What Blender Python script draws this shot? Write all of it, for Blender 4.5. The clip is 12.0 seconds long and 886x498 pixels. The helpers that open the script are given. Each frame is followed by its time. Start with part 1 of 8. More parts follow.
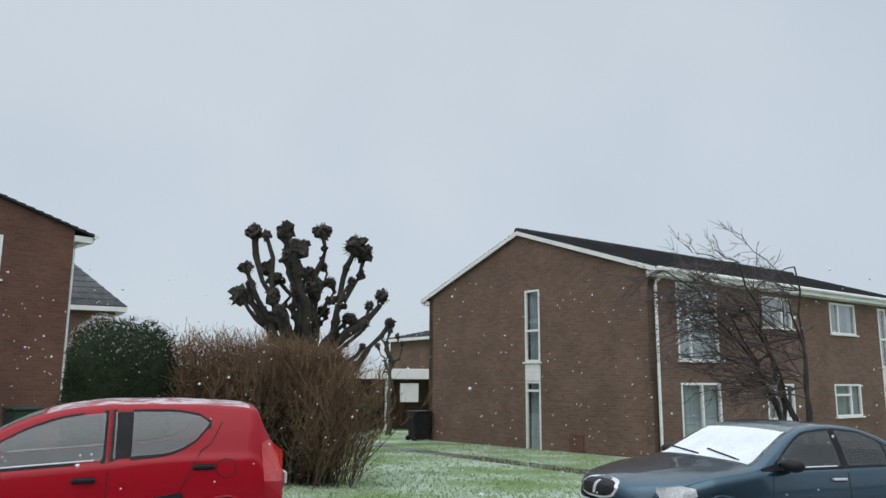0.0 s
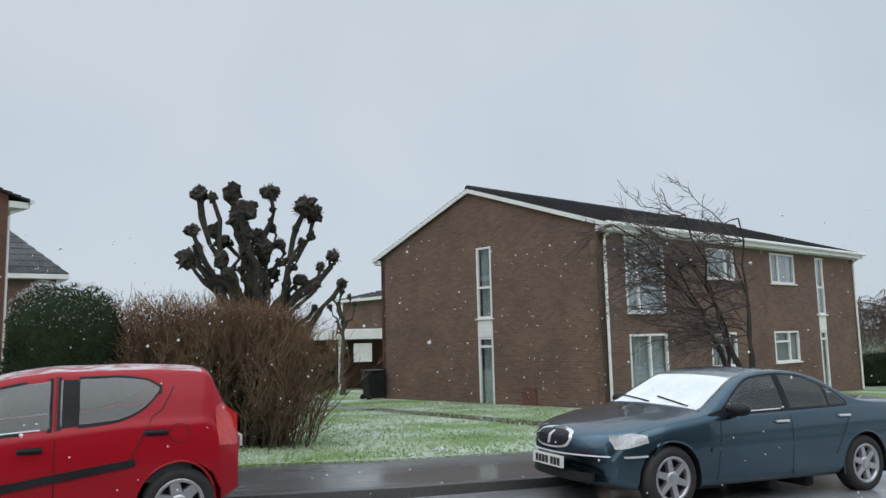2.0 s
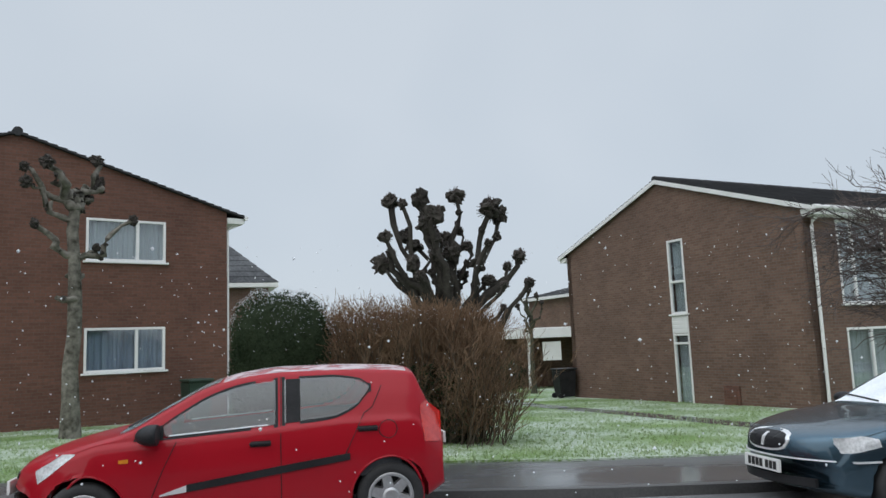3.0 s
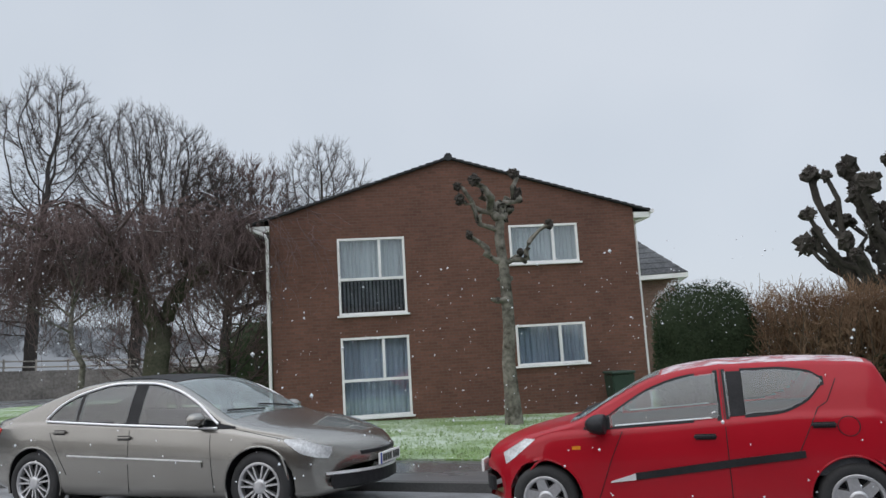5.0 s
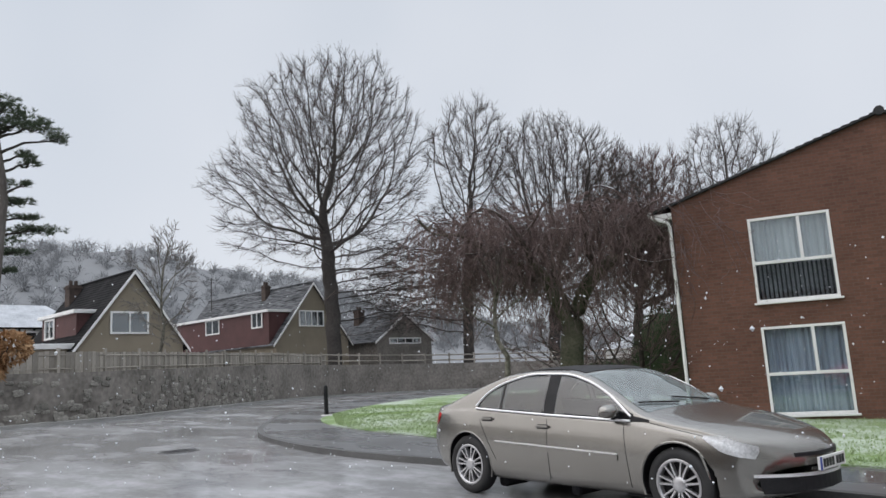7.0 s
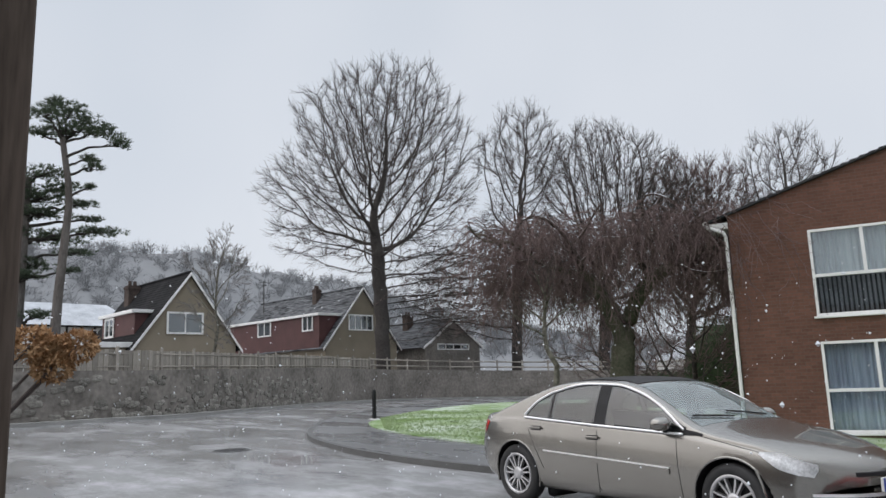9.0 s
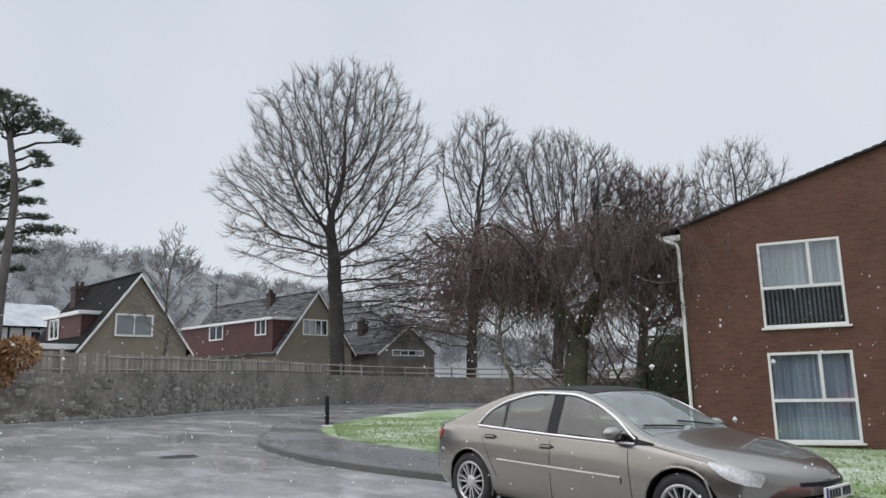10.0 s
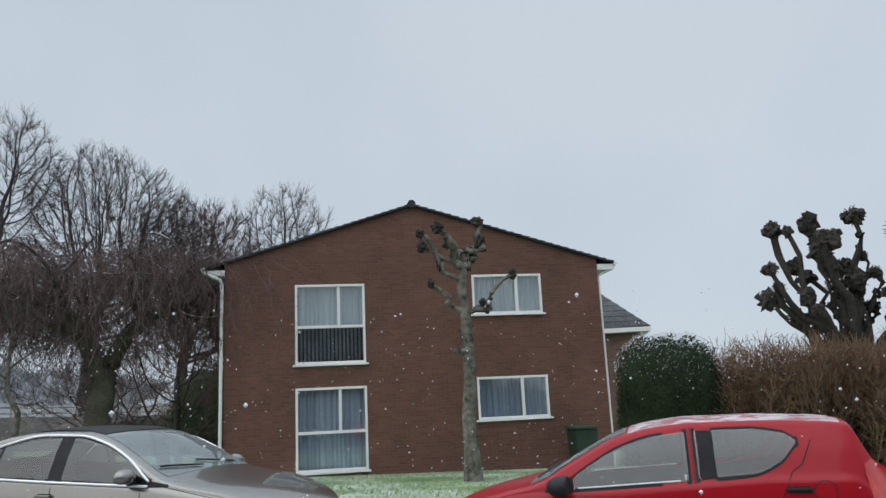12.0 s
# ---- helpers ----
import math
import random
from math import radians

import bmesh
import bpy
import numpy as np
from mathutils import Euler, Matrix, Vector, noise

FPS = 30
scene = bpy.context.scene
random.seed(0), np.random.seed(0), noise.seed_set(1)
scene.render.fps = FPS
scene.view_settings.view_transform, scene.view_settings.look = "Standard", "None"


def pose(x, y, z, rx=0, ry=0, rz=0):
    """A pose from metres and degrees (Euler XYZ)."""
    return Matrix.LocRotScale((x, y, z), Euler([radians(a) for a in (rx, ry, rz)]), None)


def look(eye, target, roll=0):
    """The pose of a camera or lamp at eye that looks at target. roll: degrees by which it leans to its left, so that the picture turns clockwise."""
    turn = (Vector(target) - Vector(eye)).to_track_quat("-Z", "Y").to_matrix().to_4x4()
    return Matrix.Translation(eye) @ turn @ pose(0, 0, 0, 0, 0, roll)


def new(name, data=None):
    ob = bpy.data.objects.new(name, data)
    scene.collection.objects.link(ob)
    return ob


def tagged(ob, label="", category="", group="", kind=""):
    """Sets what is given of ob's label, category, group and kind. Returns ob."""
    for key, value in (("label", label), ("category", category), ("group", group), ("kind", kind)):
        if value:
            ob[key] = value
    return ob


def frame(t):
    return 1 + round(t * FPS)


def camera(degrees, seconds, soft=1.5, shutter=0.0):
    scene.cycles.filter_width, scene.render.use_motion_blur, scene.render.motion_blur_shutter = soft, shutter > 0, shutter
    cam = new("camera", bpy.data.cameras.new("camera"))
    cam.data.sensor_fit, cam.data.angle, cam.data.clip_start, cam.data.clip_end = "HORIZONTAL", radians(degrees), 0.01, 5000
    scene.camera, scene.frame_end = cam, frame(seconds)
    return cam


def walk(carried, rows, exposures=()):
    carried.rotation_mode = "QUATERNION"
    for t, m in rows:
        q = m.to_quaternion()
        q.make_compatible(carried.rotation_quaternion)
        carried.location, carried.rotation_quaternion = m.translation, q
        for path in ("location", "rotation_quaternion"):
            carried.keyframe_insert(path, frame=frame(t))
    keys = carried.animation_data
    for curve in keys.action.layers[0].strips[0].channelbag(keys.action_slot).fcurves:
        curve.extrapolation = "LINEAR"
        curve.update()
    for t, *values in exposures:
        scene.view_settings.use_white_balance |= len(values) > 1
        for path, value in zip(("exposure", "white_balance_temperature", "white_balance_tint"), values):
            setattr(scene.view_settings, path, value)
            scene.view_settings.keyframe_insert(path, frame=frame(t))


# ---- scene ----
cam = camera(61.3, 12.0)
PATH = [
    (0.0, 0.250, -0.181, 1.527, 99.93, -0.35, -22.23),
    (0.2, 0.239, -0.153, 1.523, 99.61, -0.14, -25.42),
    (0.5, 0.226, -0.116, 1.518, 99.09, -0.04, -27.96),
    (1.0, 0.240, -0.113, 1.520, 98.33, 0.35, -28.21),
    (1.5, 0.244, -0.100, 1.519, 97.55, 0.87, -27.20),
    (2.0, 0.257, -0.108, 1.512, 96.79, 1.36, -25.82),
    (2.3, 0.253, -0.115, 1.514, 96.47, 1.83, -24.69),
    (2.5, 0.253, -0.122, 1.512, 96.35, 1.91, -22.30),
    (2.6, 0.234, -0.114, 1.514, 96.49, 1.95, -20.60),
    (3.0, 0.182, -0.095, 1.514, 97.13, 2.24, -11.66),
    (3.2, 0.155, -0.113, 1.516, 97.43, 2.15, -7.16),
    (4.8, 0.022, -0.202, 1.522, 98.09, 3.03, 16.11),
    (5.0, -0.008, -0.203, 1.532, 98.05, 3.38, 18.82),
    (5.5, -0.126, -0.160, 1.517, 98.31, 4.13, 26.65),
    (5.7, -0.138, -0.135, 1.518, 98.48, 4.40, 30.11),
    (6.0, -0.161, -0.098, 1.517, 98.70, 4.72, 35.38),
    (6.5, -0.150, 0.071, 1.500, 99.25, 4.42, 43.82),
    (7.0, -0.144, 0.123, 1.514, 99.34, 3.42, 49.63),
    (7.2, -0.148, 0.119, 1.515, 99.43, 3.18, 50.87),
    (7.5, -0.159, 0.115, 1.511, 99.70, 2.73, 52.25),
    (7.7, -0.157, 0.110, 1.511, 99.72, 2.57, 52.88),
    (9.3, -0.152, 0.109, 1.522, 100.07, 1.89, 53.14),
    (9.5, -0.159, 0.107, 1.531, 100.08, 1.98, 52.55),
    (10.0, -0.175, 0.118, 1.534, 100.36, 1.40, 49.76),
    (10.4, -0.163, 0.143, 1.532, 100.90, 0.63, 42.87),
    (10.5, -0.160, 0.152, 1.534, 101.05, 0.56, 40.45),
    (10.9, -0.118, 0.230, 1.540, 101.35, 0.67, 29.22),
    (11.0, -0.107, 0.250, 1.527, 101.65, 0.47, 26.52),
    (11.1, -0.101, 0.242, 1.527, 101.59, 0.64, 23.71),
    (11.5, -0.084, 0.221, 1.533, 101.67, 1.36, 15.71),
    (12.0, -0.063, 0.185, 1.548, 101.74, 2.66, 15.94),
]
walk(cam, [(r[0], pose(*r[1:])) for r in PATH],
     [(0, 0.0, 6500, 10), (3.2, 0.0, 6500, 11), (5.0, 0.08, 6600, 13), (7.0, 0.22, 6850, 15), (10.0, 0.2, 6850, 14), (12.0, -0.03, 6450, 10)])

# ---- light ----
world = bpy.data.worlds.new("winter_sky")
scene.world = world
world.use_nodes = True
wn, wl = world.node_tree.nodes, world.node_tree.links
wn.clear()
w_out = wn.new("ShaderNodeOutputWorld")
w_bg = wn.new("ShaderNodeBackground")
w_sky = wn.new("ShaderNodeTexSky")
w_sky.sky_type, w_sky.sun_disc = "NISHITA", False
w_sky.sun_elevation, w_sky.sun_rotation = radians(42), radians(218)
w_dim = wn.new("ShaderNodeVectorMath")
w_dim.operation = "SCALE"
w_dim.inputs["Scale"].default_value = 0.10
w_co = wn.new("ShaderNodeTexCoord")
w_noise = wn.new("ShaderNodeTexNoise")
w_noise.inputs["Scale"].default_value = 1.6
w_noise.inputs["Detail"].default_value = 3
w_ramp = wn.new("ShaderNodeValToRGB")
w_ramp.color_ramp.elements[0].position, w_ramp.color_ramp.elements[0].color = 0.36, (0.53, 0.61, 0.69, 1)
w_ramp.color_ramp.elements[1].position, w_ramp.color_ramp.elements[1].color = 0.66, (0.62, 0.69, 0.76, 1)
w_mix = wn.new("ShaderNodeMix")
w_mix.data_type = "RGBA"
w_mix.inputs["Factor"].default_value = 0.93
wl.new(w_co.outputs["Generated"], w_noise.inputs["Vector"])
wl.new(w_noise.outputs["Fac"], w_ramp.inputs["Fac"])
wl.new(w_sky.outputs["Color"], w_dim.inputs[0])
wl.new(w_dim.outputs["Vector"], w_mix.inputs["A"])
wl.new(w_ramp.outputs["Color"], w_mix.inputs["B"])
wl.new(w_mix.outputs["Result"], w_bg.inputs["Color"])
# an overcast sky is brighter overhead than near the horizon
w_sep, w_up = wn.new("ShaderNodeSeparateXYZ"), wn.new("ShaderNodeMapRange")
w_up.inputs["From Min"].default_value, w_up.inputs["From Max"].default_value = 0.5, 1.0
w_up.inputs["To Min"].default_value, w_up.inputs["To Max"].default_value = 1.0, 2.6
wl.new(w_co.outputs["Generated"], w_sep.inputs[0])
wl.new(w_sep.outputs["Z"], w_up.inputs["Value"])
wl.new(w_up.outputs["Result"], w_bg.inputs["Strength"])
wl.new(w_bg.outputs["Background"], w_out.inputs["Surface"])

sun = new("sun", bpy.data.lights.new("sun", "SUN"))
sun.data.energy, sun.data.angle, sun.data.color = 1.45, radians(105), (1.0, 0.97, 0.93)
sun.matrix_world = look((0, 0, 0), (0.45, 0.58, -0.65))


# ---- materials ----
def material(name, rough=0.7, metal=0.0):
    m = bpy.data.materials.new(name)
    m.use_nodes = True
    n, l = m.node_tree.nodes, m.node_tree.links
    b = n["Principled BSDF"]
    b.inputs["Roughness"].default_value, b.inputs["Metallic"].default_value = rough, metal
    b.inputs["Specular IOR Level"].default_value = 0.2 if rough >= 0.75 else 0.5
    return m, n, l, b


def rgb(c):
    return (c[0], c[1], c[2], 1)


def varied(name, low, high, scale=3.0, fine=60.0, rough=0.75, bump=0.2, depth=0.01, metal=0.0, stretch=(1, 1, 1), coat=0.0):
    """A surface whose colour wanders between two tones at a broad and a fine scale, with a fine relief."""
    m, n, l, b = material(name, rough, metal)
    co, mp = n.new("ShaderNodeTexCoord"), n.new("ShaderNodeMapping")
    mp.inputs["Scale"].default_value = stretch
    l.new(co.outputs["Object"], mp.inputs["Vector"])
    a, f = n.new("ShaderNodeTexNoise"), n.new("ShaderNodeTexNoise")
    a.inputs["Scale"].default_value, a.inputs["Detail"].default_value = scale, 4
    f.inputs["Scale"].default_value, f.inputs["Detail"].default_value = fine, 3
    mix = n.new("ShaderNodeMath")
    mix.operation = "MULTIPLY_ADD"
    mix.inputs[1].default_value = 0.55
    half = n.new("ShaderNodeMath")
    half.operation = "MULTIPLY"
    half.inputs[1].default_value = 0.45
    ramp = n.new("ShaderNodeValToRGB")
    ramp.color_ramp.elements[0].position, ramp.color_ramp.elements[0].color = 0.33, rgb(low)
    ramp.color_ramp.elements[1].position, ramp.color_ramp.elements[1].color = 0.67, rgb(high)
    bp = n.new("ShaderNodeBump")
    bp.inputs["Strength"].default_value, bp.inputs["Distance"].default_value = bump, depth
    for t in (a, f):
        l.new(mp.outputs["Vector"], t.inputs["Vector"])
    l.new(f.outputs["Fac"], half.inputs[0])
    l.new(a.outputs["Fac"], mix.inputs[0])
    l.new(half.outputs["Value"], mix.inputs[2])
    l.new(mix.outputs["Value"], ramp.inputs["Fac"])
    l.new(ramp.outputs["Color"], b.inputs["Base Color"])
    l.new(f.outputs["Fac"], bp.inputs["Height"])
    l.new(bp.outputs["Normal"], b.inputs["Normal"])
    b.inputs["Coat Weight"].default_value = coat
    b.inputs["Coat Roughness"].default_value = 0.05
    return m


def brick_material(name, c1, c2, mortar):
    """Stretcher-bond brick, 225 x 75 mm with its joints, laid along the wall's own x and z."""
    m, n, l, b = material(name, 0.85)
    co, sep, com = n.new("ShaderNodeTexCoord"), n.new("ShaderNodeSeparateXYZ"), n.new("ShaderNodeCombineXYZ")
    br = n.new("ShaderNodeTexBrick")
    for key, v in (("Scale", 1.0), ("Mortar Size", 0.007), ("Mortar Smooth", 0.2), ("Bias", -0.1), ("Brick Width", 0.225), ("Row Height", 0.075)):
        br.inputs[key].default_value = v
    br.inputs["Color1"].default_value, br.inputs["Color2"].default_value, br.inputs["Mortar"].default_value = rgb(c1), rgb(c2), rgb(mortar)
    l.new(co.outputs["Object"], sep.inputs[0])
    add = n.new("ShaderNodeMath")
    add.operation = "ADD"
    l.new(sep.outputs["X"], add.inputs[0])
    l.new(sep.outputs["Y"], add.inputs[1])
    l.new(add.outputs[0], com.inputs["X"])
    l.new(sep.outputs["Z"], com.inputs["Y"])
    l.new(com.outputs[0], br.inputs["Vector"])
    a = n.new("ShaderNodeTexNoise")
    a.inputs["Scale"].default_value, a.inputs["Detail"].default_value = 0.9, 5
    l.new(co.outputs["Object"], a.inputs["Vector"])
    f = n.new("ShaderNodeTexNoise")
    f.inputs["Scale"].default_value = 14
    l.new(co.outputs["Object"], f.inputs["Vector"])
    mul = n.new("ShaderNodeMix")
    mul.data_type, mul.blend_type = "RGBA", "MULTIPLY"
    mul.inputs["Factor"].default_value = 1.0
    rp = n.new("ShaderNodeValToRGB")
    rp.color_ramp.elements[0].position, rp.color_ramp.elements[0].color = 0.3, (0.72, 0.72, 0.74, 1)
    rp.color_ramp.elements[1].position, rp.color_ramp.elements[1].color = 0.7, (1.15, 1.12, 1.1, 1)
    av = n.new("ShaderNodeMath")
    av.operation = "MULTIPLY_ADD"
    av.inputs[1].default_value = 0.4
    sc = n.new("ShaderNodeMath")
    sc.operation = "MULTIPLY"
    sc.inputs[1].default_value = 0.6
    l.new(a.outputs["Fac"], sc.inputs[0])
    l.new(f.outputs["Fac"], av.inputs[0])
    l.new(sc.outputs[0], av.inputs[2])
    l.new(av.outputs[0], rp.inputs["Fac"])
    l.new(br.outputs["Color"], mul.inputs["A"])
    l.new(rp.outputs["Color"], mul.inputs["B"])
    l.new(mul.outputs["Result"], b.inputs["Base Color"])
    bp = n.new("ShaderNodeBump")
    bp.inputs["Strength"].default_value, bp.inputs["Distance"].default_value = 0.6, 0.008
    bp.invert = True
    l.new(br.outputs["Fac"], bp.inputs["Height"])
    l.new(bp.outputs["Normal"], b.inputs["Normal"])
    return m


def glass_material(name, tint, dark=0.0):
    """A thin pane: clear or tinted, with the gloss of glass."""
    m = bpy.data.materials.new(name)
    m.use_nodes = True
    n, l = m.node_tree.nodes, m.node_tree.links
    n.clear()
    out, mix, tr, gl, fr = (n.new("ShaderNode" + k) for k in ("OutputMaterial", "MixShader", "BsdfTransparent", "BsdfGlossy", "LayerWeight"))
    pw, ad = n.new("ShaderNodeMath"), n.new("ShaderNodeMath")
    pw.operation, ad.operation = "POWER", "MULTIPLY_ADD"
    pw.inputs[1].default_value, ad.inputs[1].default_value, ad.inputs[2].default_value = 4.0, 0.8, 0.13
    tr.inputs["Color"].default_value = rgb(tint)
    gl.inputs["Roughness"].default_value = 0.02
    fr.inputs["Blend"].default_value = 0.5
    l.new(fr.outputs["Facing"], pw.inputs[0])
    l.new(pw.outputs[0], ad.inputs[0])
    l.new(ad.outputs[0], mix.inputs[0])
    l.new(tr.outputs[0], mix.inputs[1])
    l.new(gl.outputs[0], mix.inputs[2])
    l.new(mix.outputs[0], out.inputs["Surface"])
    return m



def sky_veiled_glass(name, tint, veil):
    """Glass with a pale film that stands for damp and the reflected sky."""
    m = glass_material(name, tint)
    n, l = m.node_tree.nodes, m.node_tree.links
    out = n["Material Output"]
    clear = out.inputs["Surface"].links[0].from_socket
    d, mix, t, co, r = n.new("ShaderNodeBsdfDiffuse"), n.new("ShaderNodeMixShader"), n.new("ShaderNodeTexNoise"), n.new("ShaderNodeTexCoord"), n.new("ShaderNodeMapRange")
    d.inputs["Color"].default_value = (0.62, 0.72, 0.73, 1)
    t.inputs["Scale"].default_value, t.inputs["Detail"].default_value = 5, 4
    r.inputs["From Min"].default_value, r.inputs["From Max"].default_value = 0.3, 0.7
    r.inputs["To Min"].default_value, r.inputs["To Max"].default_value = veil * 0.6, veil * 1.4
    l.new(co.outputs["Object"], t.inputs["Vector"])
    l.new(t.outputs["Fac"], r.inputs["Value"])
    l.new(r.outputs["Result"], mix.inputs[0])
    l.new(clear, mix.inputs[1])
    l.new(d.outputs[0], mix.inputs[2])
    l.new(mix.outputs[0], out.inputs["Surface"])
    return m


BRICK = brick_material("brown_brick", (0.152, 0.096, 0.072), (0.198, 0.128, 0.098), (0.17, 0.14, 0.12))
BRICK_RED = brick_material("red_brown_brick", (0.132, 0.068, 0.050), (0.176, 0.089, 0.066), (0.142, 0.096, 0.078))
ROOF = varied("grey_roof_tile", (0.028, 0.029, 0.031), (0.06, 0.06, 0.063), 1.5, 30, 0.8, 0.4, 0.01)
ROOF_DARK = varied("dark_wet_roof_tile", (0.008, 0.008, 0.009), (0.026, 0.026, 0.028), 1.2, 20, 0.9, 0.4, 0.01)
ROOF_SNOW = varied("snowy_roof_tile", (0.010, 0.010, 0.011), (0.17, 0.178, 0.19), 1.3, 2.6, 0.85, 0.4, 0.01, stretch=(3.5, 0.45, 3.5))
WHITE = varied("white_paint", (0.70, 0.70, 0.69), (0.82, 0.82, 0.81), 2, 40, 0.45, 0.1, 0.002)
GREY_WHITE = varied("dull_white_board", (0.45, 0.45, 0.44), (0.62, 0.62, 0.6), 2, 40, 0.6, 0.1, 0.002)
CURTAIN = varied("pale_blue_net_curtain", (0.28, 0.32, 0.39), (0.68, 0.74, 0.82), 1.0, 7, 0.9, 0.2, 0.01, stretch=(3, 3, 0.05))
ROOF_DUSTED = varied("grey_dusted_roof_tile", (0.045, 0.047, 0.05), (0.13, 0.135, 0.142), 0.8, 9, 0.85, 0.4, 0.01)
for tiles in (ROOF, ROOF_DARK, ROOF_SNOW, ROOF_DUSTED):
    tiles.node_tree.nodes["Principled BSDF"].inputs["Specular IOR Level"].default_value = 0.08
NET = varied("pale_net_curtain", (0.40, 0.43, 0.43), (0.64, 0.67, 0.66), 0.7, 6, 0.9, 0.2, 0.01, stretch=(3, 3, 0.05))
SLAT = varied("grey_blind_slat", (0.20, 0.20, 0.21), (0.40, 0.40, 0.41), 2, 14, 0.8, 0.1, 0.002)
# Dark panel colour that stands for an unlit room behind a window.
ROOM = varied("unlit_room_backing", (0.05, 0.05, 0.05), (0.10, 0.10, 0.10), 1, 6, 0.9, 0.0)
WINDOW_GLASS = glass_material("window_glass", (0.86, 0.9, 0.92))


def wet_ground(name, low, high, dry, wet, slush_sheen=0.0):
    """Wet tarmac: fine stone grain, broad stains, and a sheen that comes and goes with the damp."""
    m = varied(name, low, high, 0.45, 85, 0.4, 0.35, 0.006)
    n, l = m.node_tree.nodes, m.node_tree.links
    co, t, r = n.new("ShaderNodeTexCoord"), n.new("ShaderNodeTexNoise"), n.new("ShaderNodeMapRange")
    t.inputs["Scale"].default_value, t.inputs["Detail"].default_value = 0.35, 6
    mp = n.new("ShaderNodeMapping")
    mp.inputs["Scale"].default_value = (0.5, 1.4, 1)
    r.inputs["From Min"].default_value, r.inputs["From Max"].default_value = 0.40, 0.62
    r.inputs["To Min"].default_value, r.inputs["To Max"].default_value = wet, dry
    l.new(co.outputs["Object"], mp.inputs["Vector"])
    l.new(mp.outputs["Vector"], t.inputs["Vector"])
    l.new(t.outputs["Fac"], r.inputs["Value"])
    b = n["Principled BSDF"]
    l.new(r.outputs["Result"], b.inputs["Coat Roughness"])
    b.inputs["Coat Weight"].default_value, b.inputs["Coat IOR"].default_value, b.inputs["Roughness"].default_value = 1.0, 1.45, 0.6
    # Pale slush patches; on the road they also carry the sky's sheen.
    if slush_sheen:
        base = b.inputs["Base Color"].links[0].from_socket
        s, mp2, cut, mix = n.new("ShaderNodeTexNoise"), n.new("ShaderNodeMapping"), n.new("ShaderNodeMapRange"), n.new("ShaderNodeMix")
        mp2.inputs["Scale"].default_value = (0.55, 1.1, 1)
        s.inputs["Scale"].default_value, s.inputs["Detail"].default_value, s.inputs["Roughness"].default_value = 1.3, 9, 0.72
        cut.inputs["From Min"].default_value, cut.inputs["From Max"].default_value, cut.inputs["To Max"].default_value = 0.44, 0.70, slush_sheen
        mix.data_type = "RGBA"
        mix.inputs["B"].default_value = (0.60, 0.61, 0.63, 1)
        l.new(co.outputs["Object"], mp2.inputs["Vector"])
        l.new(mp2.outputs["Vector"], s.inputs["Vector"])
        l.new(s.outputs["Fac"], cut.inputs["Value"])
        l.new(cut.outputs["Result"], mix.inputs["Factor"])
        l.new(base, mix.inputs["A"])
        l.new(mix.outputs["Result"], b.inputs["Base Color"])
    return m


# Asphalt tones are set pale so the colour carries the wet sheen.
ASPHALT = wet_ground("wet_asphalt", (0.14, 0.141, 0.143), (0.205, 0.208, 0.212), 0.26, 0.07, 0.6)
PAVING = wet_ground("wet_tarmac_pavement", (0.042, 0.043, 0.045), (0.075, 0.077, 0.08), 0.45, 0.14, 0.08)
KERB_PALE = varied("pale_kerb_concrete", (0.20, 0.20, 0.19), (0.34, 0.335, 0.32), 0.8, 30, 0.6, 0.3, 0.005)
KERB = varied("wet_kerb_concrete", (0.05, 0.05, 0.05), (0.10, 0.10, 0.098), 1.5, 40, 0.4, 0.3, 0.005)


def lawn_material():
    """Short grass with a speckle of wet snow that lies thicker in drifts."""
    m = varied("snow_dusted_grass", (0.10, 0.175, 0.045), (0.19, 0.29, 0.09), 0.9, 45, 0.95, 0.8, 0.03)
    n, l = m.node_tree.nodes, m.node_tree.links
    b = n["Principled BSDF"]
    green = b.inputs["Base Color"].links[0].from_socket
    co, fine, broad = n.new("ShaderNodeTexCoord"), n.new("ShaderNodeTexNoise"), n.new("ShaderNodeTexNoise")
    fine.inputs["Scale"].default_value, fine.inputs["Detail"].default_value = 26, 5
    broad.inputs["Scale"].default_value, broad.inputs["Detail"].default_value = 0.5, 3
    add, cut, mix = n.new("ShaderNodeMath"), n.new("ShaderNodeMapRange"), n.new("ShaderNodeMix")
    add.operation = "ADD"
    cut.inputs["From Min"].default_value, cut.inputs["From Max"].default_value = 0.88, 1.18
    cut.inputs["To Max"].default_value = 0.58
    mix.data_type = "RGBA"
    mix.inputs["B"].default_value = (0.72, 0.76, 0.76, 1)
    for t in (fine, broad):
        l.new(co.outputs["Object"], t.inputs["Vector"])
    l.new(fine.outputs["Fac"], add.inputs[0])
    l.new(broad.outputs["Fac"], add.inputs[1])
    l.new(add.outputs[0], cut.inputs["Value"])
    l.new(cut.outputs["Result"], mix.inputs["Factor"])
    l.new(green, mix.inputs["A"])
    l.new(mix.outputs["Result"], b.inputs["Base Color"])
    return m


LAWN = lawn_material()
EARTH = varied("winter_ground", (0.06, 0.075, 0.04), (0.16, 0.17, 0.12), 0.1, 3, 0.95, 0.5, 0.05)
STONE = varied("grey_field_stone", (0.12, 0.112, 0.10), (0.31, 0.295, 0.265), 2.5, 18, 0.9, 0.6, 0.03)
RENDER_GREY = varied("stained_wall_render", (0.11, 0.10, 0.09), (0.29, 0.265, 0.24), 0.55, 5, 0.9, 0.5, 0.02)
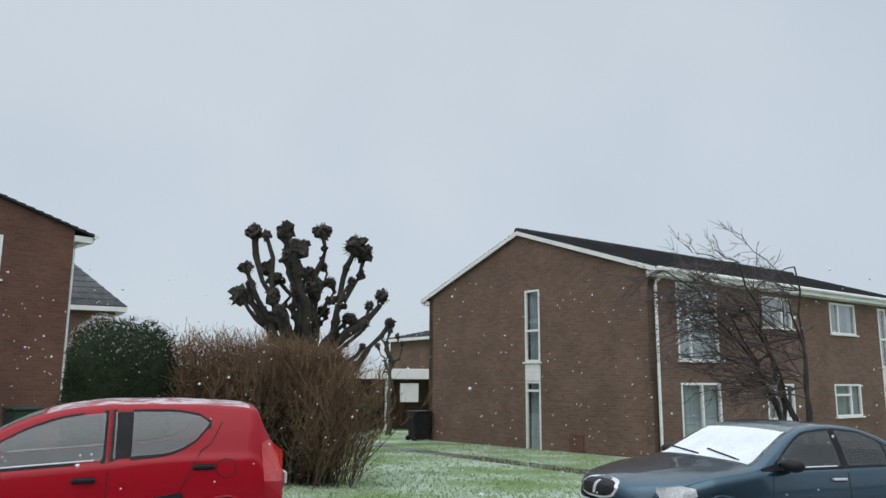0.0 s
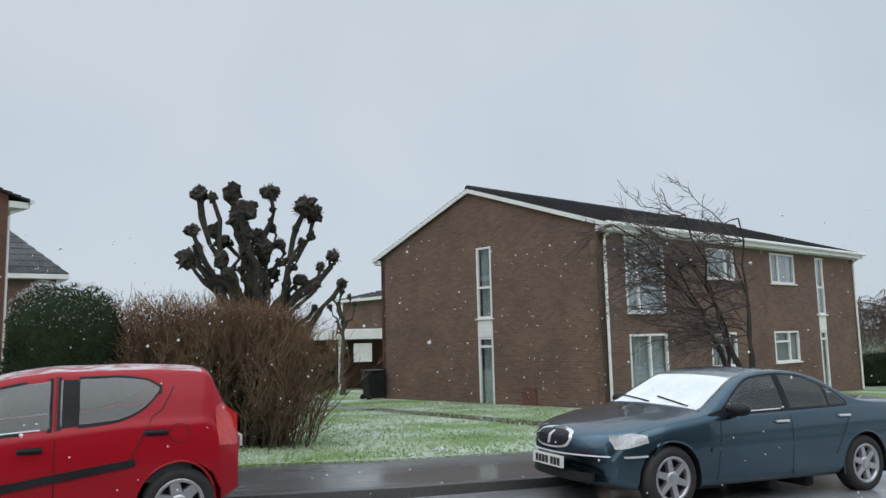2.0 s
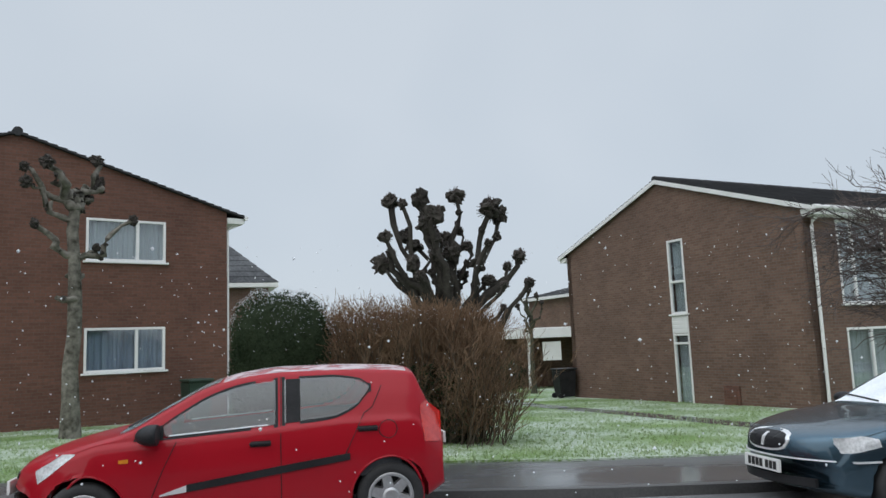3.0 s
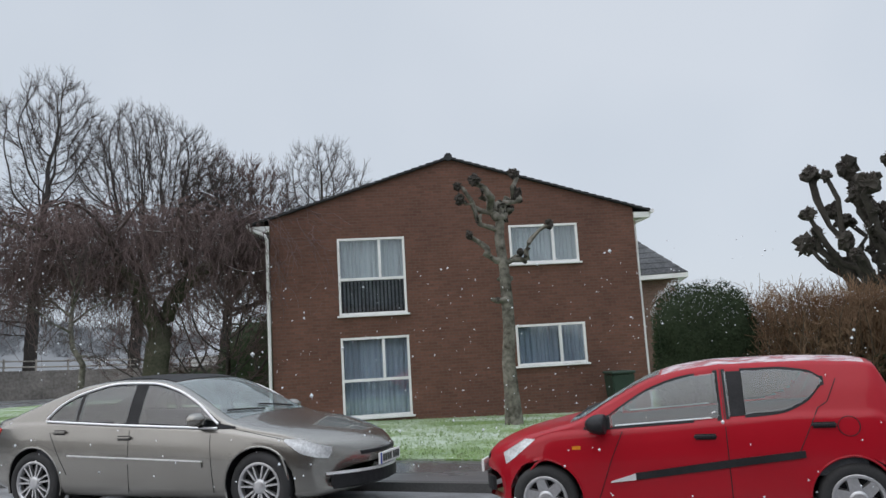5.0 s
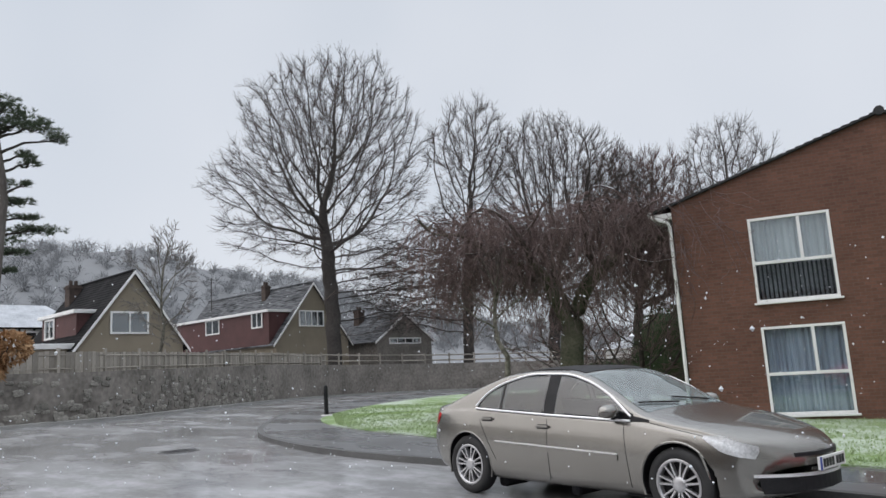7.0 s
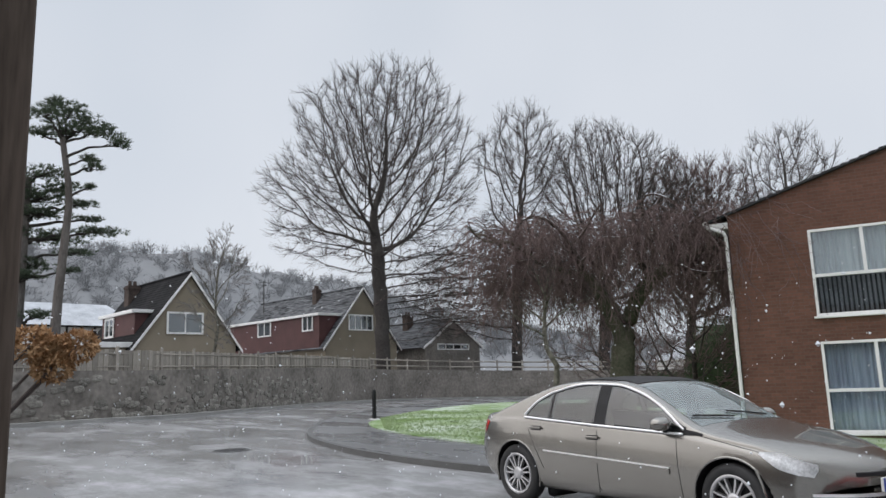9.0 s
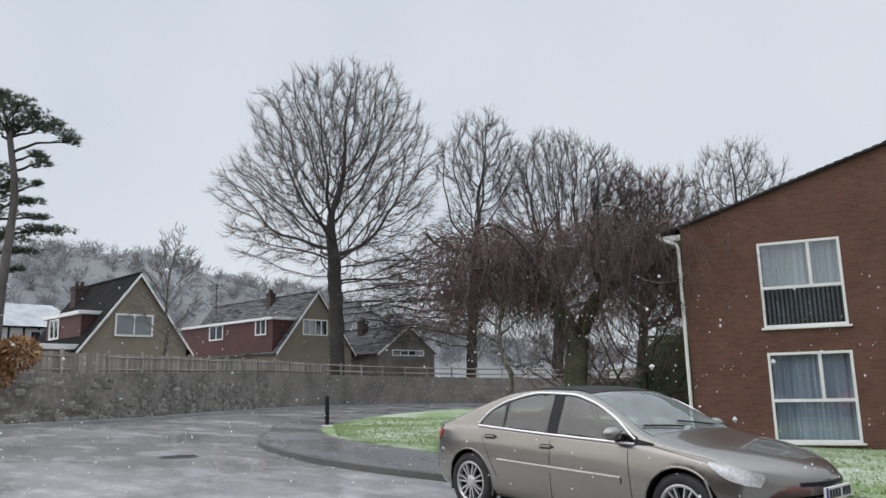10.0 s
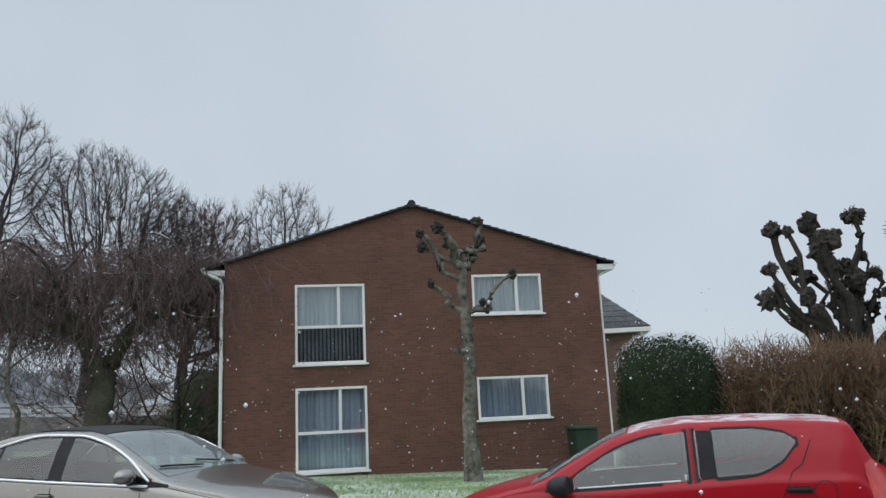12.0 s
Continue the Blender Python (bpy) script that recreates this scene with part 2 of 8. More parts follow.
FENCE = varied("weathered_fence_board", (0.27, 0.245, 0.215), (0.44, 0.405, 0.36), 1.2, 25, 0.9, 0.4, 0.01, stretch=(1, 1, 0.2))


def by_piece(m, low, high):
    """Every piece of its own a little lighter or darker than the next."""
    n, l = m.node_tree.nodes, m.node_tree.links
    b = n["Principled BSDF"]
    base = b.inputs["Base Color"].links[0].from_socket
    info, r, mul = n.new("ShaderNodeObjectInfo"), n.new("ShaderNodeMapRange"), n.new("ShaderNodeVectorMath")
    mul.operation = "SCALE"
    r.inputs["To Min"].default_value, r.inputs["To Max"].default_value = low, high
    l.new(info.outputs["Random"], r.inputs["Value"])
    l.new(base, mul.inputs[0])
    l.new(r.outputs["Result"], mul.inputs["Scale"])
    l.new(mul.outputs["Vector"], b.inputs["Base Color"])


by_piece(FENCE, 0.62, 1.05)
by_piece(STONE, 0.7, 1.4)
OCHRE = varied("ochre_wall_render", (0.21, 0.18, 0.135), (0.285, 0.245, 0.19), 0.6, 30, 0.9, 0.3, 0.01)
MAROON = varied("maroon_tile_cladding", (0.062, 0.024, 0.024), (0.10, 0.04, 0.038), 1, 12, 0.7, 0.4, 0.02)
BLACK = varied("black_plastic", (0.012, 0.012, 0.013), (0.03, 0.03, 0.032), 4, 90, 0.45, 0.15, 0.001)
BLACK.node_tree.nodes["Principled BSDF"].inputs["Specular IOR Level"].default_value = 0.15


# ---- building helpers ----
def gz(x, y):
    """Height of the falling ground: down to the right along the street and down away from it."""
    x, y = max(-80.0, min(80.0, x)), max(-10.0, min(80.0, y))
    return -(0.016 if x < 0 else 0.025) * x - 0.025 * max(y - 7.0, 0.0)


def part(name, bm, mat, parent=None, label="", m=None, smooth=False):
    me = bpy.data.meshes.new(name)
    bm.to_mesh(me)
    bm.free()
    if mat:
        me.materials.append(mat)
    if smooth:
        me.shade_smooth()
    ob = new(name, me)
    if parent:
        ob.parent = parent
    if m:
        ob.matrix_basis = m
    return tagged(ob, label)


def thing(name, m, label, category, group="", kind=""):
    ob = new(name)
    ob.matrix_basis = m
    return tagged(ob, label, category, group, kind)


def box(bm, lo, hi, bevel=0.0, m=None):
    c = [(lo[i] + hi[i]) / 2 for i in range(3)]
    s = [abs(hi[i] - lo[i]) for i in range(3)]
    mat = Matrix.Translation(c) @ Matrix.Diagonal((*s, 1))
    r = bmesh.ops.create_cube(bm, size=1, matrix=(m @ mat) if m else mat)
    if bevel:
        es = list({e for v in r["verts"] for e in v.link_edges})
        bmesh.ops.bevel(bm, geom=es, offset=bevel, segments=2, affect="EDGES", profile=0.5)
    return bm


def boxes(*items, bevel=0.0):
    bm = bmesh.new()
    for lo, hi in items:
        box(bm, lo, hi, bevel)
    return bm


def faces(verts, polys):
    bm = bmesh.new()
    vs = [bm.verts.new(v) for v in verts]
    for p in polys:
        bm.faces.new([vs[i] for i in p])
    return bm


def tube(bm, pts, radii, n=8, cap=True):
    """A round bar along points."""
    rings = []
    up = Vector((0.31, 0.17, 0.93)).normalized()
    for i, p in enumerate(pts):
        a = Vector(pts[max(i - 1, 0)])
        b = Vector(pts[min(i + 1, len(pts) - 1)])
        d = (b - a).normalized() if (b - a).length > 1e-9 else Vector((0, 0, 1))
        s = d.cross(up)
        s = s.normalized() if s.length > 1e-3 else d.cross(Vector((1, 0, 0))).normalized()
        t = s.cross(d)
        r = radii[i] if hasattr(radii, "__len__") else radii
        rings.append([bm.verts.new(Vector(p) + (s * math.cos(k * math.tau / n) + t * math.sin(k * math.tau / n)) * r) for k in range(n)])
    for a, b in zip(rings, rings[1:]):
        for k in range(n):
            bm.faces.new((a[k], a[(k + 1) % n], b[(k + 1) % n], b[k]))
    if cap:
        bm.faces.new(rings[0][::-1])
        bm.faces.new(rings[-1])
    return bm


def slab(name, pts, top, thick, mat, label, category):
    """A raised sheet between a front line and a back line of points, which follows the ground."""
    bm = bmesh.new()
    front, back = pts
    cols = []
    for (fx, fy), (bx, by) in zip(front, back):
        k = 12
        cols.append([(fx + (bx - fx) * j / k, fy + (by - fy) * j / k) for j in range(k + 1)])
    vs = [[bm.verts.new((x, y, gz(x, y) + top)) for x, y in c] for c in cols]
    for a, b in zip(vs, vs[1:]):
        for j in range(len(a) - 1):
            bm.faces.new((a[j], a[j + 1], b[j + 1], b[j]))
    low = [[bm.verts.new((x, y, gz(x, y) + top - thick)) for x, y in (c[0], c[-1])] for c in cols]
    for i in range(len(vs) - 1):
        bm.faces.new((vs[i][0], vs[i + 1][0], low[i + 1][0], low[i][0]))
    bmesh.ops.recalc_face_normals(bm, faces=bm.faces)
    ob = part(name, bm, mat)
    return tagged(ob, label, category, kind="structure")


def refine(line, step=1.0):
    """Points along a rounded line through the given ones."""
    out = []
    n = len(line)
    for i in range(n - 1):
        p0, p1, p2, p3 = line[max(i - 1, 0)], line[i], line[i + 1], line[min(i + 2, n - 1)]
        k = max(1, int(math.hypot(p2[0] - p1[0], p2[1] - p1[1]) / step))
        for j in range(k):
            t = j / k
            out.append(tuple(0.5 * (2 * p1[c] + (p2[c] - p0[c]) * t + (2 * p0[c] - 5 * p1[c] + 4 * p2[c] - p3[c]) * t * t
                                    + (3 * p1[c] - p0[c] - 3 * p2[c] + p3[c]) * t ** 3) for c in (0, 1)))
    return out + [line[-1]]


# ---- ground, road, pavements, lawn ----
def build_ground():
    bm = bmesh.new()
    xs = [-900, -500, -250, -120, -80, -40, 0, 40, 80, 150, 400, 900]
    ys = [-900, -400, -120, -40, -10, 7, 30, 55, 80, 150, 300, 900]
    vs = [[bm.verts.new((x, y, gz(x, y) - 0.05)) for y in ys] for x in xs]
    for i in range(len(xs) - 1):
        for j in range(len(ys) - 1):
            bm.faces.new((vs[i][j], vs[i + 1][j], vs[i + 1][j + 1], vs[i][j + 1]))
    tagged(part("ground", bm, EARTH), "winter grass and earth running out to the hills", "ground", kind="structure")
    bm = bmesh.new()
    xs, ys = [-110 + 5 * i for i in range(35)], [-40, -30, -20, -12, -6, 0, 3, 7, 12, 20, 30, 45, 60, 80, 95]
    vs = [[bm.verts.new((x, y, gz(x, y))) for y in ys] for x in xs]
    for i in range(len(xs) - 1):
        for j in range(len(ys) - 1):
            bm.faces.new((vs[i][j], vs[i + 1][j], vs[i + 1][j + 1], vs[i][j + 1]))
    tagged(part("road", bm, ASPHALT), "wet dark asphalt street and its junction", "road", kind="structure")


KERB_LINE = refine([(60, 5.2), (30, 6.1), (8, 6.85), (4.7, 6.95), (3.2, 7.1), (1.8, 7.4), (0, 7.8), (-3, 7.9), (-7, 7.8), (-9.5, 7.5), (-12, 7.4), (-15.3, 8.0), (-18.1, 9.1), (-21, 10.8), (-26, 14.3), (-35, 23.3), (-41, 33), (-41.5, 41)], 1.0)
LAWN_LINE = refine([(60, 8.0), (30, 8.4), (6.2, 9.0), (2.2, 9.6), (-4, 9.9), (-8, 10.0), (-12.4, 10.1), (-16, 10.6), (-19, 11.6), (-22.5, 14.0), (-30, 22.0), (-35.5, 31), (-36.5, 38)], 1.0)


def resample(line, n):
    d = [0.0]
    for a, b in zip(line, line[1:]):
        d.append(d[-1] + math.hypot(b[0] - a[0], b[1] - a[1]))
    t = np.linspace(0, d[-1], n)
    return list(zip(np.interp(t, d, [p[0] for p in line]), np.interp(t, d, [p[1] for p in line])))


build_ground()
KERB_PTS, LAWN_PTS = resample(KERB_LINE, 160), resample(LAWN_LINE, 160)
inner = []
for i, (x, y) in enumerate(KERB_PTS):
    a, b = KERB_PTS[max(i - 1, 0)], KERB_PTS[min(i + 1, len(KERB_PTS) - 1)]
    dx, dy = b[0] - a[0], b[1] - a[1]
    q = math.hypot(dx, dy)
    inner.append((x + dy / q * 0.14, y - dx / q * 0.14))
slab("kerb", (KERB_PTS, inner), 0.10, 0.12, KERB, "wet grey concrete kerb stones", "kerb")
slab("pavement", (inner, LAWN_PTS), 0.094, 0.1, PAVING, "wet dark tarmac pavement along the street", "pavement")
BACK_PTS = resample([(60, 58), (0, 52), (-20, 46), (-33, 42), (-36, 39)], 160)
slab("lawn", (LAWN_PTS, BACK_PTS), 0.12, 0.1, LAWN, "short green lawn dusted with snow", "lawn")
NEAR = [(60, 1.2), (30, 1.6), (0, 2.0), (-12, 2.1), (-15, 1.6), (-17, 0.0), (-18, -4), (-18, -20)]
NEAR_PTS = resample(refine(NEAR), 60)
slab("near_pavement", (NEAR_PTS, resample([(60, -20), (-16, -20)], 60)), 0.08, 0.1, PAVING, "wet pavement where the viewer stands", "pavement")


# ---- brick blocks of flats ----
def window(parent, s0, s1, z0, z1, bars=(), transoms=(), sill=True, wall=0.0, frame_w=0.06, cloth=None, blind=None):
    """A white-framed window in the wall plane y = wall, looking to -y. bars: (s, z0, z1) uprights; transoms: (z, s0, s1)."""
    bm = bmesh.new()
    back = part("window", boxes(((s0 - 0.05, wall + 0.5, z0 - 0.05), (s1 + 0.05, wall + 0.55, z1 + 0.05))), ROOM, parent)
    zc = blind or z0
    n = max(24, int((s1 - s0) * 60))
    cols = []
    for i in range(n + 1):
        s = s0 - 0.01 + (s1 - s0 + 0.02) * i / n
        y = wall + 0.17 + 0.034 * math.sin(s * 52 + 1.6 * math.sin(s * 9)) + 0.012 * math.sin(s * 23)
        cols.append([bm.verts.new((s, y + 0.01 * math.sin(s * 31 + z), z)) for z in (zc - 0.01, (zc + z1) / 2, z1 + 0.01)])
    for p, q in zip(cols, cols[1:]):
        for j in (0, 1):
            bm.faces.new((p[j], q[j], q[j + 1], p[j + 1]))
    win = back
    part("curtain", bm, cloth or CURTAIN, win)
    if blind:
        k = int((s1 - s0) / 0.095)
        for i in range(k):
            c = s0 + (s1 - s0) * (i + 0.5) / k
            bm = bmesh.new()
            box(bm, (-0.036, -0.003, 0), (0.036, 0.003, blind - z0), m=Matrix.Translation((c, wall + 0.2, z0)) @ Matrix.Rotation(0.7, 4, "Z"))
            part("slat", bm, SLAT, win)
    f = frame_w
    y0, y1 = wall - 0.02, wall + 0.07
    part("frame", boxes(((s0, y0, z0), (s0 + f, y1, z1)), ((s1 - f, y0, z0), (s1, y1, z1)), ((s0 + f, y0, z0), (s1 - f, y1, z0 + f)), ((s0 + f, y0, z1 - f), (s1 - f, y1, z1)), bevel=0.006), WHITE, win)
    for s, a, b in bars:
        part("mullion", boxes(((s - 0.035, y0 + 0.004, a), (s + 0.035, y1, b)), bevel=0.006), WHITE, win)
    for z, a, b in transoms:
        part("transom", boxes(((a, y0 + 0.006, z - 0.035), (b, y1, z + 0.035)), bevel=0.006), WHITE, win)
    pane = part("pane", boxes(((s0 + f * 0.5, wall + 0.03, z0 + f * 0.5), (s1 - f * 0.5, wall + 0.036, z1 - f * 0.5))), WINDOW_GLASS, win)
    pane.visible_shadow = False
    if sill:
        part("sill", boxes(((s0 - 0.06, wall - 0.08, z0 - 0.05), (s1 + 0.06, wall + 0.02, z0 - 0.002)), bevel=0.008), WHITE, win)
    return win


def wall_with_holes(length, z0, z1, holes, gable=None, thick=0.24, y=0.0):
    """An upright wall from 0 to length with real openings (s0, s1, za, zb); gable: height of a ridge over (ridge_s)."""
    bm = bmesh.new()
    xs = sorted({0.0, length, *[h[0] for h in holes], *[h[1] for h in holes], *([gable[0]] if gable else [])})
    zs = sorted({z0, z1, *[h[2] for h in holes], *[h[3] for h in holes]})
    for xa, xb in zip(xs, xs[1:]):
        for za, zb in zip(zs, zs[1:]):
            cx, cz = (xa + xb) / 2, (za + zb) / 2
            if any(h[0] < cx < h[1] and h[2] < cz < h[3] for h in holes):
                continue
            f = [bm.verts.new(v) for v in ((xa, y, za), (xb, y, za), (xb, y, zb), (xa, y, zb))]
            bm.faces.new(f)
    if gable:
        f = [bm.verts.new(v) for v in ((0, y, z1), (length, y, z1), (gable[0], y, gable[1]))]
        bm.faces.new(f)
    bmesh.ops.remove_doubles(bm, verts=bm.verts, dist=1e-4)
    r = bmesh.ops.extrude_face_region(bm, geom=list(bm.faces))
    bmesh.ops.translate(bm, vec=(0, thick, 0), verts=[v for v in r["geom"] if isinstance(v, bmesh.types.BMVert)])
    bmesh.ops.recalc_face_normals(bm, faces=bm.faces)
    return bm


def roof_pair(parent, width, depth, ridge_s, eave_z, ridge_z, over=0.45, verge=0.12, mat=None, name="roof"):
    """Two slopes over a gable that faces -y, each a tiled sheet with stepped courses."""
    for side in (0, 1):
        bm = bmesh.new()
        a = -over if side == 0 else width + over
        drop = (ridge_z - eave_z) / (ridge_s if side == 0 else width - ridge_s) * over
        n = 26
        prof = [(a, eave_z - drop + 0.005)]
        for i in range(n):
            for t, h in ((i / n, 0.075), ((i + 1) / n, 0.045)):
                prof.append((a + (ridge_s - a) * t, eave_z - drop + (ridge_z - eave_z + drop) * t + h))
        prof.append((ridge_s, ridge_z + 0.005))
        ends = [[bm.verts.new((s, y, z)) for s, z in prof] for y in (-verge, depth + verge)]
        for i in range(len(prof)):
            j = (i + 1) % len(prof)
            bm.faces.new((ends[0][i], ends[0][j], ends[1][j], ends[1][i]))
        bm.faces.new(ends[0])
        bm.faces.new(ends[1][::-1])
        bmesh.ops.recalc_face_normals(bm, faces=bm.faces)
        part(name, bm, mat or ROOF, parent)
    bm = bmesh.new()
    k = max(6, int(depth / 0.45))
    for i in range(k):
        y0 = -verge + (depth + 2 * verge) * i / k
        tube(bm, [(ridge_s, y0, ridge_z + 0.05), (ridge_s, y0 + (depth + 2 * verge) / k - 0.015, ridge_z + 0.055)], 0.11, 8)
    part("ridge_tiles", bm, mat or ROOF, parent)


def eave_parts(parent, width, depth, eave_z, base_z, ridge_s, ridge_z, over, bargeboard=False, pipes=()):
    for side in (0, 1):
        a = -over if side == 0 else width
        slope = (ridge_z - eave_z) / (ridge_s if side == 0 else width - ridge_s)
        zd = eave_z - slope * over
        part("eaves_box", boxes(((a, -0.06, zd - 0.17), (a + over, depth + 0.06, zd - 0.01)), bevel=0.01), WHITE, parent)
        gx = -over - 0.06 if side == 0 else width + over + 0.06
        bm = bmesh.new()
        tube(bm, [(gx, -0.1, zd + 0.0), (gx, depth + 0.1, zd + 0.0)], 0.06, 10)
        part("gutter", bm, WHITE, parent)
    for x, y, xe in pipes:
        zd = eave_z - 0.2
        bm = bmesh.new()
        tube(bm, [(xe, y, zd + 0.1), (xe, y, zd - 0.02), (x + (xe - x) * 0.6, y, zd - 0.1), (x + (xe - x) * 0.1, y, zd - 0.2), (x, y, zd - 0.32), (x, y, base_z + 0.05)], 0.042, 10)
        part("downpipe", bm, WHITE, parent)
    if bargeboard:
        for side in (0, 1):
            a = -over if side == 0 else width + over
            slope = (ridge_z - eave_z) / (ridge_s if side == 0 else width - ridge_s)
            zd = eave_z - slope * over
            v = [(a, -0.10, zd - 0.09), (ridge_s, -0.10, ridge_z - 0.09), (ridge_s, -0.10, ridge_z + 0.04), (a, -0.10, zd + 0.04)]
            v += [(p[0], -0.13, p[2]) for p in v]
            bm = faces(v, [(0, 1, 2, 3), (4, 7, 6, 5), (0, 4, 5, 1), (2, 6, 7, 3), (0, 3, 7, 4)])
            bmesh.ops.recalc_face_normals(bm, faces=bm.faces)
            part("bargeboard", bm, WHITE, parent)


def block_a():
    """The block whose gable faces the street. Its own x runs along the gable, y into the block."""
    W, D, E, Rz, B, rs = 9.7, 15.0, 5.20, 6.68, -0.6, 4.72
    m = Matrix.Translation((-10.15, 16.34, 0)) @ Matrix.Rotation(radians(25.13), 4, "Z")
    t = thing("apartment_block", m, "two-storey brown brick apartment block with white window frames", "building")
    ll, lu = (1.70, 3.44, 0.09, 2.09), (1.70, 3.44, 2.66, 4.65)
    rl, ru = (6.23, 8.10, 1.12, 2.18), (6.23, 8.10, 3.79, 4.83)
    part("gable_wall", wall_with_holes(W, B, E, [ll, lu, rl, ru], (rs, Rz)), BRICK_RED, t)
    part("side_wall", boxes(((0, 0.24, B), (0.24, D, E))), BRICK_RED, t)
    part("side_wall", boxes(((W - 0.24, 0.24, B), (W, D, E))), BRICK_RED, t)
    part("back_wall", wall_with_holes(W, B, E, [], (rs, Rz), y=D), BRICK_RED, t)
    for k, (a, b, c, d) in enumerate((ll, lu)):
        z = c + 0.92
        window(t, a, b, c, d, bars=[(2.78, z, d)], transoms=[(z, a, b)], cloth=(CURTAIN, NET)[k], blind=(None, z)[k])
    for k, (a, b, c, d) in enumerate((rl, ru)):
        window(t, a, b, c, d, bars=[(7.42, c, d)], cloth=(CURTAIN, NET)[k])
    roof_pair(t, W, D, rs, E, Rz)
    eave_parts(t, W, D, E, B, rs, Rz, 0.45, pipes=[(-0.06, -0.06, -0.5), (W + 0.05, 0.1, W + 0.5)])


def block_b():
    """The block set back on the lawn: own x along its long front, y to the rear; its gable stands at x = 0."""
    G, L, E, Rz, B = 10.0, 16.0, 4.52, 6.17, -1.6
    m = Matrix.Translation((12.54, 15.77, 0)) @ Matrix.Rotation(radians(13.63), 4, "Z")
    t = thing("apartment_block", m, "two-storey brown brick apartment block with white verges and downpipes", "building")
    g = Matrix.Translation((0, G, 0)) @ Matrix.Rotation(radians(-90), 4, "Z")
    gab = thing("gable_end", g, "", "")
    gab.parent = t
    s0, s1 = G - 4.78, G - 4.12
    hi, lo = (s0, s1, 2.08, 4.28), (s0, s1, -0.64, 1.50)
    part("gable_wall", wall_with_holes(G, B, E, [hi, lo], (G / 2, Rz)), BRICK, gab)
    window(gab, *hi, transoms=[(3.03, s0, s1)], cloth=NET)
    window(gab, *lo, transoms=[(1.22, s0, s1)], cloth=NET)
    bm = boxes(((s0, -0.02, 1.51), (s1, 0.05, 2.02)))
    for k in range(4):
        box(bm, (s0, -0.03, 1.53 + k * 0.12), (s1, 0.0, 1.63 + k * 0.12), 0.01)
    part("infill_panel", bm, WHITE, gab)
    part("vent_grille", boxes(((G - 2.95, -0.05, -0.62), (G - 2.4, 0.0, 0.05)), ((G - 2.85, -0.07, -0.5), (G - 2.5, -0.04, -0.05)), bevel=0.01), BRICK_RED, gab, "rusty brown vent box")
    w1u, w1l = (1.14, 2.95, 2.08, 4.19), (1.17, 2.93, -0.65, 1.49)
    w2u, w2l = (5.24, 6.84, 3.15, 4.09), (5.22, 6.70, 0.42, 1.47)
    w3u, w3l = (9.2, 10.9, 3.11, 4.15), (9.15, 10.88, 0.42, 1.47)
    su, sl = (12.58, 13.16, 2.05, 4.15), (12.58, 13.1, -0.75, 1.44)
    part("front_wall", wall_with_holes(L, B, E, [w1u, w1l, w2u, w2l, w3u, w3l, su, sl]), BRICK, t)
    part("back_wall", boxes(((0, G - 0.24, B), (L, G, E))), BRICK, t)
    window(t, *w1u, bars=[(1.7, 2.1, 4.15)], transoms=[(3.16, 1.14, 1.7)], cloth=NET)
    window(t, *w1l, bars=[(2.1, -0.6, 1.45)], sill=False, cloth=NET)
    window(t, *w2u, bars=[(6.3, 3.17, 4.05)], cloth=NET)
    window(t, *w2l, bars=[(6.25, 0.45, 1.45)], transoms=[(1.12, 5.22, 6.25)], cloth=NET)
    window(t, *w3u, bars=[(9.75, 3.13, 4.12)], cloth=NET)
    window(t, *w3l, bars=[(10.2, 0.45, 1.45)], transoms=[(1.12, 9.15, 10.2)], cloth=NET)
    window(t, *su, transoms=[(3.05, 12.58, 13.16)], cloth=NET)
    window(t, *sl, transoms=[(1.15, 12.58, 13.1)], cloth=NET)
    part("infill_panel", boxes(((12.58, -0.02, 1.45), (13.13, 0.05, 2.0)), bevel=0.01), WHITE, t)
    roof_pair(gab, G, L, G / 2, E, Rz, over=0.36)
    eave_parts(gab, G, L, E, -0.9, G / 2, Rz, 0.36, bargeboard=True, pipes=[(G + 0.06, 0.22, G + 0.38), (G + 0.06, L - 0.2, G + 0.38), (-0.06, 0.3, -0.38)])


def far_block(x, y, turn, W, D, eave, ridge, label):
    """A brick block behind, with a hipped tile roof."""
    m = Matrix.Translation((x, y, 0)) @ Matrix.Rotation(radians(turn), 4, "Z")
    t = thing("house", m, label, "building")
    part("wall", boxes(((0, 0, -2), (W, D, eave - 0.02))), BRICK, t)
    bm = bmesh.new()
    n, o = 16, 0.4
    h = D / 2 + o
    rings = []
    for i in range(n + 1):
        k = i / n
        z = eave + (ridge - eave) * k
        a = h * k * 0.98
        rings.append([bm.verts.new(p) for p in ((-o + a, -o + a, z), (W + o - a, -o + a, z), (W + o - a, D + o - a, z), (-o + a, D + o - a, z))])
        if i < n:
            rings.append([bm.verts.new((v.co.x, v.co.y, z + 0.035)) for v in rings[-1]])
    for p, q in zip(rings, rings[1:]):
        for c in range(4):
            bm.faces.new((p[c], p[(c + 1) % 4], q[(c + 1) % 4], q[c]))
    part("roof", bm, ROOF_DUSTED, t)
    part("fascia", boxes(((-o, -o, eave - 0.2), (W + o, D + o, eave - 0.01))), WHITE, t)
    return t


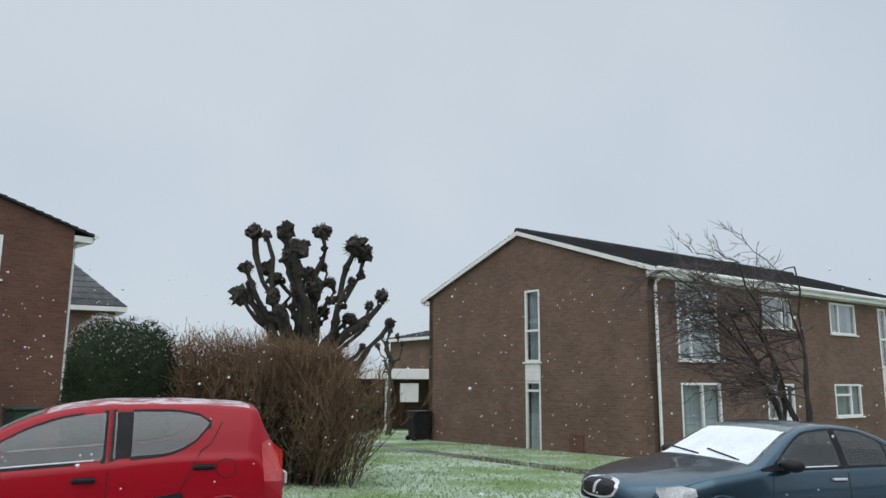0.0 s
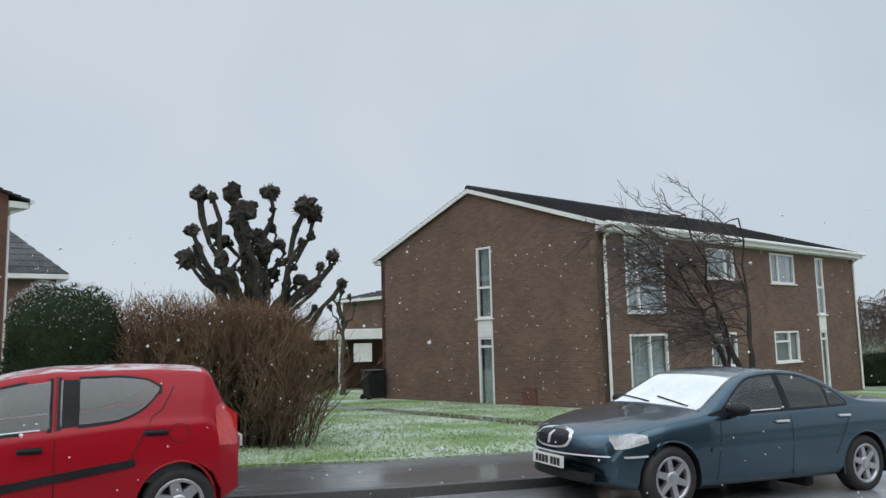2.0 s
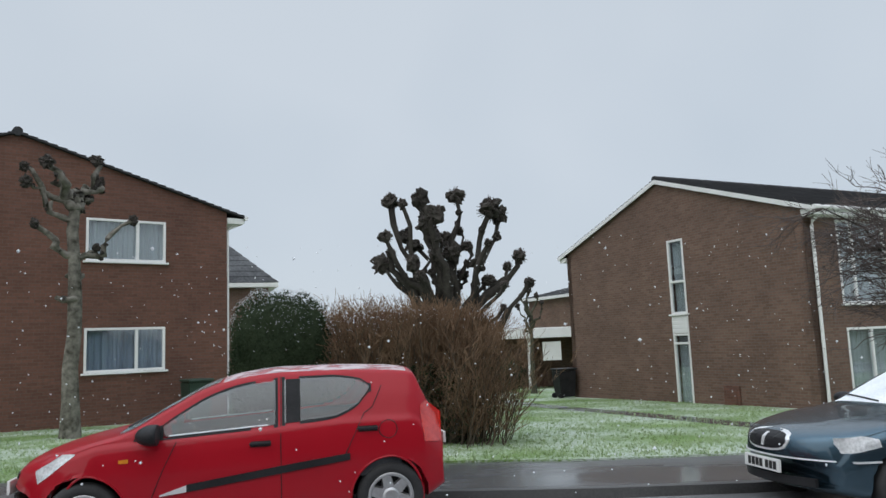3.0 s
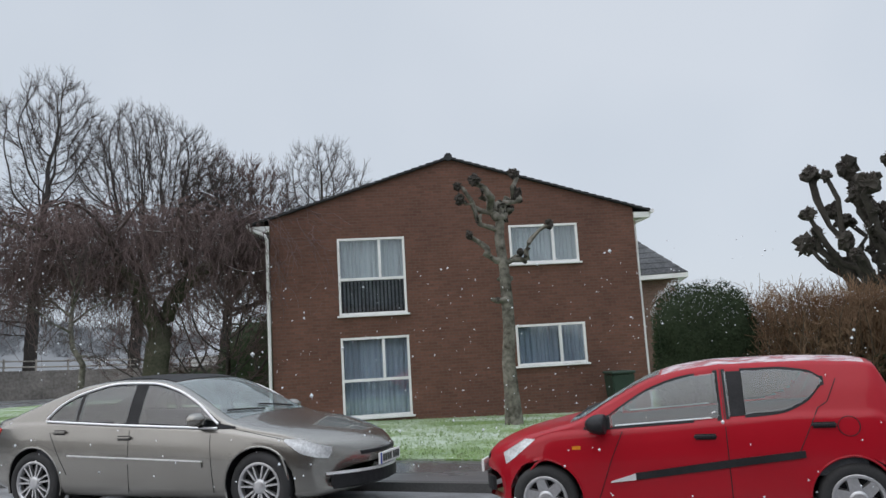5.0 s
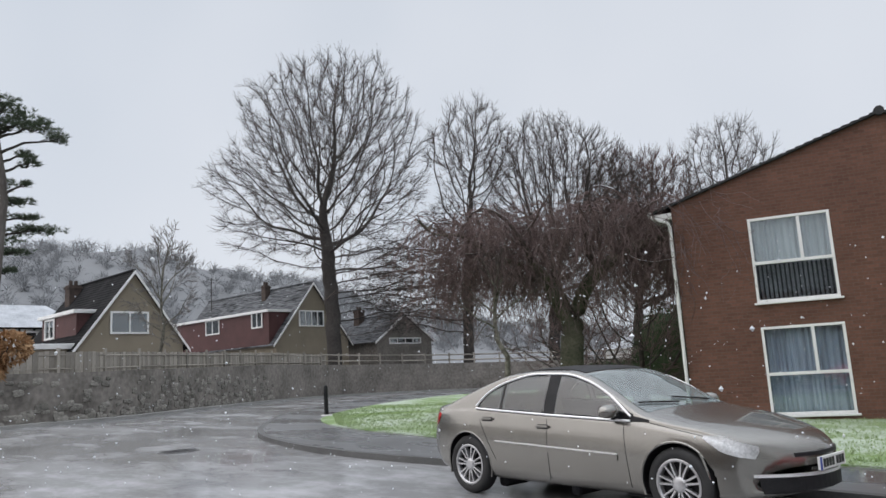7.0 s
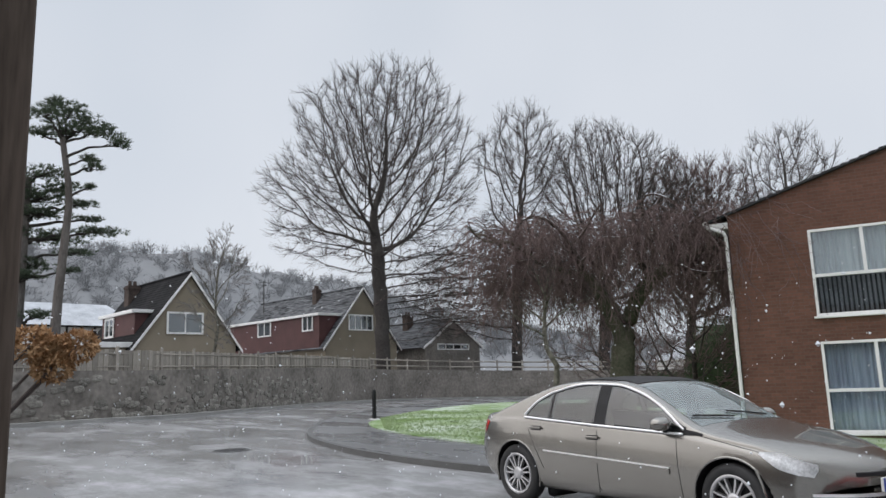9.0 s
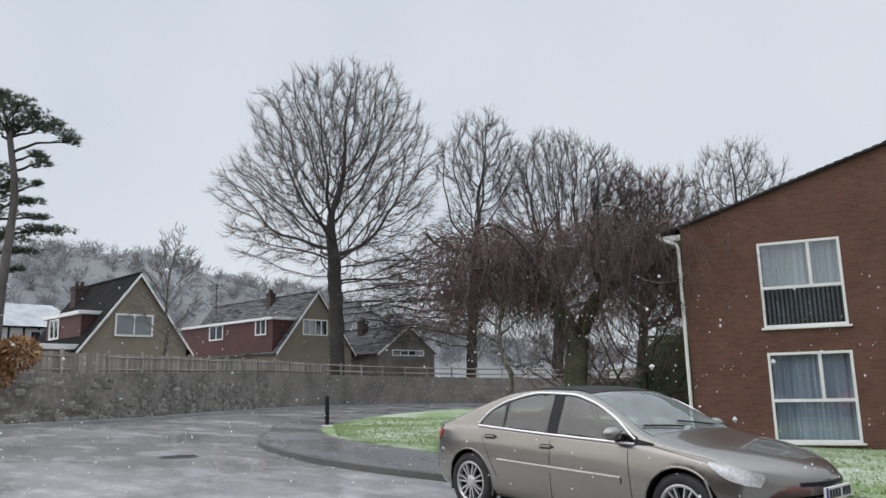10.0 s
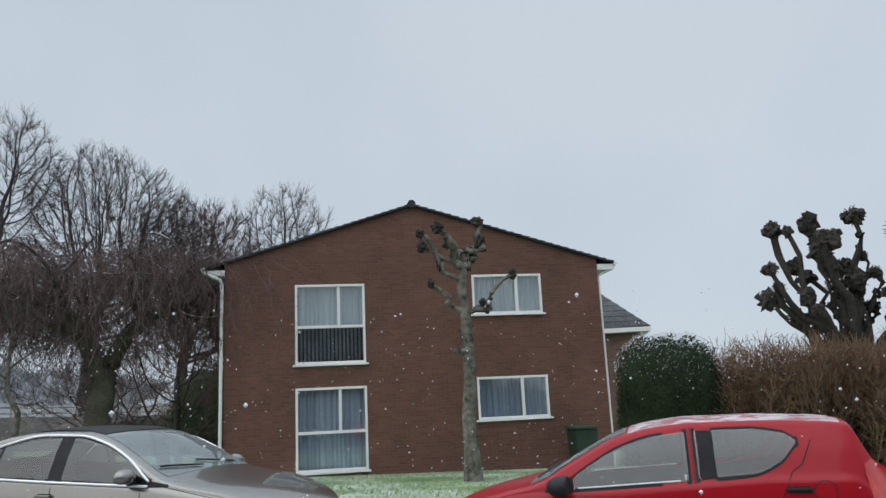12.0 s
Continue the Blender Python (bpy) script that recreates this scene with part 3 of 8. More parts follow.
def unseen_house_behind():
    """Unseen brick house at the viewer's back, added to darken the car reflections."""
    t = thing("house", Matrix.Translation((-12, -9.0, 0)), "unseen brick house added behind the viewer with a tiled roof", "house")
    part("front_wall", boxes(((0, -0.3, -1.2), (30, 0, 5.0))), BRICK, t)
    part("back_wall", boxes(((0, -8.0, -1.2), (30, -7.7, 5.0))), BRICK, t)
    bm = faces([(-0.4, 0.5, 4.95), (30.4, 0.5, 4.95), (30.4, -4.0, 7.2), (-0.4, -4.0, 7.2), (-0.4, -8.5, 4.95), (30.4, -8.5, 4.95)], [(0, 1, 2, 3), (3, 2, 5, 4), (0, 3, 4), (1, 5, 2), (0, 4, 5, 1)])
    bmesh.ops.recalc_face_normals(bm, faces=bm.faces)
    part("roof", bm, ROOF, t)


block_a()
block_b()
unseen_house_behind()
far_block(-13.4, 32.3, 8, 12.9, 8.5, 4.45, 8.8, "brick block with a snow-dusted hipped tile roof")
far_block(19.2, 42.2, 13.6, 12, 9, 4.35, 5.6, "dark brick block beyond the lawn with a grey roof")


# ---- boundary wall and fence ----
WALL_LINE = refine([(-29.5, -30), (-29.6, -6), (-29.9, 2), (-30.4, 6.7), (-32.5, 10.4), (-38.6, 16.8), (-45, 24), (-50, 33), (-50.5, 43), (-46, 52), (-37, 59), (-22, 64), (5, 69)], 1.0)


def build_boundary():
    bm = bmesh.new()
    rows = []
    for i, (x, y) in enumerate(WALL_LINE):
        a, b = WALL_LINE[max(i - 1, 0)], WALL_LINE[min(i + 1, len(WALL_LINE) - 1)]
        d = Vector((b[0] - a[0], b[1] - a[1], 0)).normalized()
        nrm = Vector((-d.y, d.x, 0))
        z0, z1 = gz(x, y), wall_top(x, y)
        p = Vector((x, y, 0))
        rows.append([bm.verts.new(p + Vector((0, 0, z0 - 0.3))), bm.verts.new(p + Vector((0, 0, z1))), bm.verts.new(p + nrm * 0.4 + Vector((0, 0, z1))), bm.verts.new(p + nrm * 0.4 + Vector((0, 0, z0 - 0.3)))])
    for p, q in zip(rows, rows[1:]):
        for c in range(3):
            bm.faces.new((p[c], p[c + 1], q[c + 1], q[c]))
    bmesh.ops.recalc_face_normals(bm, faces=bm.faces)
    return tagged(part("boundary_wall", bm, RENDER_GREY), "stained old stone wall with crumbling render", "wall", kind="structure")


def wall_top(x, y):
    return gz(x, y) + 1.85 + 0.5 * max(0.0, min(1.0, (y - 8) / 16))


BOUNDARY = build_boundary()


# ---- parked cars ----
def paint(name, low, high, metal, coat, rough=0.45):
    m = varied(name, low, high, 1.2, 220, rough, 0.03, 0.0005, metal, coat=coat)
    m.node_tree.nodes["Principled BSDF"].inputs["Specular IOR Level"].default_value = 0.12
    return m


RED_PAINT = paint("red_car_paint", (0.31, 0.003, 0.011), (0.37, 0.005, 0.015), 0.0, 0.45)
GREY_PAINT = paint("bronze_grey_car_paint", (0.205, 0.196, 0.18), (0.26, 0.25, 0.23), 0.9, 0.7, 0.27)
BLUE_PAINT = paint("slate_blue_car_paint", (0.040, 0.080, 0.112), (0.058, 0.105, 0.14), 0.85, 0.8, 0.27)
CAR_GLASS = glass_material("car_side_glass", (0.66, 0.74, 0.75))
side_mix = CAR_GLASS.node_tree.nodes["Mix Shader"]
CAR_GLASS.node_tree.links.remove(side_mix.inputs[0].links[0])
side_mix.inputs[0].default_value = 0.14
SCREEN_GLASS = sky_veiled_glass("sky_veiled_windscreen", (0.70, 0.78, 0.77), 0.17)
CHROME = varied("bright_trim", (0.74, 0.74, 0.75), (0.84, 0.84, 0.85), 3, 60, 0.3, 0.02, 0.001, 0.45)
ALLOY = varied("alloy_wheel", (0.42, 0.42, 0.43), (0.58, 0.58, 0.59), 3, 60, 0.35, 0.05, 0.001, 0.8)
TYRE = varied("tyre_rubber", (0.012, 0.012, 0.013), (0.03, 0.03, 0.03), 5, 80, 0.7, 0.3, 0.002)
SEAT = varied("grey_seat_cloth", (0.03, 0.032, 0.036), (0.07, 0.072, 0.078), 4, 80, 0.9, 0.2, 0.002)
LAMP_CLEAR = varied("headlamp_lens", (0.30, 0.31, 0.315), (0.74, 0.75, 0.76), 9, 50, 0.3, 0.15, 0.004, 0.0, coat=1.0)
LAMP_RED = varied("rear_lamp_lens", (0.45, 0.012, 0.012), (0.65, 0.03, 0.02), 7, 40, 0.15, 0.2, 0.004, coat=1.0)
LAMP_AMBER = varied("amber_lens", (0.6, 0.2, 0.02), (0.75, 0.3, 0.03), 7, 40, 0.15, 0.2, 0.004, coat=1.0)
PLATE = varied("number_plate_white", (0.68, 0.68, 0.66), (0.78, 0.78, 0.76), 3, 60, 0.4, 0.05, 0.001)
INK = varied("plate_black", (0.01, 0.01, 0.01), (0.02, 0.02, 0.02), 3, 60, 0.5, 0.0)
PLATE_BLUE = varied("plate_blue", (0.02, 0.05, 0.3), (0.03, 0.07, 0.36), 3, 60, 0.5, 0.0)
SNOW = varied("thin_wet_snow", (0.66, 0.70, 0.74), (0.86, 0.88, 0.90), 3, 40, 0.8, 0.6, 0.01)


def smooth_curve(pts):
    """A function through points that never overshoots between them."""
    xs = [p[0] for p in pts]
    ys = [p[1] for p in pts]
    if xs[0] > xs[-1]:
        xs, ys = xs[::-1], ys[::-1]
    h = [b - a for a, b in zip(xs, xs[1:])]
    s = [(b - a) / k for a, b, k in zip(ys, ys[1:], h)]
    d = [s[0]] + [0 if a * b <= 0 else 2 * a * b / (a + b) for a, b in zip(s, s[1:])] + [s[-1]]

    def f(x):
        x = min(max(x, xs[0]), xs[-1])
        i = 0
        while i < len(h) - 1 and x > xs[i + 1]:
            i += 1
        t = (x - xs[i]) / h[i]
        return (ys[i] * (1 + 2 * t) * (1 - t) ** 2 + d[i] * h[i] * t * (1 - t) ** 2 + ys[i + 1] * t * t * (3 - 2 * t) + d[i + 1] * h[i] * t * t * (t - 1))
    return f


def inside(poly, x, z):
    hit = False
    for (x1, z1), (x2, z2) in zip(poly, poly[1:] + poly[:1]):
        if (z1 > z) != (z2 > z) and x < (x2 - x1) * (z - z1) / (z2 - z1) + x1:
            hit = not hit
    return hit


class CarShape:
    """The skin of a car: sections across it at every x, from the floor up over the sill, door, belt and roof."""

    def __init__(self, spec):
        self.s = spec
        self.top, self.belt = smooth_curve(spec["top"]), smooth_curve(spec["belt"])
        self.half, self.low = smooth_curve(spec["half"]), smooth_curve(spec["low"])
        self.x0, self.x1 = spec["top"][-1][0], spec["top"][0][0]

    def section(self, x):
        W, zt, lo = self.half(x), self.top(x), self.low(x)
        crown = self.s.get("crown", 0.05)
        zb = min(self.belt(x), zt - crown - 0.012)
        mid = min(0.60, lo + (zb - lo) * 0.55)
        ze = zt - crown
        we = W * 0.925 - (ze - zb) * self.s.get("tumble", 0.40)
        c = [(0, lo), (W * 0.55, lo), (W * 0.88, lo + 0.01), (W * 0.965, lo + (mid - lo) * 0.25), (W * 0.995, mid), (W * 0.985, mid + (zb - mid) * 0.5), (W * 0.96, zb - (zb - mid) * 0.14), (W * 0.925, zb),
             (W * 0.925 + (we - W * 0.925) * 0.5 + 0.012 * min(1, (ze - zb) * 4), zb + (ze - zb) * 0.5), (we, ze - 0.004), (we * 0.93, ze + crown * 0.38), (we * 0.7, zt - crown * 0.28), (we * 0.35, zt - crown * 0.06), (0, zt)]
        k = [1, 2, 3, 9, 8, 6, 3, 6, 6, 2, 3, 3, 3]
        out = []
        for i in range(len(c) - 1):
            a, b, e, g = c[max(i - 1, 0)], c[i], c[i + 1], c[min(i + 2, len(c) - 1)]
            for j in range(k[i]):
                t = j / k[i]
                out.append(tuple(0.5 * (2 * b[q] + (e[q] - a[q]) * t * 0.6 + (-0.6 * (e[q] - a[q]) * 2 + 6 * (e[q] - b[q]) - 0.6 * (g[q] - b[q])) * t * t
                                        + (0.6 * (e[q] - a[q]) - 4 * (e[q] - b[q]) + 0.6 * (g[q] - b[q])) * t ** 3) for q in (0, 1)))
        return out + [c[-1]]

    ROW_LOW, ROW_BELT, ROW_EDGE = 6, 32, 44

    def shift(self, x, y):
        W = self.half(x)
        f = max(0.0, (x - (self.x1 - 0.75)) / 0.75)
        r = max(0.0, ((self.x0 + 0.6) - x) / 0.6)
        q = min(1.2, abs(y) / max(W, 0.1)) ** 2.4
        return -self.s.get("bow", 0.28) * f * q + self.s.get("bow_rear", 0.14) * r * q

    def side_y(self, x, z):
        sec = self.section(x)[self.ROW_LOW:self.ROW_EDGE + 1]
        for (ya, za), (yb, zb) in zip(sec, sec[1:]):
            if za <= z <= zb and zb > za:
                return ya + (yb - ya) * (z - za) / (zb - za)
        return sec[-1][0] if z > sec[-1][1] else sec[0][0]

    def top_z(self, x, y):
        sec = self.section(x)[self.ROW_EDGE:]
        for (ya, za), (yb, zb) in zip(sec, sec[1:]):
            if yb <= y <= ya and ya > yb:
                return za + (zb - za) * (ya - y) / (ya - yb)
        return sec[0][1]

    def front_x(self, y, z, rear=False):
        """Where the nose (or tail) stands at that y and z."""
        n = 160
        for i in range(n):
            x = self.x1 - (self.x1 - self.x0) * 0.25 * i / n if not rear else self.x0 + (self.x1 - self.x0) * 0.25 * i / n
            if self.low(x) <= z <= self.top(x) - 0.004 and self.side_y(x, z) * 1.0 >= abs(y):
                return x + self.shift(x, y)
        return x + self.shift(x, y)

    def stations(self):
        n = 190
        xs = [self.x0 + (self.x1 - self.x0) * i / n for i in range(n + 1)]
        return xs

    def skin(self, cuts, screens):
        bm = bmesh.new()
        xs = self.stations()
        R = self.s["arch"]
        grid = []
        for x in xs:
            row = []
            for y, z in self.section(x):
                xx = x + self.shift(x, y)
                for xw in (self.s["axle"], -self.s["axle"]):
                    d = math.hypot(x - xw, z - self.s["wheel_r"])
                    if abs(d - R) < 0.022 and y > self.half(x) * 0.5 and d > 0.01:
                        xx, z = xw + (x - xw) * R / d, self.s["wheel_r"] + (z - self.s["wheel_r"]) * R / d
                row.append((xx, y, z))
            grid.append(row)
        for sgn in (1, -1):
            vs = [[bm.verts.new((x, y * sgn, z)) for x, y, z in r] for r in grid]
            for i in range(len(xs) - 1):
                for j in range(len(grid[0]) - 1):
                    q = [grid[i][j], grid[i + 1][j], grid[i + 1][j + 1], grid[i][j + 1]]
                    cx, cz = sum(p[0] for p in q) / 4, sum(p[2] for p in q) / 4
                    if j >= 2 and j < self.ROW_BELT and any(math.hypot(cx - xw, cz - self.s["wheel_r"]) < R for xw in (self.s["axle"], -self.s["axle"])):
                        continue
                    if j < self.ROW_EDGE and any(inside(p, cx, cz) for p in cuts):
                        continue
                    if j >= self.ROW_EDGE + 3 and any(a < cx < b for a, b in screens):
                        continue
                    bm.faces.new([vs[i][j], vs[i + 1][j], vs[i + 1][j + 1], vs[i][j + 1]])
        for i in (0, len(xs) - 1):
            sec = grid[i]
            ring = [bm.verts.new(p) for p in sec] + [bm.verts.new((p[0], -p[1], p[2])) for p in sec[-2:0:-1]]
            bm.faces.new(ring)
        bmesh.ops.remove_doubles(bm, verts=bm.verts, dist=0.002)
        bmesh.ops.recalc_face_normals(bm, faces=bm.faces)
        return bm

    def side_patch(self, lower, upper, xa, xb, sgn, off=0.006, n=24, k=8, thick=0.0):
        """A panel on the flank between two lines over x."""
        bm = bmesh.new()
        vs = []
        for i in range(n + 1):
            x = xa + (xb - xa) * i / n
            lo, hi = lower(x), max(upper(x), lower(x) + 0.002)
            col = []
            for j in range(k + 1):
                z = lo + (hi - lo) * j / k
                y = self.side_y(x, z)
                col.append(bm.verts.new((x + self.shift(x, y), sgn * (y + off), z)))
            vs.append(col)
        for a, b in zip(vs, vs[1:]):
            for j in range(k):
                bm.faces.new((a[j], b[j], b[j + 1], a[j + 1]))
        return self.solid(bm, thick, sgn)

    def solid(self, bm, thick, sgn=1):
        bmesh.ops.recalc_face_normals(bm, faces=bm.faces)
        if thick:
            r = bmesh.ops.extrude_face_region(bm, geom=list(bm.faces))
            bmesh.ops.translate(bm, vec=(0, -sgn * thick, 0), verts=[v for v in r["geom"] if isinstance(v, bmesh.types.BMVert)])
            bmesh.ops.recalc_face_normals(bm, faces=bm.faces)
        return bm

    def edge_bar(self, line, sgn, r, off=0.004):
        """A thin bar that follows points (x, z) on the flank."""
        bm = bmesh.new()
        pts = []
        for x, z in line:
            y = self.side_y(x, z)
            pts.append((x + self.shift(x, y), sgn * (y + off), z))
        return tube(bm, pts, r, 6)

    def top_patch(self, xa, xb, frac, off=0.008, n=14, k=16):
        bm = bmesh.new()
        vs = []
        for i in range(n + 1):
            x = xa + (xb - xa) * i / n
            we = self.section(x)[self.ROW_EDGE][0] * frac
            col = []
            for j in range(k + 1):
                y = we * (2 * j / k - 1)
                col.append(bm.verts.new((x + self.shift(x, y), y, self.top_z(x, abs(y)) + off)))
            vs.append(col)
        for a, b in zip(vs, vs[1:]):
            for j in range(k):
                bm.faces.new((a[j], b[j], b[j + 1], a[j + 1]))
        bmesh.ops.recalc_face_normals(bm, faces=bm.faces)
        return bm

    def nose_patch(self, ya, yb, za, zb, off=0.012, oval=0.0, n=18, k=6, rear=False, thick=0.03):
        bm = bmesh.new()
        vs = []
        sg = -1 if rear else 1
        for i in range(n + 1):
            y = ya + (yb - ya) * i / n
            u = abs(2 * i / n - 1)
            full = max(0.12, (1 - u ** oval) ** (1 / oval)) if oval else 1.0
            zs = [(za + zb) / 2 + (zb - za) / 2 * full * (2 * j / k - 1) for j in range(k + 1)]
            vs.append([bm.verts.new((self.front_x(y, z, rear) + sg * off, y, z)) for z in zs])
        for a, b in zip(vs, vs[1:]):
            for j in range(k):
                bm.faces.new((a[j], b[j], b[j + 1], a[j + 1]))
        r = bmesh.ops.extrude_face_region(bm, geom=list(bm.faces))
        bmesh.ops.translate(bm, vec=(-sg * thick, 0, 0), verts=[v for v in r["geom"] if isinstance(v, bmesh.types.BMVert)])
        bmesh.ops.recalc_face_normals(bm, faces=bm.faces)
        return bm


def lathe(profile, n=40):
    """Turned about the y axis: (radius, y) pairs."""
    bm = bmesh.new()
    rings = [[bm.verts.new((r * math.cos(k * math.tau / n), y, r * math.sin(k * math.tau / n))) for k in range(n)] for r, y in profile]
    for a, b in zip(rings, rings[1:]):
        for k in range(n):
            bm.faces.new((a[k], a[(k + 1) % n], b[(k + 1) % n], b[k]))
    return bm


def wheel(parent, x, y, r, rim_r, width, sgn, spokes, spoke_w, twin=False):
    """A tyre on a spoked rim; its outer face looks to sgn * y."""
    o, i = sgn * 0.0, -sgn * width
    hub = part("wheel", lathe([(rim_r * 0.98, o - sgn * 0.07), (0.03, o - sgn * 0.075)], 28), BLACK, parent, "", Matrix.Translation((x, y, r)))
    w = width
    prof = [(rim_r, -0.012), (rim_r + 0.012, 0.0), (r - 0.045, 0.004), (r - 0.014, -0.012), (r, -0.035), (r, -w + 0.035), (r - 0.02, -w + 0.008), (rim_r, -w)]
    part("tyre", lathe([(a, sgn * b) for a, b in prof], 44), TYRE, hub, smooth=True)
    bm = lathe([(rim_r + 0.004, sgn * -0.004), (rim_r - 0.012, sgn * 0.004), (rim_r - 0.026, sgn * -0.012), (rim_r - 0.03, sgn * -0.06)], 44)
    hubp = lathe([(0.075, sgn * -0.05), (0.07, sgn * -0.012), (0.045, sgn * -0.004), (0.001, sgn * -0.004)], 24)
    me = bpy.data.meshes.new("tmp")
    hubp.to_mesh(me)
    hubp.free()
    bm.from_mesh(me)
    bpy.data.meshes.remove(me)
    part("rim", bm, ALLOY, hub, smooth=True)
    for k in range(spokes):
        for d in ((-0.17, 0.17) if twin else (0.0,)):
            a = k * math.tau / spokes + 0.3
            bm = bmesh.new()
            m = Matrix.Rotation(-a - d, 4, "Y")
            v = [(0.05, sgn * -0.012, spoke_w), (0.05, sgn * -0.012, -spoke_w), (rim_r - 0.02, sgn * -0.008, -spoke_w * 0.8), (rim_r - 0.02, sgn * -0.008, spoke_w * 0.8)]
            v += [(p[0], p[1] - sgn * 0.04, p[2] * 1.2) for p in v]
            vs = [bm.verts.new(m @ Vector(p)) for p in v]
            for f in ((0, 1, 2, 3), (0, 4, 5, 1), (2, 6, 7, 3), (1, 5, 6, 2), (0, 3, 7, 4)):
                bm.faces.new([vs[q] for q in f])
            bmesh.ops.recalc_face_normals(bm, faces=bm.faces)
            part("spoke", bm, ALLOY, hub)
    return hub


def car(spec, m, mat, label):
    t = thing("parked_car", m, label, "car", "parked cars")
    c = CarShape(spec)
    cuts = [[(x, f(x)) for x in np.linspace(xa, xb, 14)] + [(x, g(x)) for x in np.linspace(xb, xa, 14)] for f, g, xa, xb in spec["windows"]]
    shell = part("body", c.skin(cuts, spec["screens"]), mat, t, smooth=True)
    R, r, ax = spec["arch"], spec["wheel_r"], spec["axle"]
    Wd = max(p[1] for p in spec["half"])
    for xw in (ax, -ax):
        for sgn in (1, -1):
            bm = bmesh.new()
            n = 22
            pa, pb = [], []
            for k in range(n + 1):
                a = math.radians(-18) + math.radians(216) * k / n
                x, z = xw + R * 1.01 * math.cos(a), r + R * 1.01 * math.sin(a)
                if z < spec["low"][0][1] - 0.1:
                    z = spec["low"][0][1] - 0.1
                y = c.side_y(x, max(z, c.low(x) + 0.05))
                pa.append((x + c.shift(x, y), sgn * (y - 0.006), z))
                pb.append((x, sgn * (Wd - 0.36), z))
            va, vb = [bm.verts.new(p) for p in pa], [bm.verts.new(p) for p in pb]
            for k in range(n):
                bm.faces.new((va[k], va[k + 1], vb[k + 1], vb[k]))
            bm.faces.new(vb)
            part("arch_liner", bm, BLACK, t)
            bm = bmesh.new()
            tube(bm, [p for p in pa if p[2] > c.low(xw) - 0.02], 0.011, 6)
            part("arch_lip", bm, mat, t)
            yo = c.side_y(xw, 0.6)
            wheel(t, xw, sgn * (Wd - 0.03), r, spec["rim_r"], 0.19, sgn, spec["spokes"], spec["spoke_w"], spec.get("twin", False))
    # glass
    for sgn in (1, -1):
        for f, g, xa, xb in spec["windows"]:
            seal = part("window_seal", c.side_patch(lambda x: f(x) - 0.022, lambda x: g(x) + 0.022, xa - 0.02, xb + 0.02, sgn, 0.003, 26, 10), BLACK, t)
            me = seal.data
            bm = bmesh.new()
            bm.from_mesh(me)
            kill = [q for q in bm.faces if inside([(x, f(x)) for x in np.linspace(xa + 0.02, xb - 0.02, 14)] + [(x, g(x)) for x in np.linspace(xb - 0.02, xa + 0.02, 14)], q.calc_center_median().x, q.calc_center_median().z)]
            bmesh.ops.delete(bm, geom=kill, context="FACES")
            bm.to_mesh(me)
            bm.free()
            g1 = part("side_window", c.side_patch(f, g, xa, xb, sgn, 0.004, 26, 8), CAR_GLASS, t, smooth=True)
            g1.visible_shadow = False
            if spec.get("sill_snow") and xb > 0:
                part("snow_line", c.edge_bar([(x, f(x) + 0.008) for x in np.linspace(xa + 0.06, xb - 0.06, 14)], sgn, 0.007, 0.004), SNOW, t, "line of wet snow on the window ledge")
        if spec.get("chrome"):
            ln = spec["chrome"]
            part("window_trim", c.edge_bar([(x, ln[0](x)) for x in np.linspace(ln[2], ln[3], 30)], sgn, 0.013, 0.014), CHROME, t)
            if ln[1]:
                part("window_trim", c.edge_bar([(x, ln[1](x)) for x in np.linspace(ln[2], ln[3], 40)], sgn, 0.012, 0.012), CHROME, t)
        for a, b in spec["pillars"]:
            part("pillar_trim", c.side_patch(lambda x: spec["pillar_z"][0](x), lambda x: spec["pillar_z"][1](x), a, b, sgn, 0.005, 4, 8), BLACK, t)
        for hx, hz in spec["handles"]:
            y = c.side_y(hx, hz)
            bm = bmesh.new()
            box(bm, (hx - 0.085, sgn * (y + 0.022) - 0.012, hz - 0.014), (hx + 0.085, sgn * (y + 0.022) + 0.012, hz + 0.014), 0.008)
            box(bm, (hx - 0.08, sgn * (y + 0.006) - 0.014, hz - 0.01), (hx - 0.06, sgn * (y + 0.006) + 0.014, hz + 0.01))
            box(bm, (hx + 0.06, sgn * (y + 0.006) - 0.014, hz - 0.01), (hx + 0.08, sgn * (y + 0.006) + 0.014, hz + 0.01))
            part("door_handle", bm, spec["handle_mat"], t)
            # Flat dark patch stands for the shade in the handle's hollow.
            part("handle_recess", c.side_patch(lambda x: hz - 0.03, lambda x: hz + 0.022, hx - 0.08, hx + 0.075, sgn, 0.003, 6, 3), BLACK, t)
        for ln in spec["seams"]:
            part("door_seam", c.edge_bar(ln, sgn, 0.0035, 0.0005), BLACK, t)
        for f, g, xa, xb, mt, nm in spec["strips"]:
            part(nm, c.side_patch(f, g, xa, xb, sgn, 0.014, 20, 3, 0.016), mt, t)
        for f, g, xa, xb, mt, nm in spec["lamps"]:
            part(nm, c.side_patch(f, g, xa, xb, sgn, 0.006, 16, 8), mt, t, smooth=True)
        f, g, xa, xb = spec["windows"][0]
        part("mirror_sail", c.side_patch(lambda x: f(xb) - 0.02, lin((xb - 0.02, g(xb) + 0.01), (xb + 0.2, f(xb))), xb - 0.02, xb + 0.2, sgn, 0.007, 8, 3), BLACK, t)
        mx, mz = spec["mirror"]
        ms = spec.get("mirror_size", 1.0)
        y = c.side_y(mx, mz - 0.05)
        bm = bmesh.new()
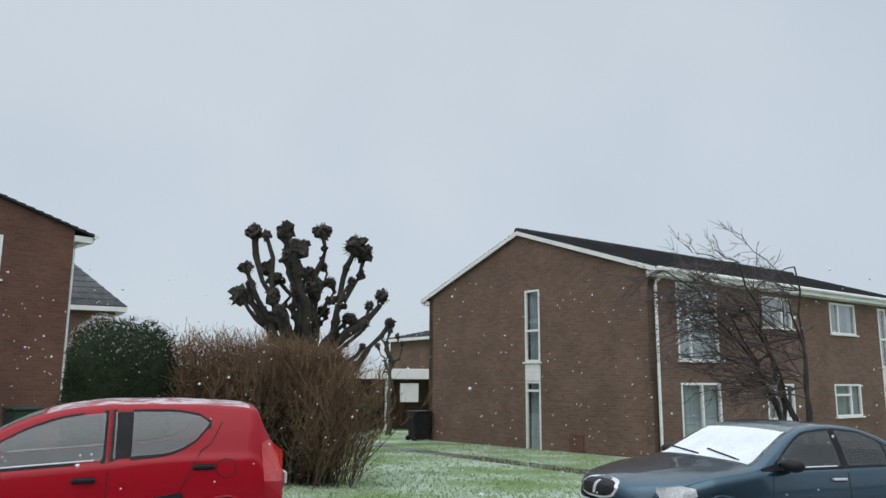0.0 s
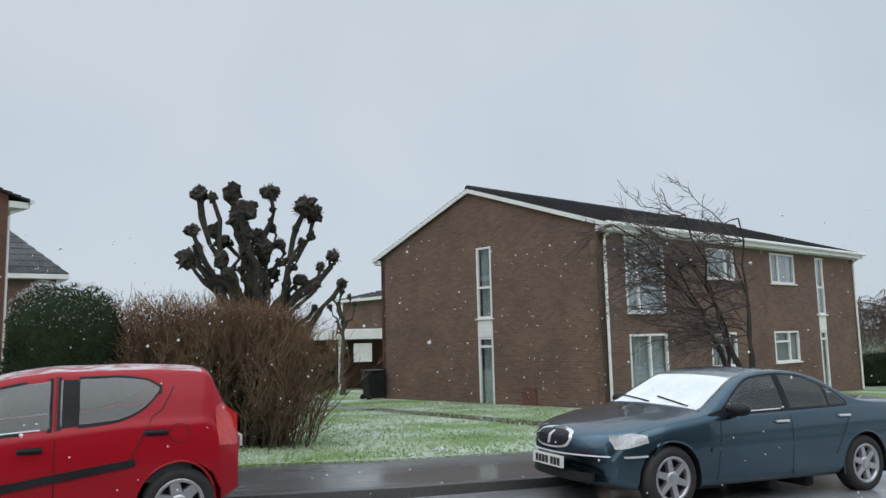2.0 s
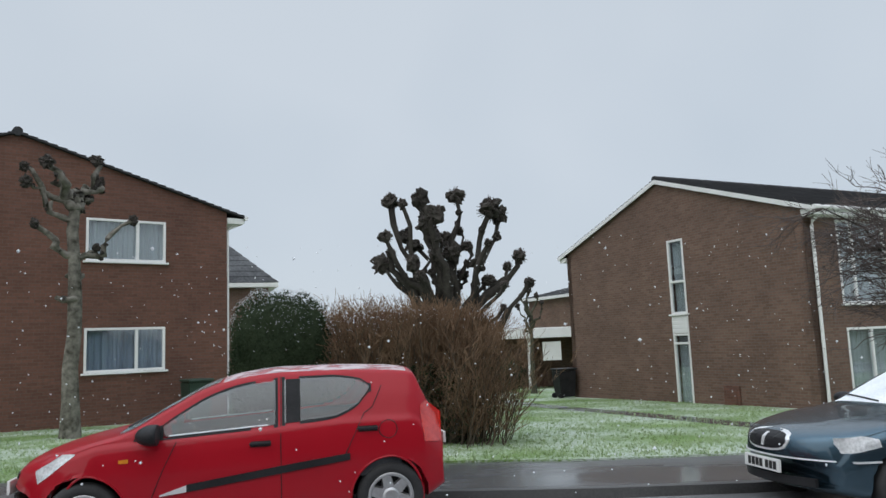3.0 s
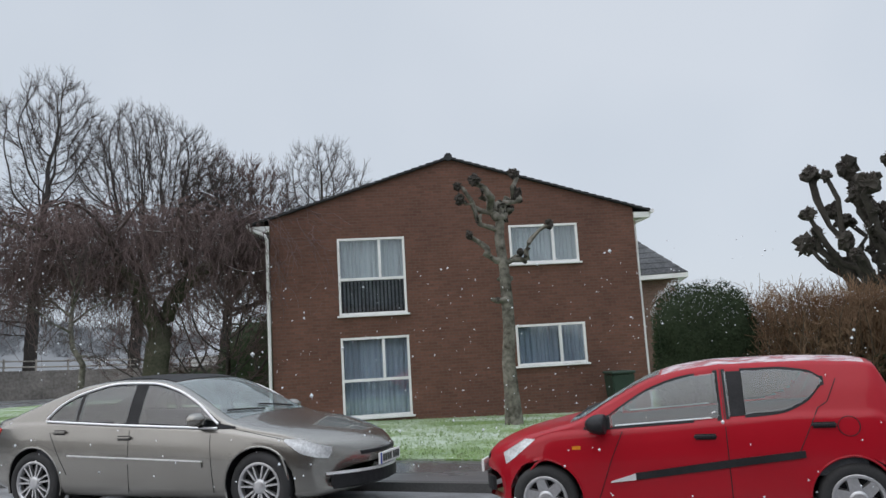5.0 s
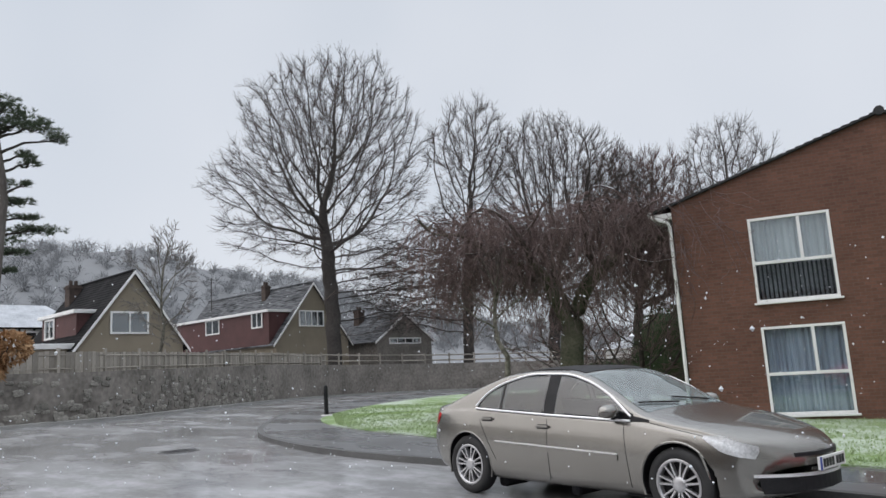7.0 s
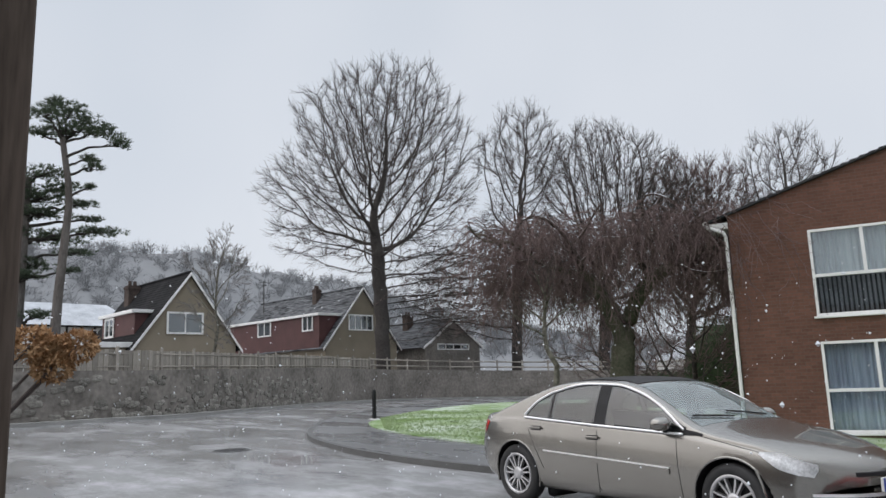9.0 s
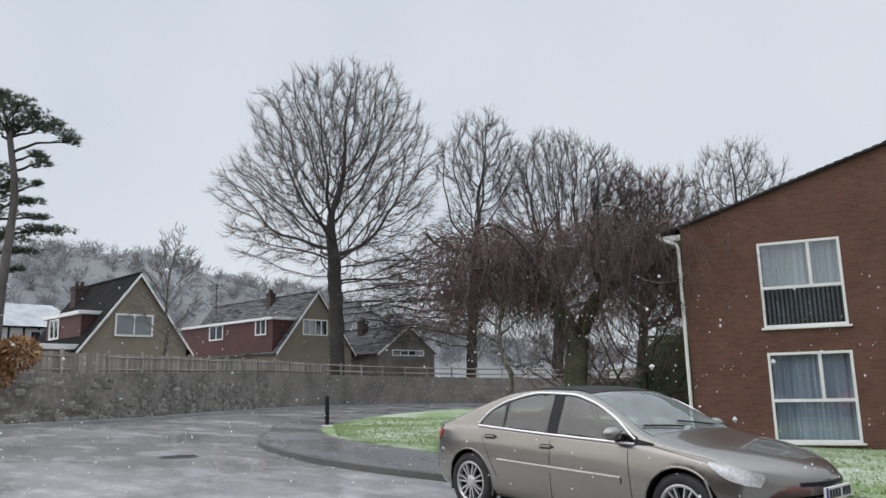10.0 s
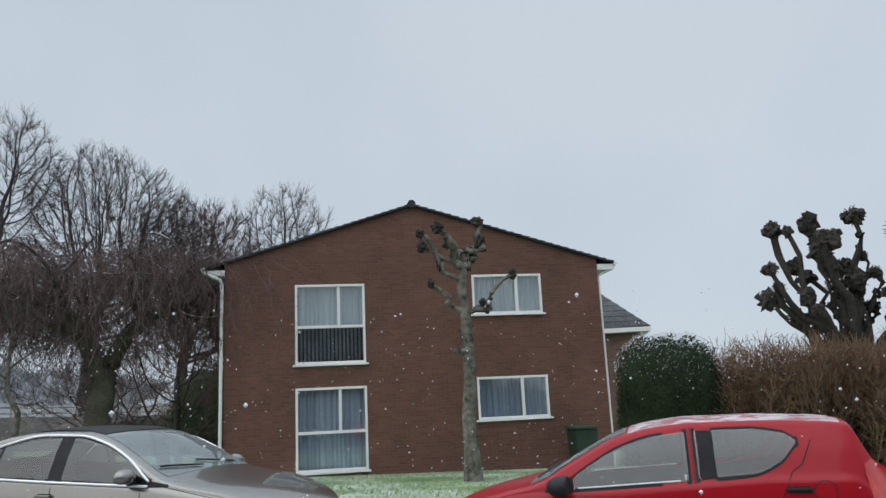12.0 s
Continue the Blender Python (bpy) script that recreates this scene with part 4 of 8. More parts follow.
        bmesh.ops.create_uvsphere(bm, u_segments=18, v_segments=12, radius=1, matrix=Matrix.Translation((mx, sgn * (y + 0.12), mz)) @ Matrix.Rotation(sgn * 0.12, 4, "Z") @ Matrix.Diagonal((0.10 * ms, 0.115 * ms, 0.072 * ms, 1)))
        for v in bm.verts:
            if v.co.x < mx - 0.035:
                v.co.x = mx - 0.035
        mir = part("wing_mirror", bm, spec.get("mirror_mat") or mat, t, smooth=True)
        bm = bmesh.new()
        tube(bm, [(mx + 0.02, sgn * (y - 0.02), mz - 0.07), (mx, sgn * (y + 0.06), mz - 0.06)], 0.032, 10)
        part("stalk", bm, BLACK, mir)
    for k, (a, b) in enumerate(spec["screens"]):
        q = part("windscreen" if k == 0 else "rear_window", c.top_patch(a - 0.02, b + 0.02, 0.87, 0.004), SCREEN_GLASS, t, smooth=True)
        q.visible_shadow = False
    # cabin
    bz = spec["belt"][0][1]
    xf, xr = spec["cabin"]
    part("cabin_tub", boxes(((xr, -Wd + 0.12, 0.3), (xf, Wd - 0.12, bz - 0.22))), SEAT, t)
    # door linings and head lining
    for sgn in (1, -1):
        part("door_lining", c.side_patch(lambda x: 0.46, lambda x: c.belt(x) - 0.015, xr + 0.1, xf - 0.25, sgn, -0.035, 16, 4), SEAT, t)
    part("head_lining", c.top_patch(spec["screens"][1][1] + 0.04, spec["screens"][0][0] - 0.04, 0.96, -0.03), SEAT, t)
    part("dashboard", boxes(((xf - 0.38, -Wd + 0.14, bz - 0.3), (xf + 0.02, Wd - 0.14, bz - 0.05)), bevel=0.05), BLACK, t)
    for sx, tall in ((xf - 1.15, 0.30), (xr + 0.32, 0.24)):
        for sy in (-0.36, 0.36):
            bm = bmesh.new()
            box(bm, (sx - 0.07, sy - 0.23, bz - 0.4), (sx + 0.06, sy + 0.23, bz + tall * 0.45), 0.05)
            box(bm, (sx - 0.09, sy - 0.12, bz + tall * 0.5), (sx + 0.01, sy + 0.12, bz + tall), 0.04)
            part("seat", bm, SEAT, t)
    bm = bmesh.new()
    tube(bm, [(xf - 0.5 + 0.06 * math.sin(a), spec["driver"] * 0.36 + 0.18 * math.cos(a), bz - 0.06 + 0.17 * math.sin(a)) for a in np.linspace(0, math.tau, 25)], 0.014, 6)
    part("steering_wheel", bm, BLACK, t)
    # nose and tail
    for args, mt, nm in spec["nose"]:
        part(nm, c.nose_patch(*args), mt, t)
    py0, py1, pz0, pz1, prear = spec["plate"]
    for rear in (False, True):
        za, zb = (pz0, pz1) if not rear else prear
        fx = max(c.front_x(0.0, (za + zb) / 2, rear), c.front_x(0.25, (za + zb) / 2, rear)) if not rear else min(c.front_x(0.0, (za + zb) / 2, rear), c.front_x(0.25, (za + zb) / 2, rear))
        sg = -1 if rear else 1
        pl = part("number_plate", boxes(((fx + sg * 0.005, -0.26, za), (fx + sg * 0.03, 0.26, zb)), bevel=0.004), PLATE, t, "white number plate")
        u = -0.20
        for k in range(7):
            part("plate_bar", boxes(((fx + sg * 0.029, u, za + 0.02), (fx + sg * 0.033, u + 0.045, zb - 0.02))), INK, pl)
            u += 0.058 + (0.03 if k == 3 else 0)
        if spec.get("euro"):
            part("plate_band", boxes(((fx + sg * 0.029, -0.26, za), (fx + sg * 0.032, -0.225, zb))), PLATE_BLUE, pl)
    # wipers
    a, b = spec["screens"][0]
    for sy in (-0.5, 0.08):
        bm = bmesh.new()
        pts = [(b - 0.03 - 0.10 * k / 8, (sy + 0.55 * k / 8) * spec["driver"]) for k in range(9)]
        tube(bm, [(x, y, c.top_z(x, abs(y)) + 0.022) for x, y in pts], 0.009, 6)
        part("wiper", bm, BLACK, t)
    settle_roof(t, spec)
    return t, c


def settle_roof(t, spec):
    """Brings the glasshouse down to the car's true height."""
    z0, k = spec["settle"]
    for ob in t.children:
        if ob.name.split(".")[0] in ("wheel", "arch_liner", "arch_lip"):
            continue
        for q in (ob, *ob.children):
            for v in q.data.vertices:
                if v.co.z > z0:
                    v.co.z = z0 + (v.co.z - z0) * k


def settle_part(ob, spec):
    z0, k = spec["settle"]
    for v in ob.data.vertices:
        v.co.z = z0 + (v.co.z - z0) * k


def lin(*p):
    xs, ys = [q[0] for q in p], [q[1] for q in p]
    if xs[0] > xs[-1]:
        xs, ys = xs[::-1], ys[::-1]
    return lambda x: float(np.interp(x, xs, ys))


def red_hatchback():
    fb, ft = lin((0.62, 0.90), (-0.26, 0.955)), smooth_curve([(0.62, 0.98), (0.52, 1.06), (0.24, 1.24), (0.0, 1.325), (-0.26, 1.365)])
    rb, rt = smooth_curve([(-0.33, 0.965), (-0.7, 1.0), (-0.9, 1.09), (-1.03, 1.24)]), smooth_curve([(-0.33, 1.37), (-0.7, 1.37), (-0.95, 1.33), (-1.03, 1.27)])
    spec = dict(settle=(0.60, 0.86), axle=1.18, wheel_r=0.28, arch=0.325, rim_r=0.185, spokes=6, spoke_w=0.045, driver=-1, crown=0.055, tumble=0.34,
                top=[(1.84, 0.50), (1.80, 0.62), (1.66, 0.74), (1.45, 0.835), (1.2, 0.905), (1.0, 0.95), (0.87, 0.995), (0.62, 1.155), (0.24, 1.37), (-0.05, 1.445), (-0.34, 1.472), (-0.8, 1.472), (-1.2, 1.45), (-1.43, 1.42), (-1.53, 1.22), (-1.62, 1.03), (-1.69, 0.9), (-1.73, 0.7)],
                belt=[(1.84, 0.45), (1.6, 0.66), (1.3, 0.80), (1.0, 0.87), (0.6, 0.895), (-0.3, 0.96), (-0.9, 1.0), (-1.4, 0.99), (-1.73, 0.66)],
                half=[(1.84, 0.60), (1.7, 0.68), (1.4, 0.76), (1.1, 0.795), (0.3, 0.80), (-0.6, 0.80), (-1.2, 0.795), (-1.5, 0.765), (-1.73, 0.69)],
                low=[(1.84, 0.25), (1.5, 0.19), (1.2, 0.18), (-1.2, 0.19), (-1.55, 0.24), (-1.73, 0.32)],
                windows=[(fb, ft, -0.26, 0.62), (rb, rt, -1.03, -0.33)], screens=[(0.20, 0.93), (-1.60, -1.44)], bow_rear=0.09, mirror_size=1.3,
                pillars=[(-0.46, -0.345)], pillar_z=(rb, rt), handles=[(-0.14, 0.80), (-1.0, 0.88)], handle_mat=BLACK, mirror=(0.66, 0.94), mirror_mat=BLACK, sill_snow=True,
                seams=[[(-0.30, z) for z in np.linspace(0.24, 1.40, 14)], [(0.74 - 0.02 * k, 0.26 + 0.05 * k) for k in range(13)], [(-0.80 - 0.022 * k - (0.05 if k > 8 else 0), 0.62 + 0.05 * k) for k in range(14)],
                       [(-1.18 + 0.085 * math.cos(a), 0.86 + 0.085 * math.sin(a)) for a in np.linspace(0, math.tau, 21)]],
                strips=[(lin((0.5, 0.43), (-0.85, 0.60)), lin((0.5, 0.485), (-0.85, 0.66)), -0.85, 0.42, BLACK, "door_moulding"), (lin((0.62, 0.42), (0.42, 0.44)), lin((0.62, 0.43), (0.42, 0.492)), 0.42, 0.62, CHROME, "moulding_tip"),
                        (lin((0.6, 0.25), (-0.6, 0.25)), lin((0.6, 0.28), (-0.6, 0.28)), -0.62, 0.6, RED_PAINT, "sill_ridge")],
                lamps=[(lin((1.32, 0.79), (1.74, 0.55)), lin((1.32, 0.80), (1.45, 0.80), (1.74, 0.655)), 1.32, 1.74, LAMP_CLEAR, "headlight"), (lin((-1.50, 1.0), (-1.54, 0.72), (-1.71, 0.70)), lin((-1.50, 1.06), (-1.56, 1.10), (-1.71, 0.98)), -1.71, -1.50, LAMP_RED, "rear_light"),
                       (lin((0.85, 0.70), (0.92, 0.70)), lin((0.85, 0.735), (0.92, 0.73)), 0.85, 0.92, LAMP_AMBER, "side_repeater")],
                nose=[((-0.45, 0.45, 0.30, 0.42), BLACK, "lower_grille"), ((-0.3, 0.3, 0.56, 0.60), BLACK, "upper_grille")],
                cabin=(1.0, -1.4), plate=(-0.26, 0.26, 0.43, 0.54, (0.62, 0.73)))
    m = Matrix.Translation((-0.18, 6.98, 0.0)) @ Matrix.Rotation(radians(180), 4, "Z")
    t, c = car(spec, m, RED_PAINT, "small red hatchback with wet snow on roof and bonnet")
    top = part("roof_snow", c.top_patch(-1.38, 0.16, 0.97, 0.006), SNOW_FILM, t, "thin film of wet snow")
    settle_part(top, spec)


def grey_saloon():
    fb, ft = lin((0.90, 0.90), (-0.06, 0.945)), smooth_curve([(0.90, 0.93), (0.6, 1.13), (0.3, 1.27), (0.0, 1.345), (-0.06, 1.35)])
    rb, rt = lin((-0.20, 0.95), (-0.82, 0.975)), smooth_curve([(-0.20, 1.36), (-0.5, 1.345), (-0.82, 1.27)])
    qb, qt = lin((-0.86, 0.977), (-1.2, 1.0)), smooth_curve([(-0.86, 1.255), (-1.05, 1.16), (-1.2, 1.02)])
    spec = dict(settle=(0.70, 0.935), axle=1.378, wheel_r=0.325, arch=0.372, rim_r=0.225, spokes=7, spoke_w=0.010, twin=True, driver=-1, crown=0.055, tumble=0.42, bow=0.38, bow_rear=0.2,
                top=[(2.36, 0.50), (2.33, 0.62), (2.2, 0.72), (2.0, 0.785), (1.6, 0.87), (1.25, 0.93), (1.02, 0.985), (0.6, 1.21), (0.25, 1.375), (-0.05, 1.435), (-0.4, 1.445), (-0.8, 1.41), (-1.2, 1.295), (-1.55, 1.16), (-1.85, 1.06), (-2.1, 1.025), (-2.24, 0.99), (-2.31, 0.80)],
                belt=[(2.36, 0.45), (2.1, 0.66), (1.6, 0.78), (1.1, 0.86), (0.8, 0.895), (-0.2, 0.945), (-1.2, 0.985), (-1.8, 0.97), (-2.1, 0.94), (-2.31, 0.74)],
                half=[(2.36, 0.66), (2.15, 0.78), (1.8, 0.86), (1.3, 0.90), (0.3, 0.905), (-0.8, 0.905), (-1.5, 0.895), (-2.0, 0.84), (-2.31, 0.74)],
                low=[(2.36, 0.28), (2.0, 0.20), (1.4, 0.18), (-1.5, 0.19), (-2.0, 0.25), (-2.31, 0.40)],
                windows=[(fb, ft, -0.06, 0.90), (rb, rt, -0.82, -0.20), (qb, qt, -1.2, -0.86)], screens=[(0.24, 1.0), (-1.72, -1.12)],
                pillars=[(-0.205, -0.055)], pillar_z=(lin((0, 0.93), (-1, 0.96)), lin((0, 1.37), (-1, 1.37))), handles=[(-0.18, 0.80), (-1.02, 0.865)], handle_mat=GREY_PAINT, mirror=(0.72, 0.985),
                chrome=(lin((0.92, 0.885), (-0.2, 0.93), (-1.24, 0.985)), smooth_curve([(0.90, 0.93), (0.6, 1.15), (0.3, 1.295), (0.0, 1.368), (-0.4, 1.378), (-0.82, 1.295), (-1.08, 1.17), (-1.24, 1.01)]), -1.24, 0.90),
                seams=[[(-0.13, z) for z in np.linspace(0.24, 0.93, 12)], [(0.88 - 0.004 * k, 0.26 + 0.055 * k) for k in range(12)], [(-0.92 - 0.03 * k, 0.42 + 0.055 * k) for k in range(9)],
                       [(1.05 + 0.06 * k, 0.88 - 0.012 * k) for k in range(12)]],
                strips=[(lin((0.8, 0.50), (-0.9, 0.555)), lin((0.8, 0.55), (-0.9, 0.605)), -0.9, 0.76, GREY_PAINT, "door_moulding"), (lin((0.8, 0.555), (-0.9, 0.61)), lin((0.8, 0.567), (-0.9, 0.622)), -0.9, 0.76, CHROME, "moulding_trim")],
                lamps=[(lin((1.66, 0.745), (1.95, 0.63), (2.28, 0.56)), lin((1.66, 0.765), (1.9, 0.765), (2.28, 0.665)), 1.66, 2.28, LAMP_CLEAR, "headlight"), (lin((-1.98, 0.90), (-2.1, 0.78), (-2.27, 0.74)), lin((-1.98, 0.905), (-2.1, 0.93), (-2.27, 0.90)), -2.27, -1.98, LAMP_RED, "rear_light")],
                nose=[((-0.62, 0.62, 0.27, 0.40), BLACK, "lower_grille"), ((-0.66, 0.66, 0.405, 0.43), CHROME, "grille_bar"), ((-0.4, 0.4, 0.565, 0.60), BLACK, "upper_grille")],
                cabin=(1.1, -1.45), plate=(-0.26, 0.26, 0.445, 0.555, (0.60, 0.71)), euro=True)
    m = Matrix.Translation((-5.50, 7.04, 0.088)) @ Matrix.Rotation(radians(0.4), 4, "Z") @ Matrix.Rotation(radians(0.9), 4, "Y")
    t, c = car(spec, m, GREY_PAINT, "wet bronze-grey liftback saloon with silver window trim")
    top = part("sunroof", c.top_patch(-0.75, 0.18, 0.82, 0.006), BLACK, t, "dark glass sunroof")
    settle_part(top, spec)


def blue_saloon():
    fb, ft = lin((0.62, 0.90), (-0.18, 0.925)), smooth_curve([(0.62, 0.95), (0.4, 1.12), (0.15, 1.26), (-0.18, 1.305)])
    rb, rt = lin((-0.26, 0.93), (-0.80, 0.95)), smooth_curve([(-0.26, 1.31), (-0.55, 1.28), (-0.80, 1.18)])
    qb, qt = lin((-0.84, 0.952), (-1.08, 0.965)), smooth_curve([(-0.84, 1.165), (-0.98, 1.08), (-1.08, 0.985)])
    spec = dict(settle=(0.60, 0.885), axle=1.31, wheel_r=0.295, arch=0.338, rim_r=0.20, spokes=6, spoke_w=0.032, driver=-1, crown=0.05, tumble=0.42, bow=0.30,
                top=[(2.13, 0.50), (2.10, 0.66), (1.95, 0.745), (1.6, 0.82), (1.2, 0.885), (0.86, 0.945), (0.6, 1.10), (0.3, 1.28), (0.1, 1.35), (-0.15, 1.385), (-0.5, 1.375), (-0.8, 1.30), (-1.1, 1.14), (-1.35, 1.045), (-1.6, 1.02), (-2.1, 1.0), (-2.28, 0.95), (-2.34, 0.80)],
                belt=[(2.13, 0.45), (1.9, 0.66), (1.4, 0.79), (0.9, 0.875), (0.6, 0.895), (-0.2, 0.92), (-1.1, 0.955), (-1.7, 0.95), (-2.1, 0.93), (-2.34, 0.74)],
                half=[(2.13, 0.66), (1.95, 0.74), (1.6, 0.80), (1.2, 0.84), (0.3, 0.85), (-0.8, 0.85), (-1.5, 0.84), (-2.1, 0.79), (-2.34, 0.70)],
                low=[(2.13, 0.26), (1.8, 0.19), (1.3, 0.18), (-1.5, 0.19), (-2.0, 0.25), (-2.34, 0.36)],
                windows=[(fb, ft, -0.18, 0.62), (rb, rt, -0.80, -0.26), (qb, qt, -1.08, -0.84)], screens=[(0.18, 0.86), (-1.28, -0.72)],
                pillars=[(-0.265, -0.175)], pillar_z=(lin((0, 0.91), (-1, 0.93)), lin((0, 1.32), (-1, 1.32))), handles=[(-0.08, 0.80), (-0.98, 0.835)], handle_mat=CHROME, mirror=(0.55, 0.95), mirror_mat=BLACK, sill_snow=True,
                seams=[[(-0.22, z) for z in np.linspace(0.24, 0.92, 12)], [(0.78 - 0.006 * k, 0.26 + 0.055 * k) for k in range(12)], [(-0.85 - 0.03 * k, 0.42 + 0.055 * k) for k in range(9)]],
                strips=[(lin((0.9, 0.52), (-0.9, 0.55)), lin((0.9, 0.56), (-0.9, 0.59)), -0.9, 0.86, BLUE_PAINT, "door_moulding"), (lin((1.72, 0.50), (2.0, 0.49)), lin((1.72, 0.515), (2.0, 0.505)), 1.70, 2.02, CHROME, "bumper_trim"), (lin((-1.7, 0.62), (-2.2, 0.62)), lin((-1.7, 0.635), (-2.2, 0.635)), -2.2, -1.72, CHROME, "bumper_trim")],
                lamps=[(lin((1.66, 0.63), (2.02, 0.565)), lin((1.66, 0.70), (1.8, 0.725), (2.02, 0.70)), 1.66, 2.05, LAMP_CLEAR, "headlight"), (lin((-2.05, 0.72), (-2.3, 0.70)), lin((-2.05, 0.90), (-2.3, 0.89)), -2.3, -2.05, LAMP_RED, "rear_light")],
                nose=[((-0.29, 0.29, 0.535, 0.735, 0.012, 3.0), CHROME, "grille_surround"), ((-0.265, 0.265, 0.553, 0.717, 0.018, 3.0), BLACK, "grille"), ((-0.018, 0.018, 0.57, 0.70, 0.026), CHROME, "grille_bar"), ((-0.5, 0.5, 0.27, 0.34), BLACK, "lower_grille"), ((-0.62, 0.62, 0.49, 0.503), CHROME, "bumper_trim")],
                cabin=(0.95, -1.05), plate=(-0.26, 0.26, 0.36, 0.47, (0.60, 0.71)))
    m = Matrix.Translation((6.54, 6.14, -0.166)) @ Matrix.Rotation(radians(178.7), 4, "Z") @ Matrix.Rotation(radians(-1.9), 4, "Y")
    t, c = car(spec, m, BLUE_PAINT, "slate-blue saloon with a snow-covered windscreen")
    top = part("windscreen_snow", c.top_patch(0.30, 0.86, 0.84, 0.012), SNOW, t, "sheet of wet snow on the windscreen")
    settle_part(top, spec)


def snow_film():
    """Patchy half-melted snow over whatever is below."""
    m, n, l, b = material("snow_film", 0.7)
    b.inputs["Base Color"].default_value = (0.85, 0.87, 0.9, 1)
    co, t, r = n.new("ShaderNodeTexCoord"), n.new("ShaderNodeTexNoise"), n.new("ShaderNodeValToRGB")
    t.inputs["Scale"].default_value, t.inputs["Detail"].default_value = 7, 8
    r.color_ramp.elements[0].position, r.color_ramp.elements[1].position = 0.30, 0.65
    r.color_ramp.elements[1].color = (0.5, 0.5, 0.5, 1)
    l.new(co.outputs["Object"], t.inputs["Vector"])
    l.new(t.outputs["Fac"], r.inputs["Fac"])
    l.new(r.outputs["Color"], b.inputs["Alpha"])
    return m


SNOW_FILM = snow_film()
red_hatchback()
grey_saloon()
blue_saloon()


# ---- distant houses ----
ROOF_SNOW2 = varied("snow_covered_roof", (0.30, 0.32, 0.35), (0.56, 0.59, 0.62), 0.9, 8, 0.8, 0.4, 0.01)
BRICK_FAR = varied("chimney_brick", (0.05, 0.04, 0.036), (0.10, 0.075, 0.065), 3, 30, 0.9, 0.3, 0.01)
TIMBER = varied("dark_timber", (0.03, 0.028, 0.026), (0.06, 0.055, 0.05), 3, 30, 0.8, 0.3, 0.01)


def small_window(parent, m, w, h, bars):
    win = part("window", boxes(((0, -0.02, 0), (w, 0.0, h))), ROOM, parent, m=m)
    part("pane", boxes(((0.05, -0.035, 0.05), (w - 0.05, -0.03, h - 0.05))), WINDOW_GLASS, win)
    bm = boxes(((-0.06, -0.09, -0.06), (0.06, -0.02, h + 0.06)), ((w - 0.06, -0.09, -0.06), (w + 0.06, -0.02, h + 0.06)), ((0.06, -0.09, -0.06), (w - 0.06, -0.02, 0.06)), ((0.06, -0.09, h - 0.06), (w - 0.06, -0.02, h + 0.06)))
    part("frame", bm, WHITE, win)
    for b in bars:
        part("mullion", boxes(((w * b - 0.04, -0.085, 0.06), (w * b + 0.04, -0.02, h - 0.06))), WHITE, win)


def chalet(x, y, turn, W, D, eave, ridge, gable_window, dormer, chimney, roof, label, gable_mat=None):
    """A steep-roofed house whose gable faces its own -y; its left slope carries a clad dormer."""
    m = Matrix.Translation((x, y, 0)) @ Matrix.Rotation(radians(turn), 4, "Z")
    t = thing("house", m, label, "house")
    part("gable_wall", wall_with_holes(W, -0.5, eave, [], (W / 2, ridge - 0.12)), gable_mat or OCHRE, t)
    part("side_wall", boxes(((0, 0.24, -0.5), (0.24, D, eave))), gable_mat or OCHRE, t)
    part("side_wall", boxes(((W - 0.24, 0.24, -0.5), (W, D, eave))), gable_mat or OCHRE, t)
    roof_pair(t, W, D, W / 2, eave, ridge, over=0.4, verge=0.2, mat=roof)
    for sgn in (0, 1):
        a = -0.4 if sgn == 0 else W + 0.4
        zd = eave - (ridge - eave) / (W / 2) * 0.4
        v = [(a, -0.22, zd - 0.16), (W / 2, -0.22, ridge - 0.16), (W / 2, -0.22, ridge + 0.06), (a, -0.22, zd + 0.06)]
        v += [(p[0], -0.28, p[2]) for p in v]
        bm = faces(v, [(0, 1, 2, 3), (4, 7, 6, 5), (0, 4, 5, 1), (2, 6, 7, 3), (0, 3, 7, 4)])
        bmesh.ops.recalc_face_normals(bm, faces=bm.faces)
        part("bargeboard", bm, WHITE, t)
    if gable_window:
        s, z, w, h, bars = gable_window
        small_window(t, Matrix.Translation((s, -0.01, z)), w, h, bars)
    if dormer:
        y0, y1, z0, z1, xo, wins = dormer
        d = part("dormer", boxes(((xo, y0, z0), (W / 2, y1, z1))), MAROON, t, "maroon tile-hung dormer")
        part("dormer_fascia", boxes(((xo - 0.25, y0 - 0.2, z1), (W / 2, y1 + 0.2, z1 + 0.22)), bevel=0.02), WHITE, t)
        for k, (wy, wz, ww, wh) in enumerate(wins):
            small_window(t, Matrix.Translation((xo - 0.01, wy + ww, wz)) @ Matrix.Rotation(radians(-90), 4, "Z"), ww, wh, [0.5])
    for cx, cy, cz, w in chimney:
        bm = boxes(((cx - w / 2, cy - w / 2, cz - 2.2), (cx + w / 2, cy + w / 2, cz)), ((cx - w / 2 - 0.06, cy - w / 2 - 0.06, cz - 0.25), (cx + w / 2 + 0.06, cy + w / 2 + 0.06, cz - 0.1)))
        ch = part("chimney", bm, BRICK_FAR, t)
        for k in (-1, 1):
            bm = bmesh.new()
            tube(bm, [(cx + k * w * 0.22, cy, cz), (cx + k * w * 0.22, cy, cz + 0.35)], [0.13, 0.11], 8)
            part("chimney_pot", bm, BRICK_FAR, ch)
    return t


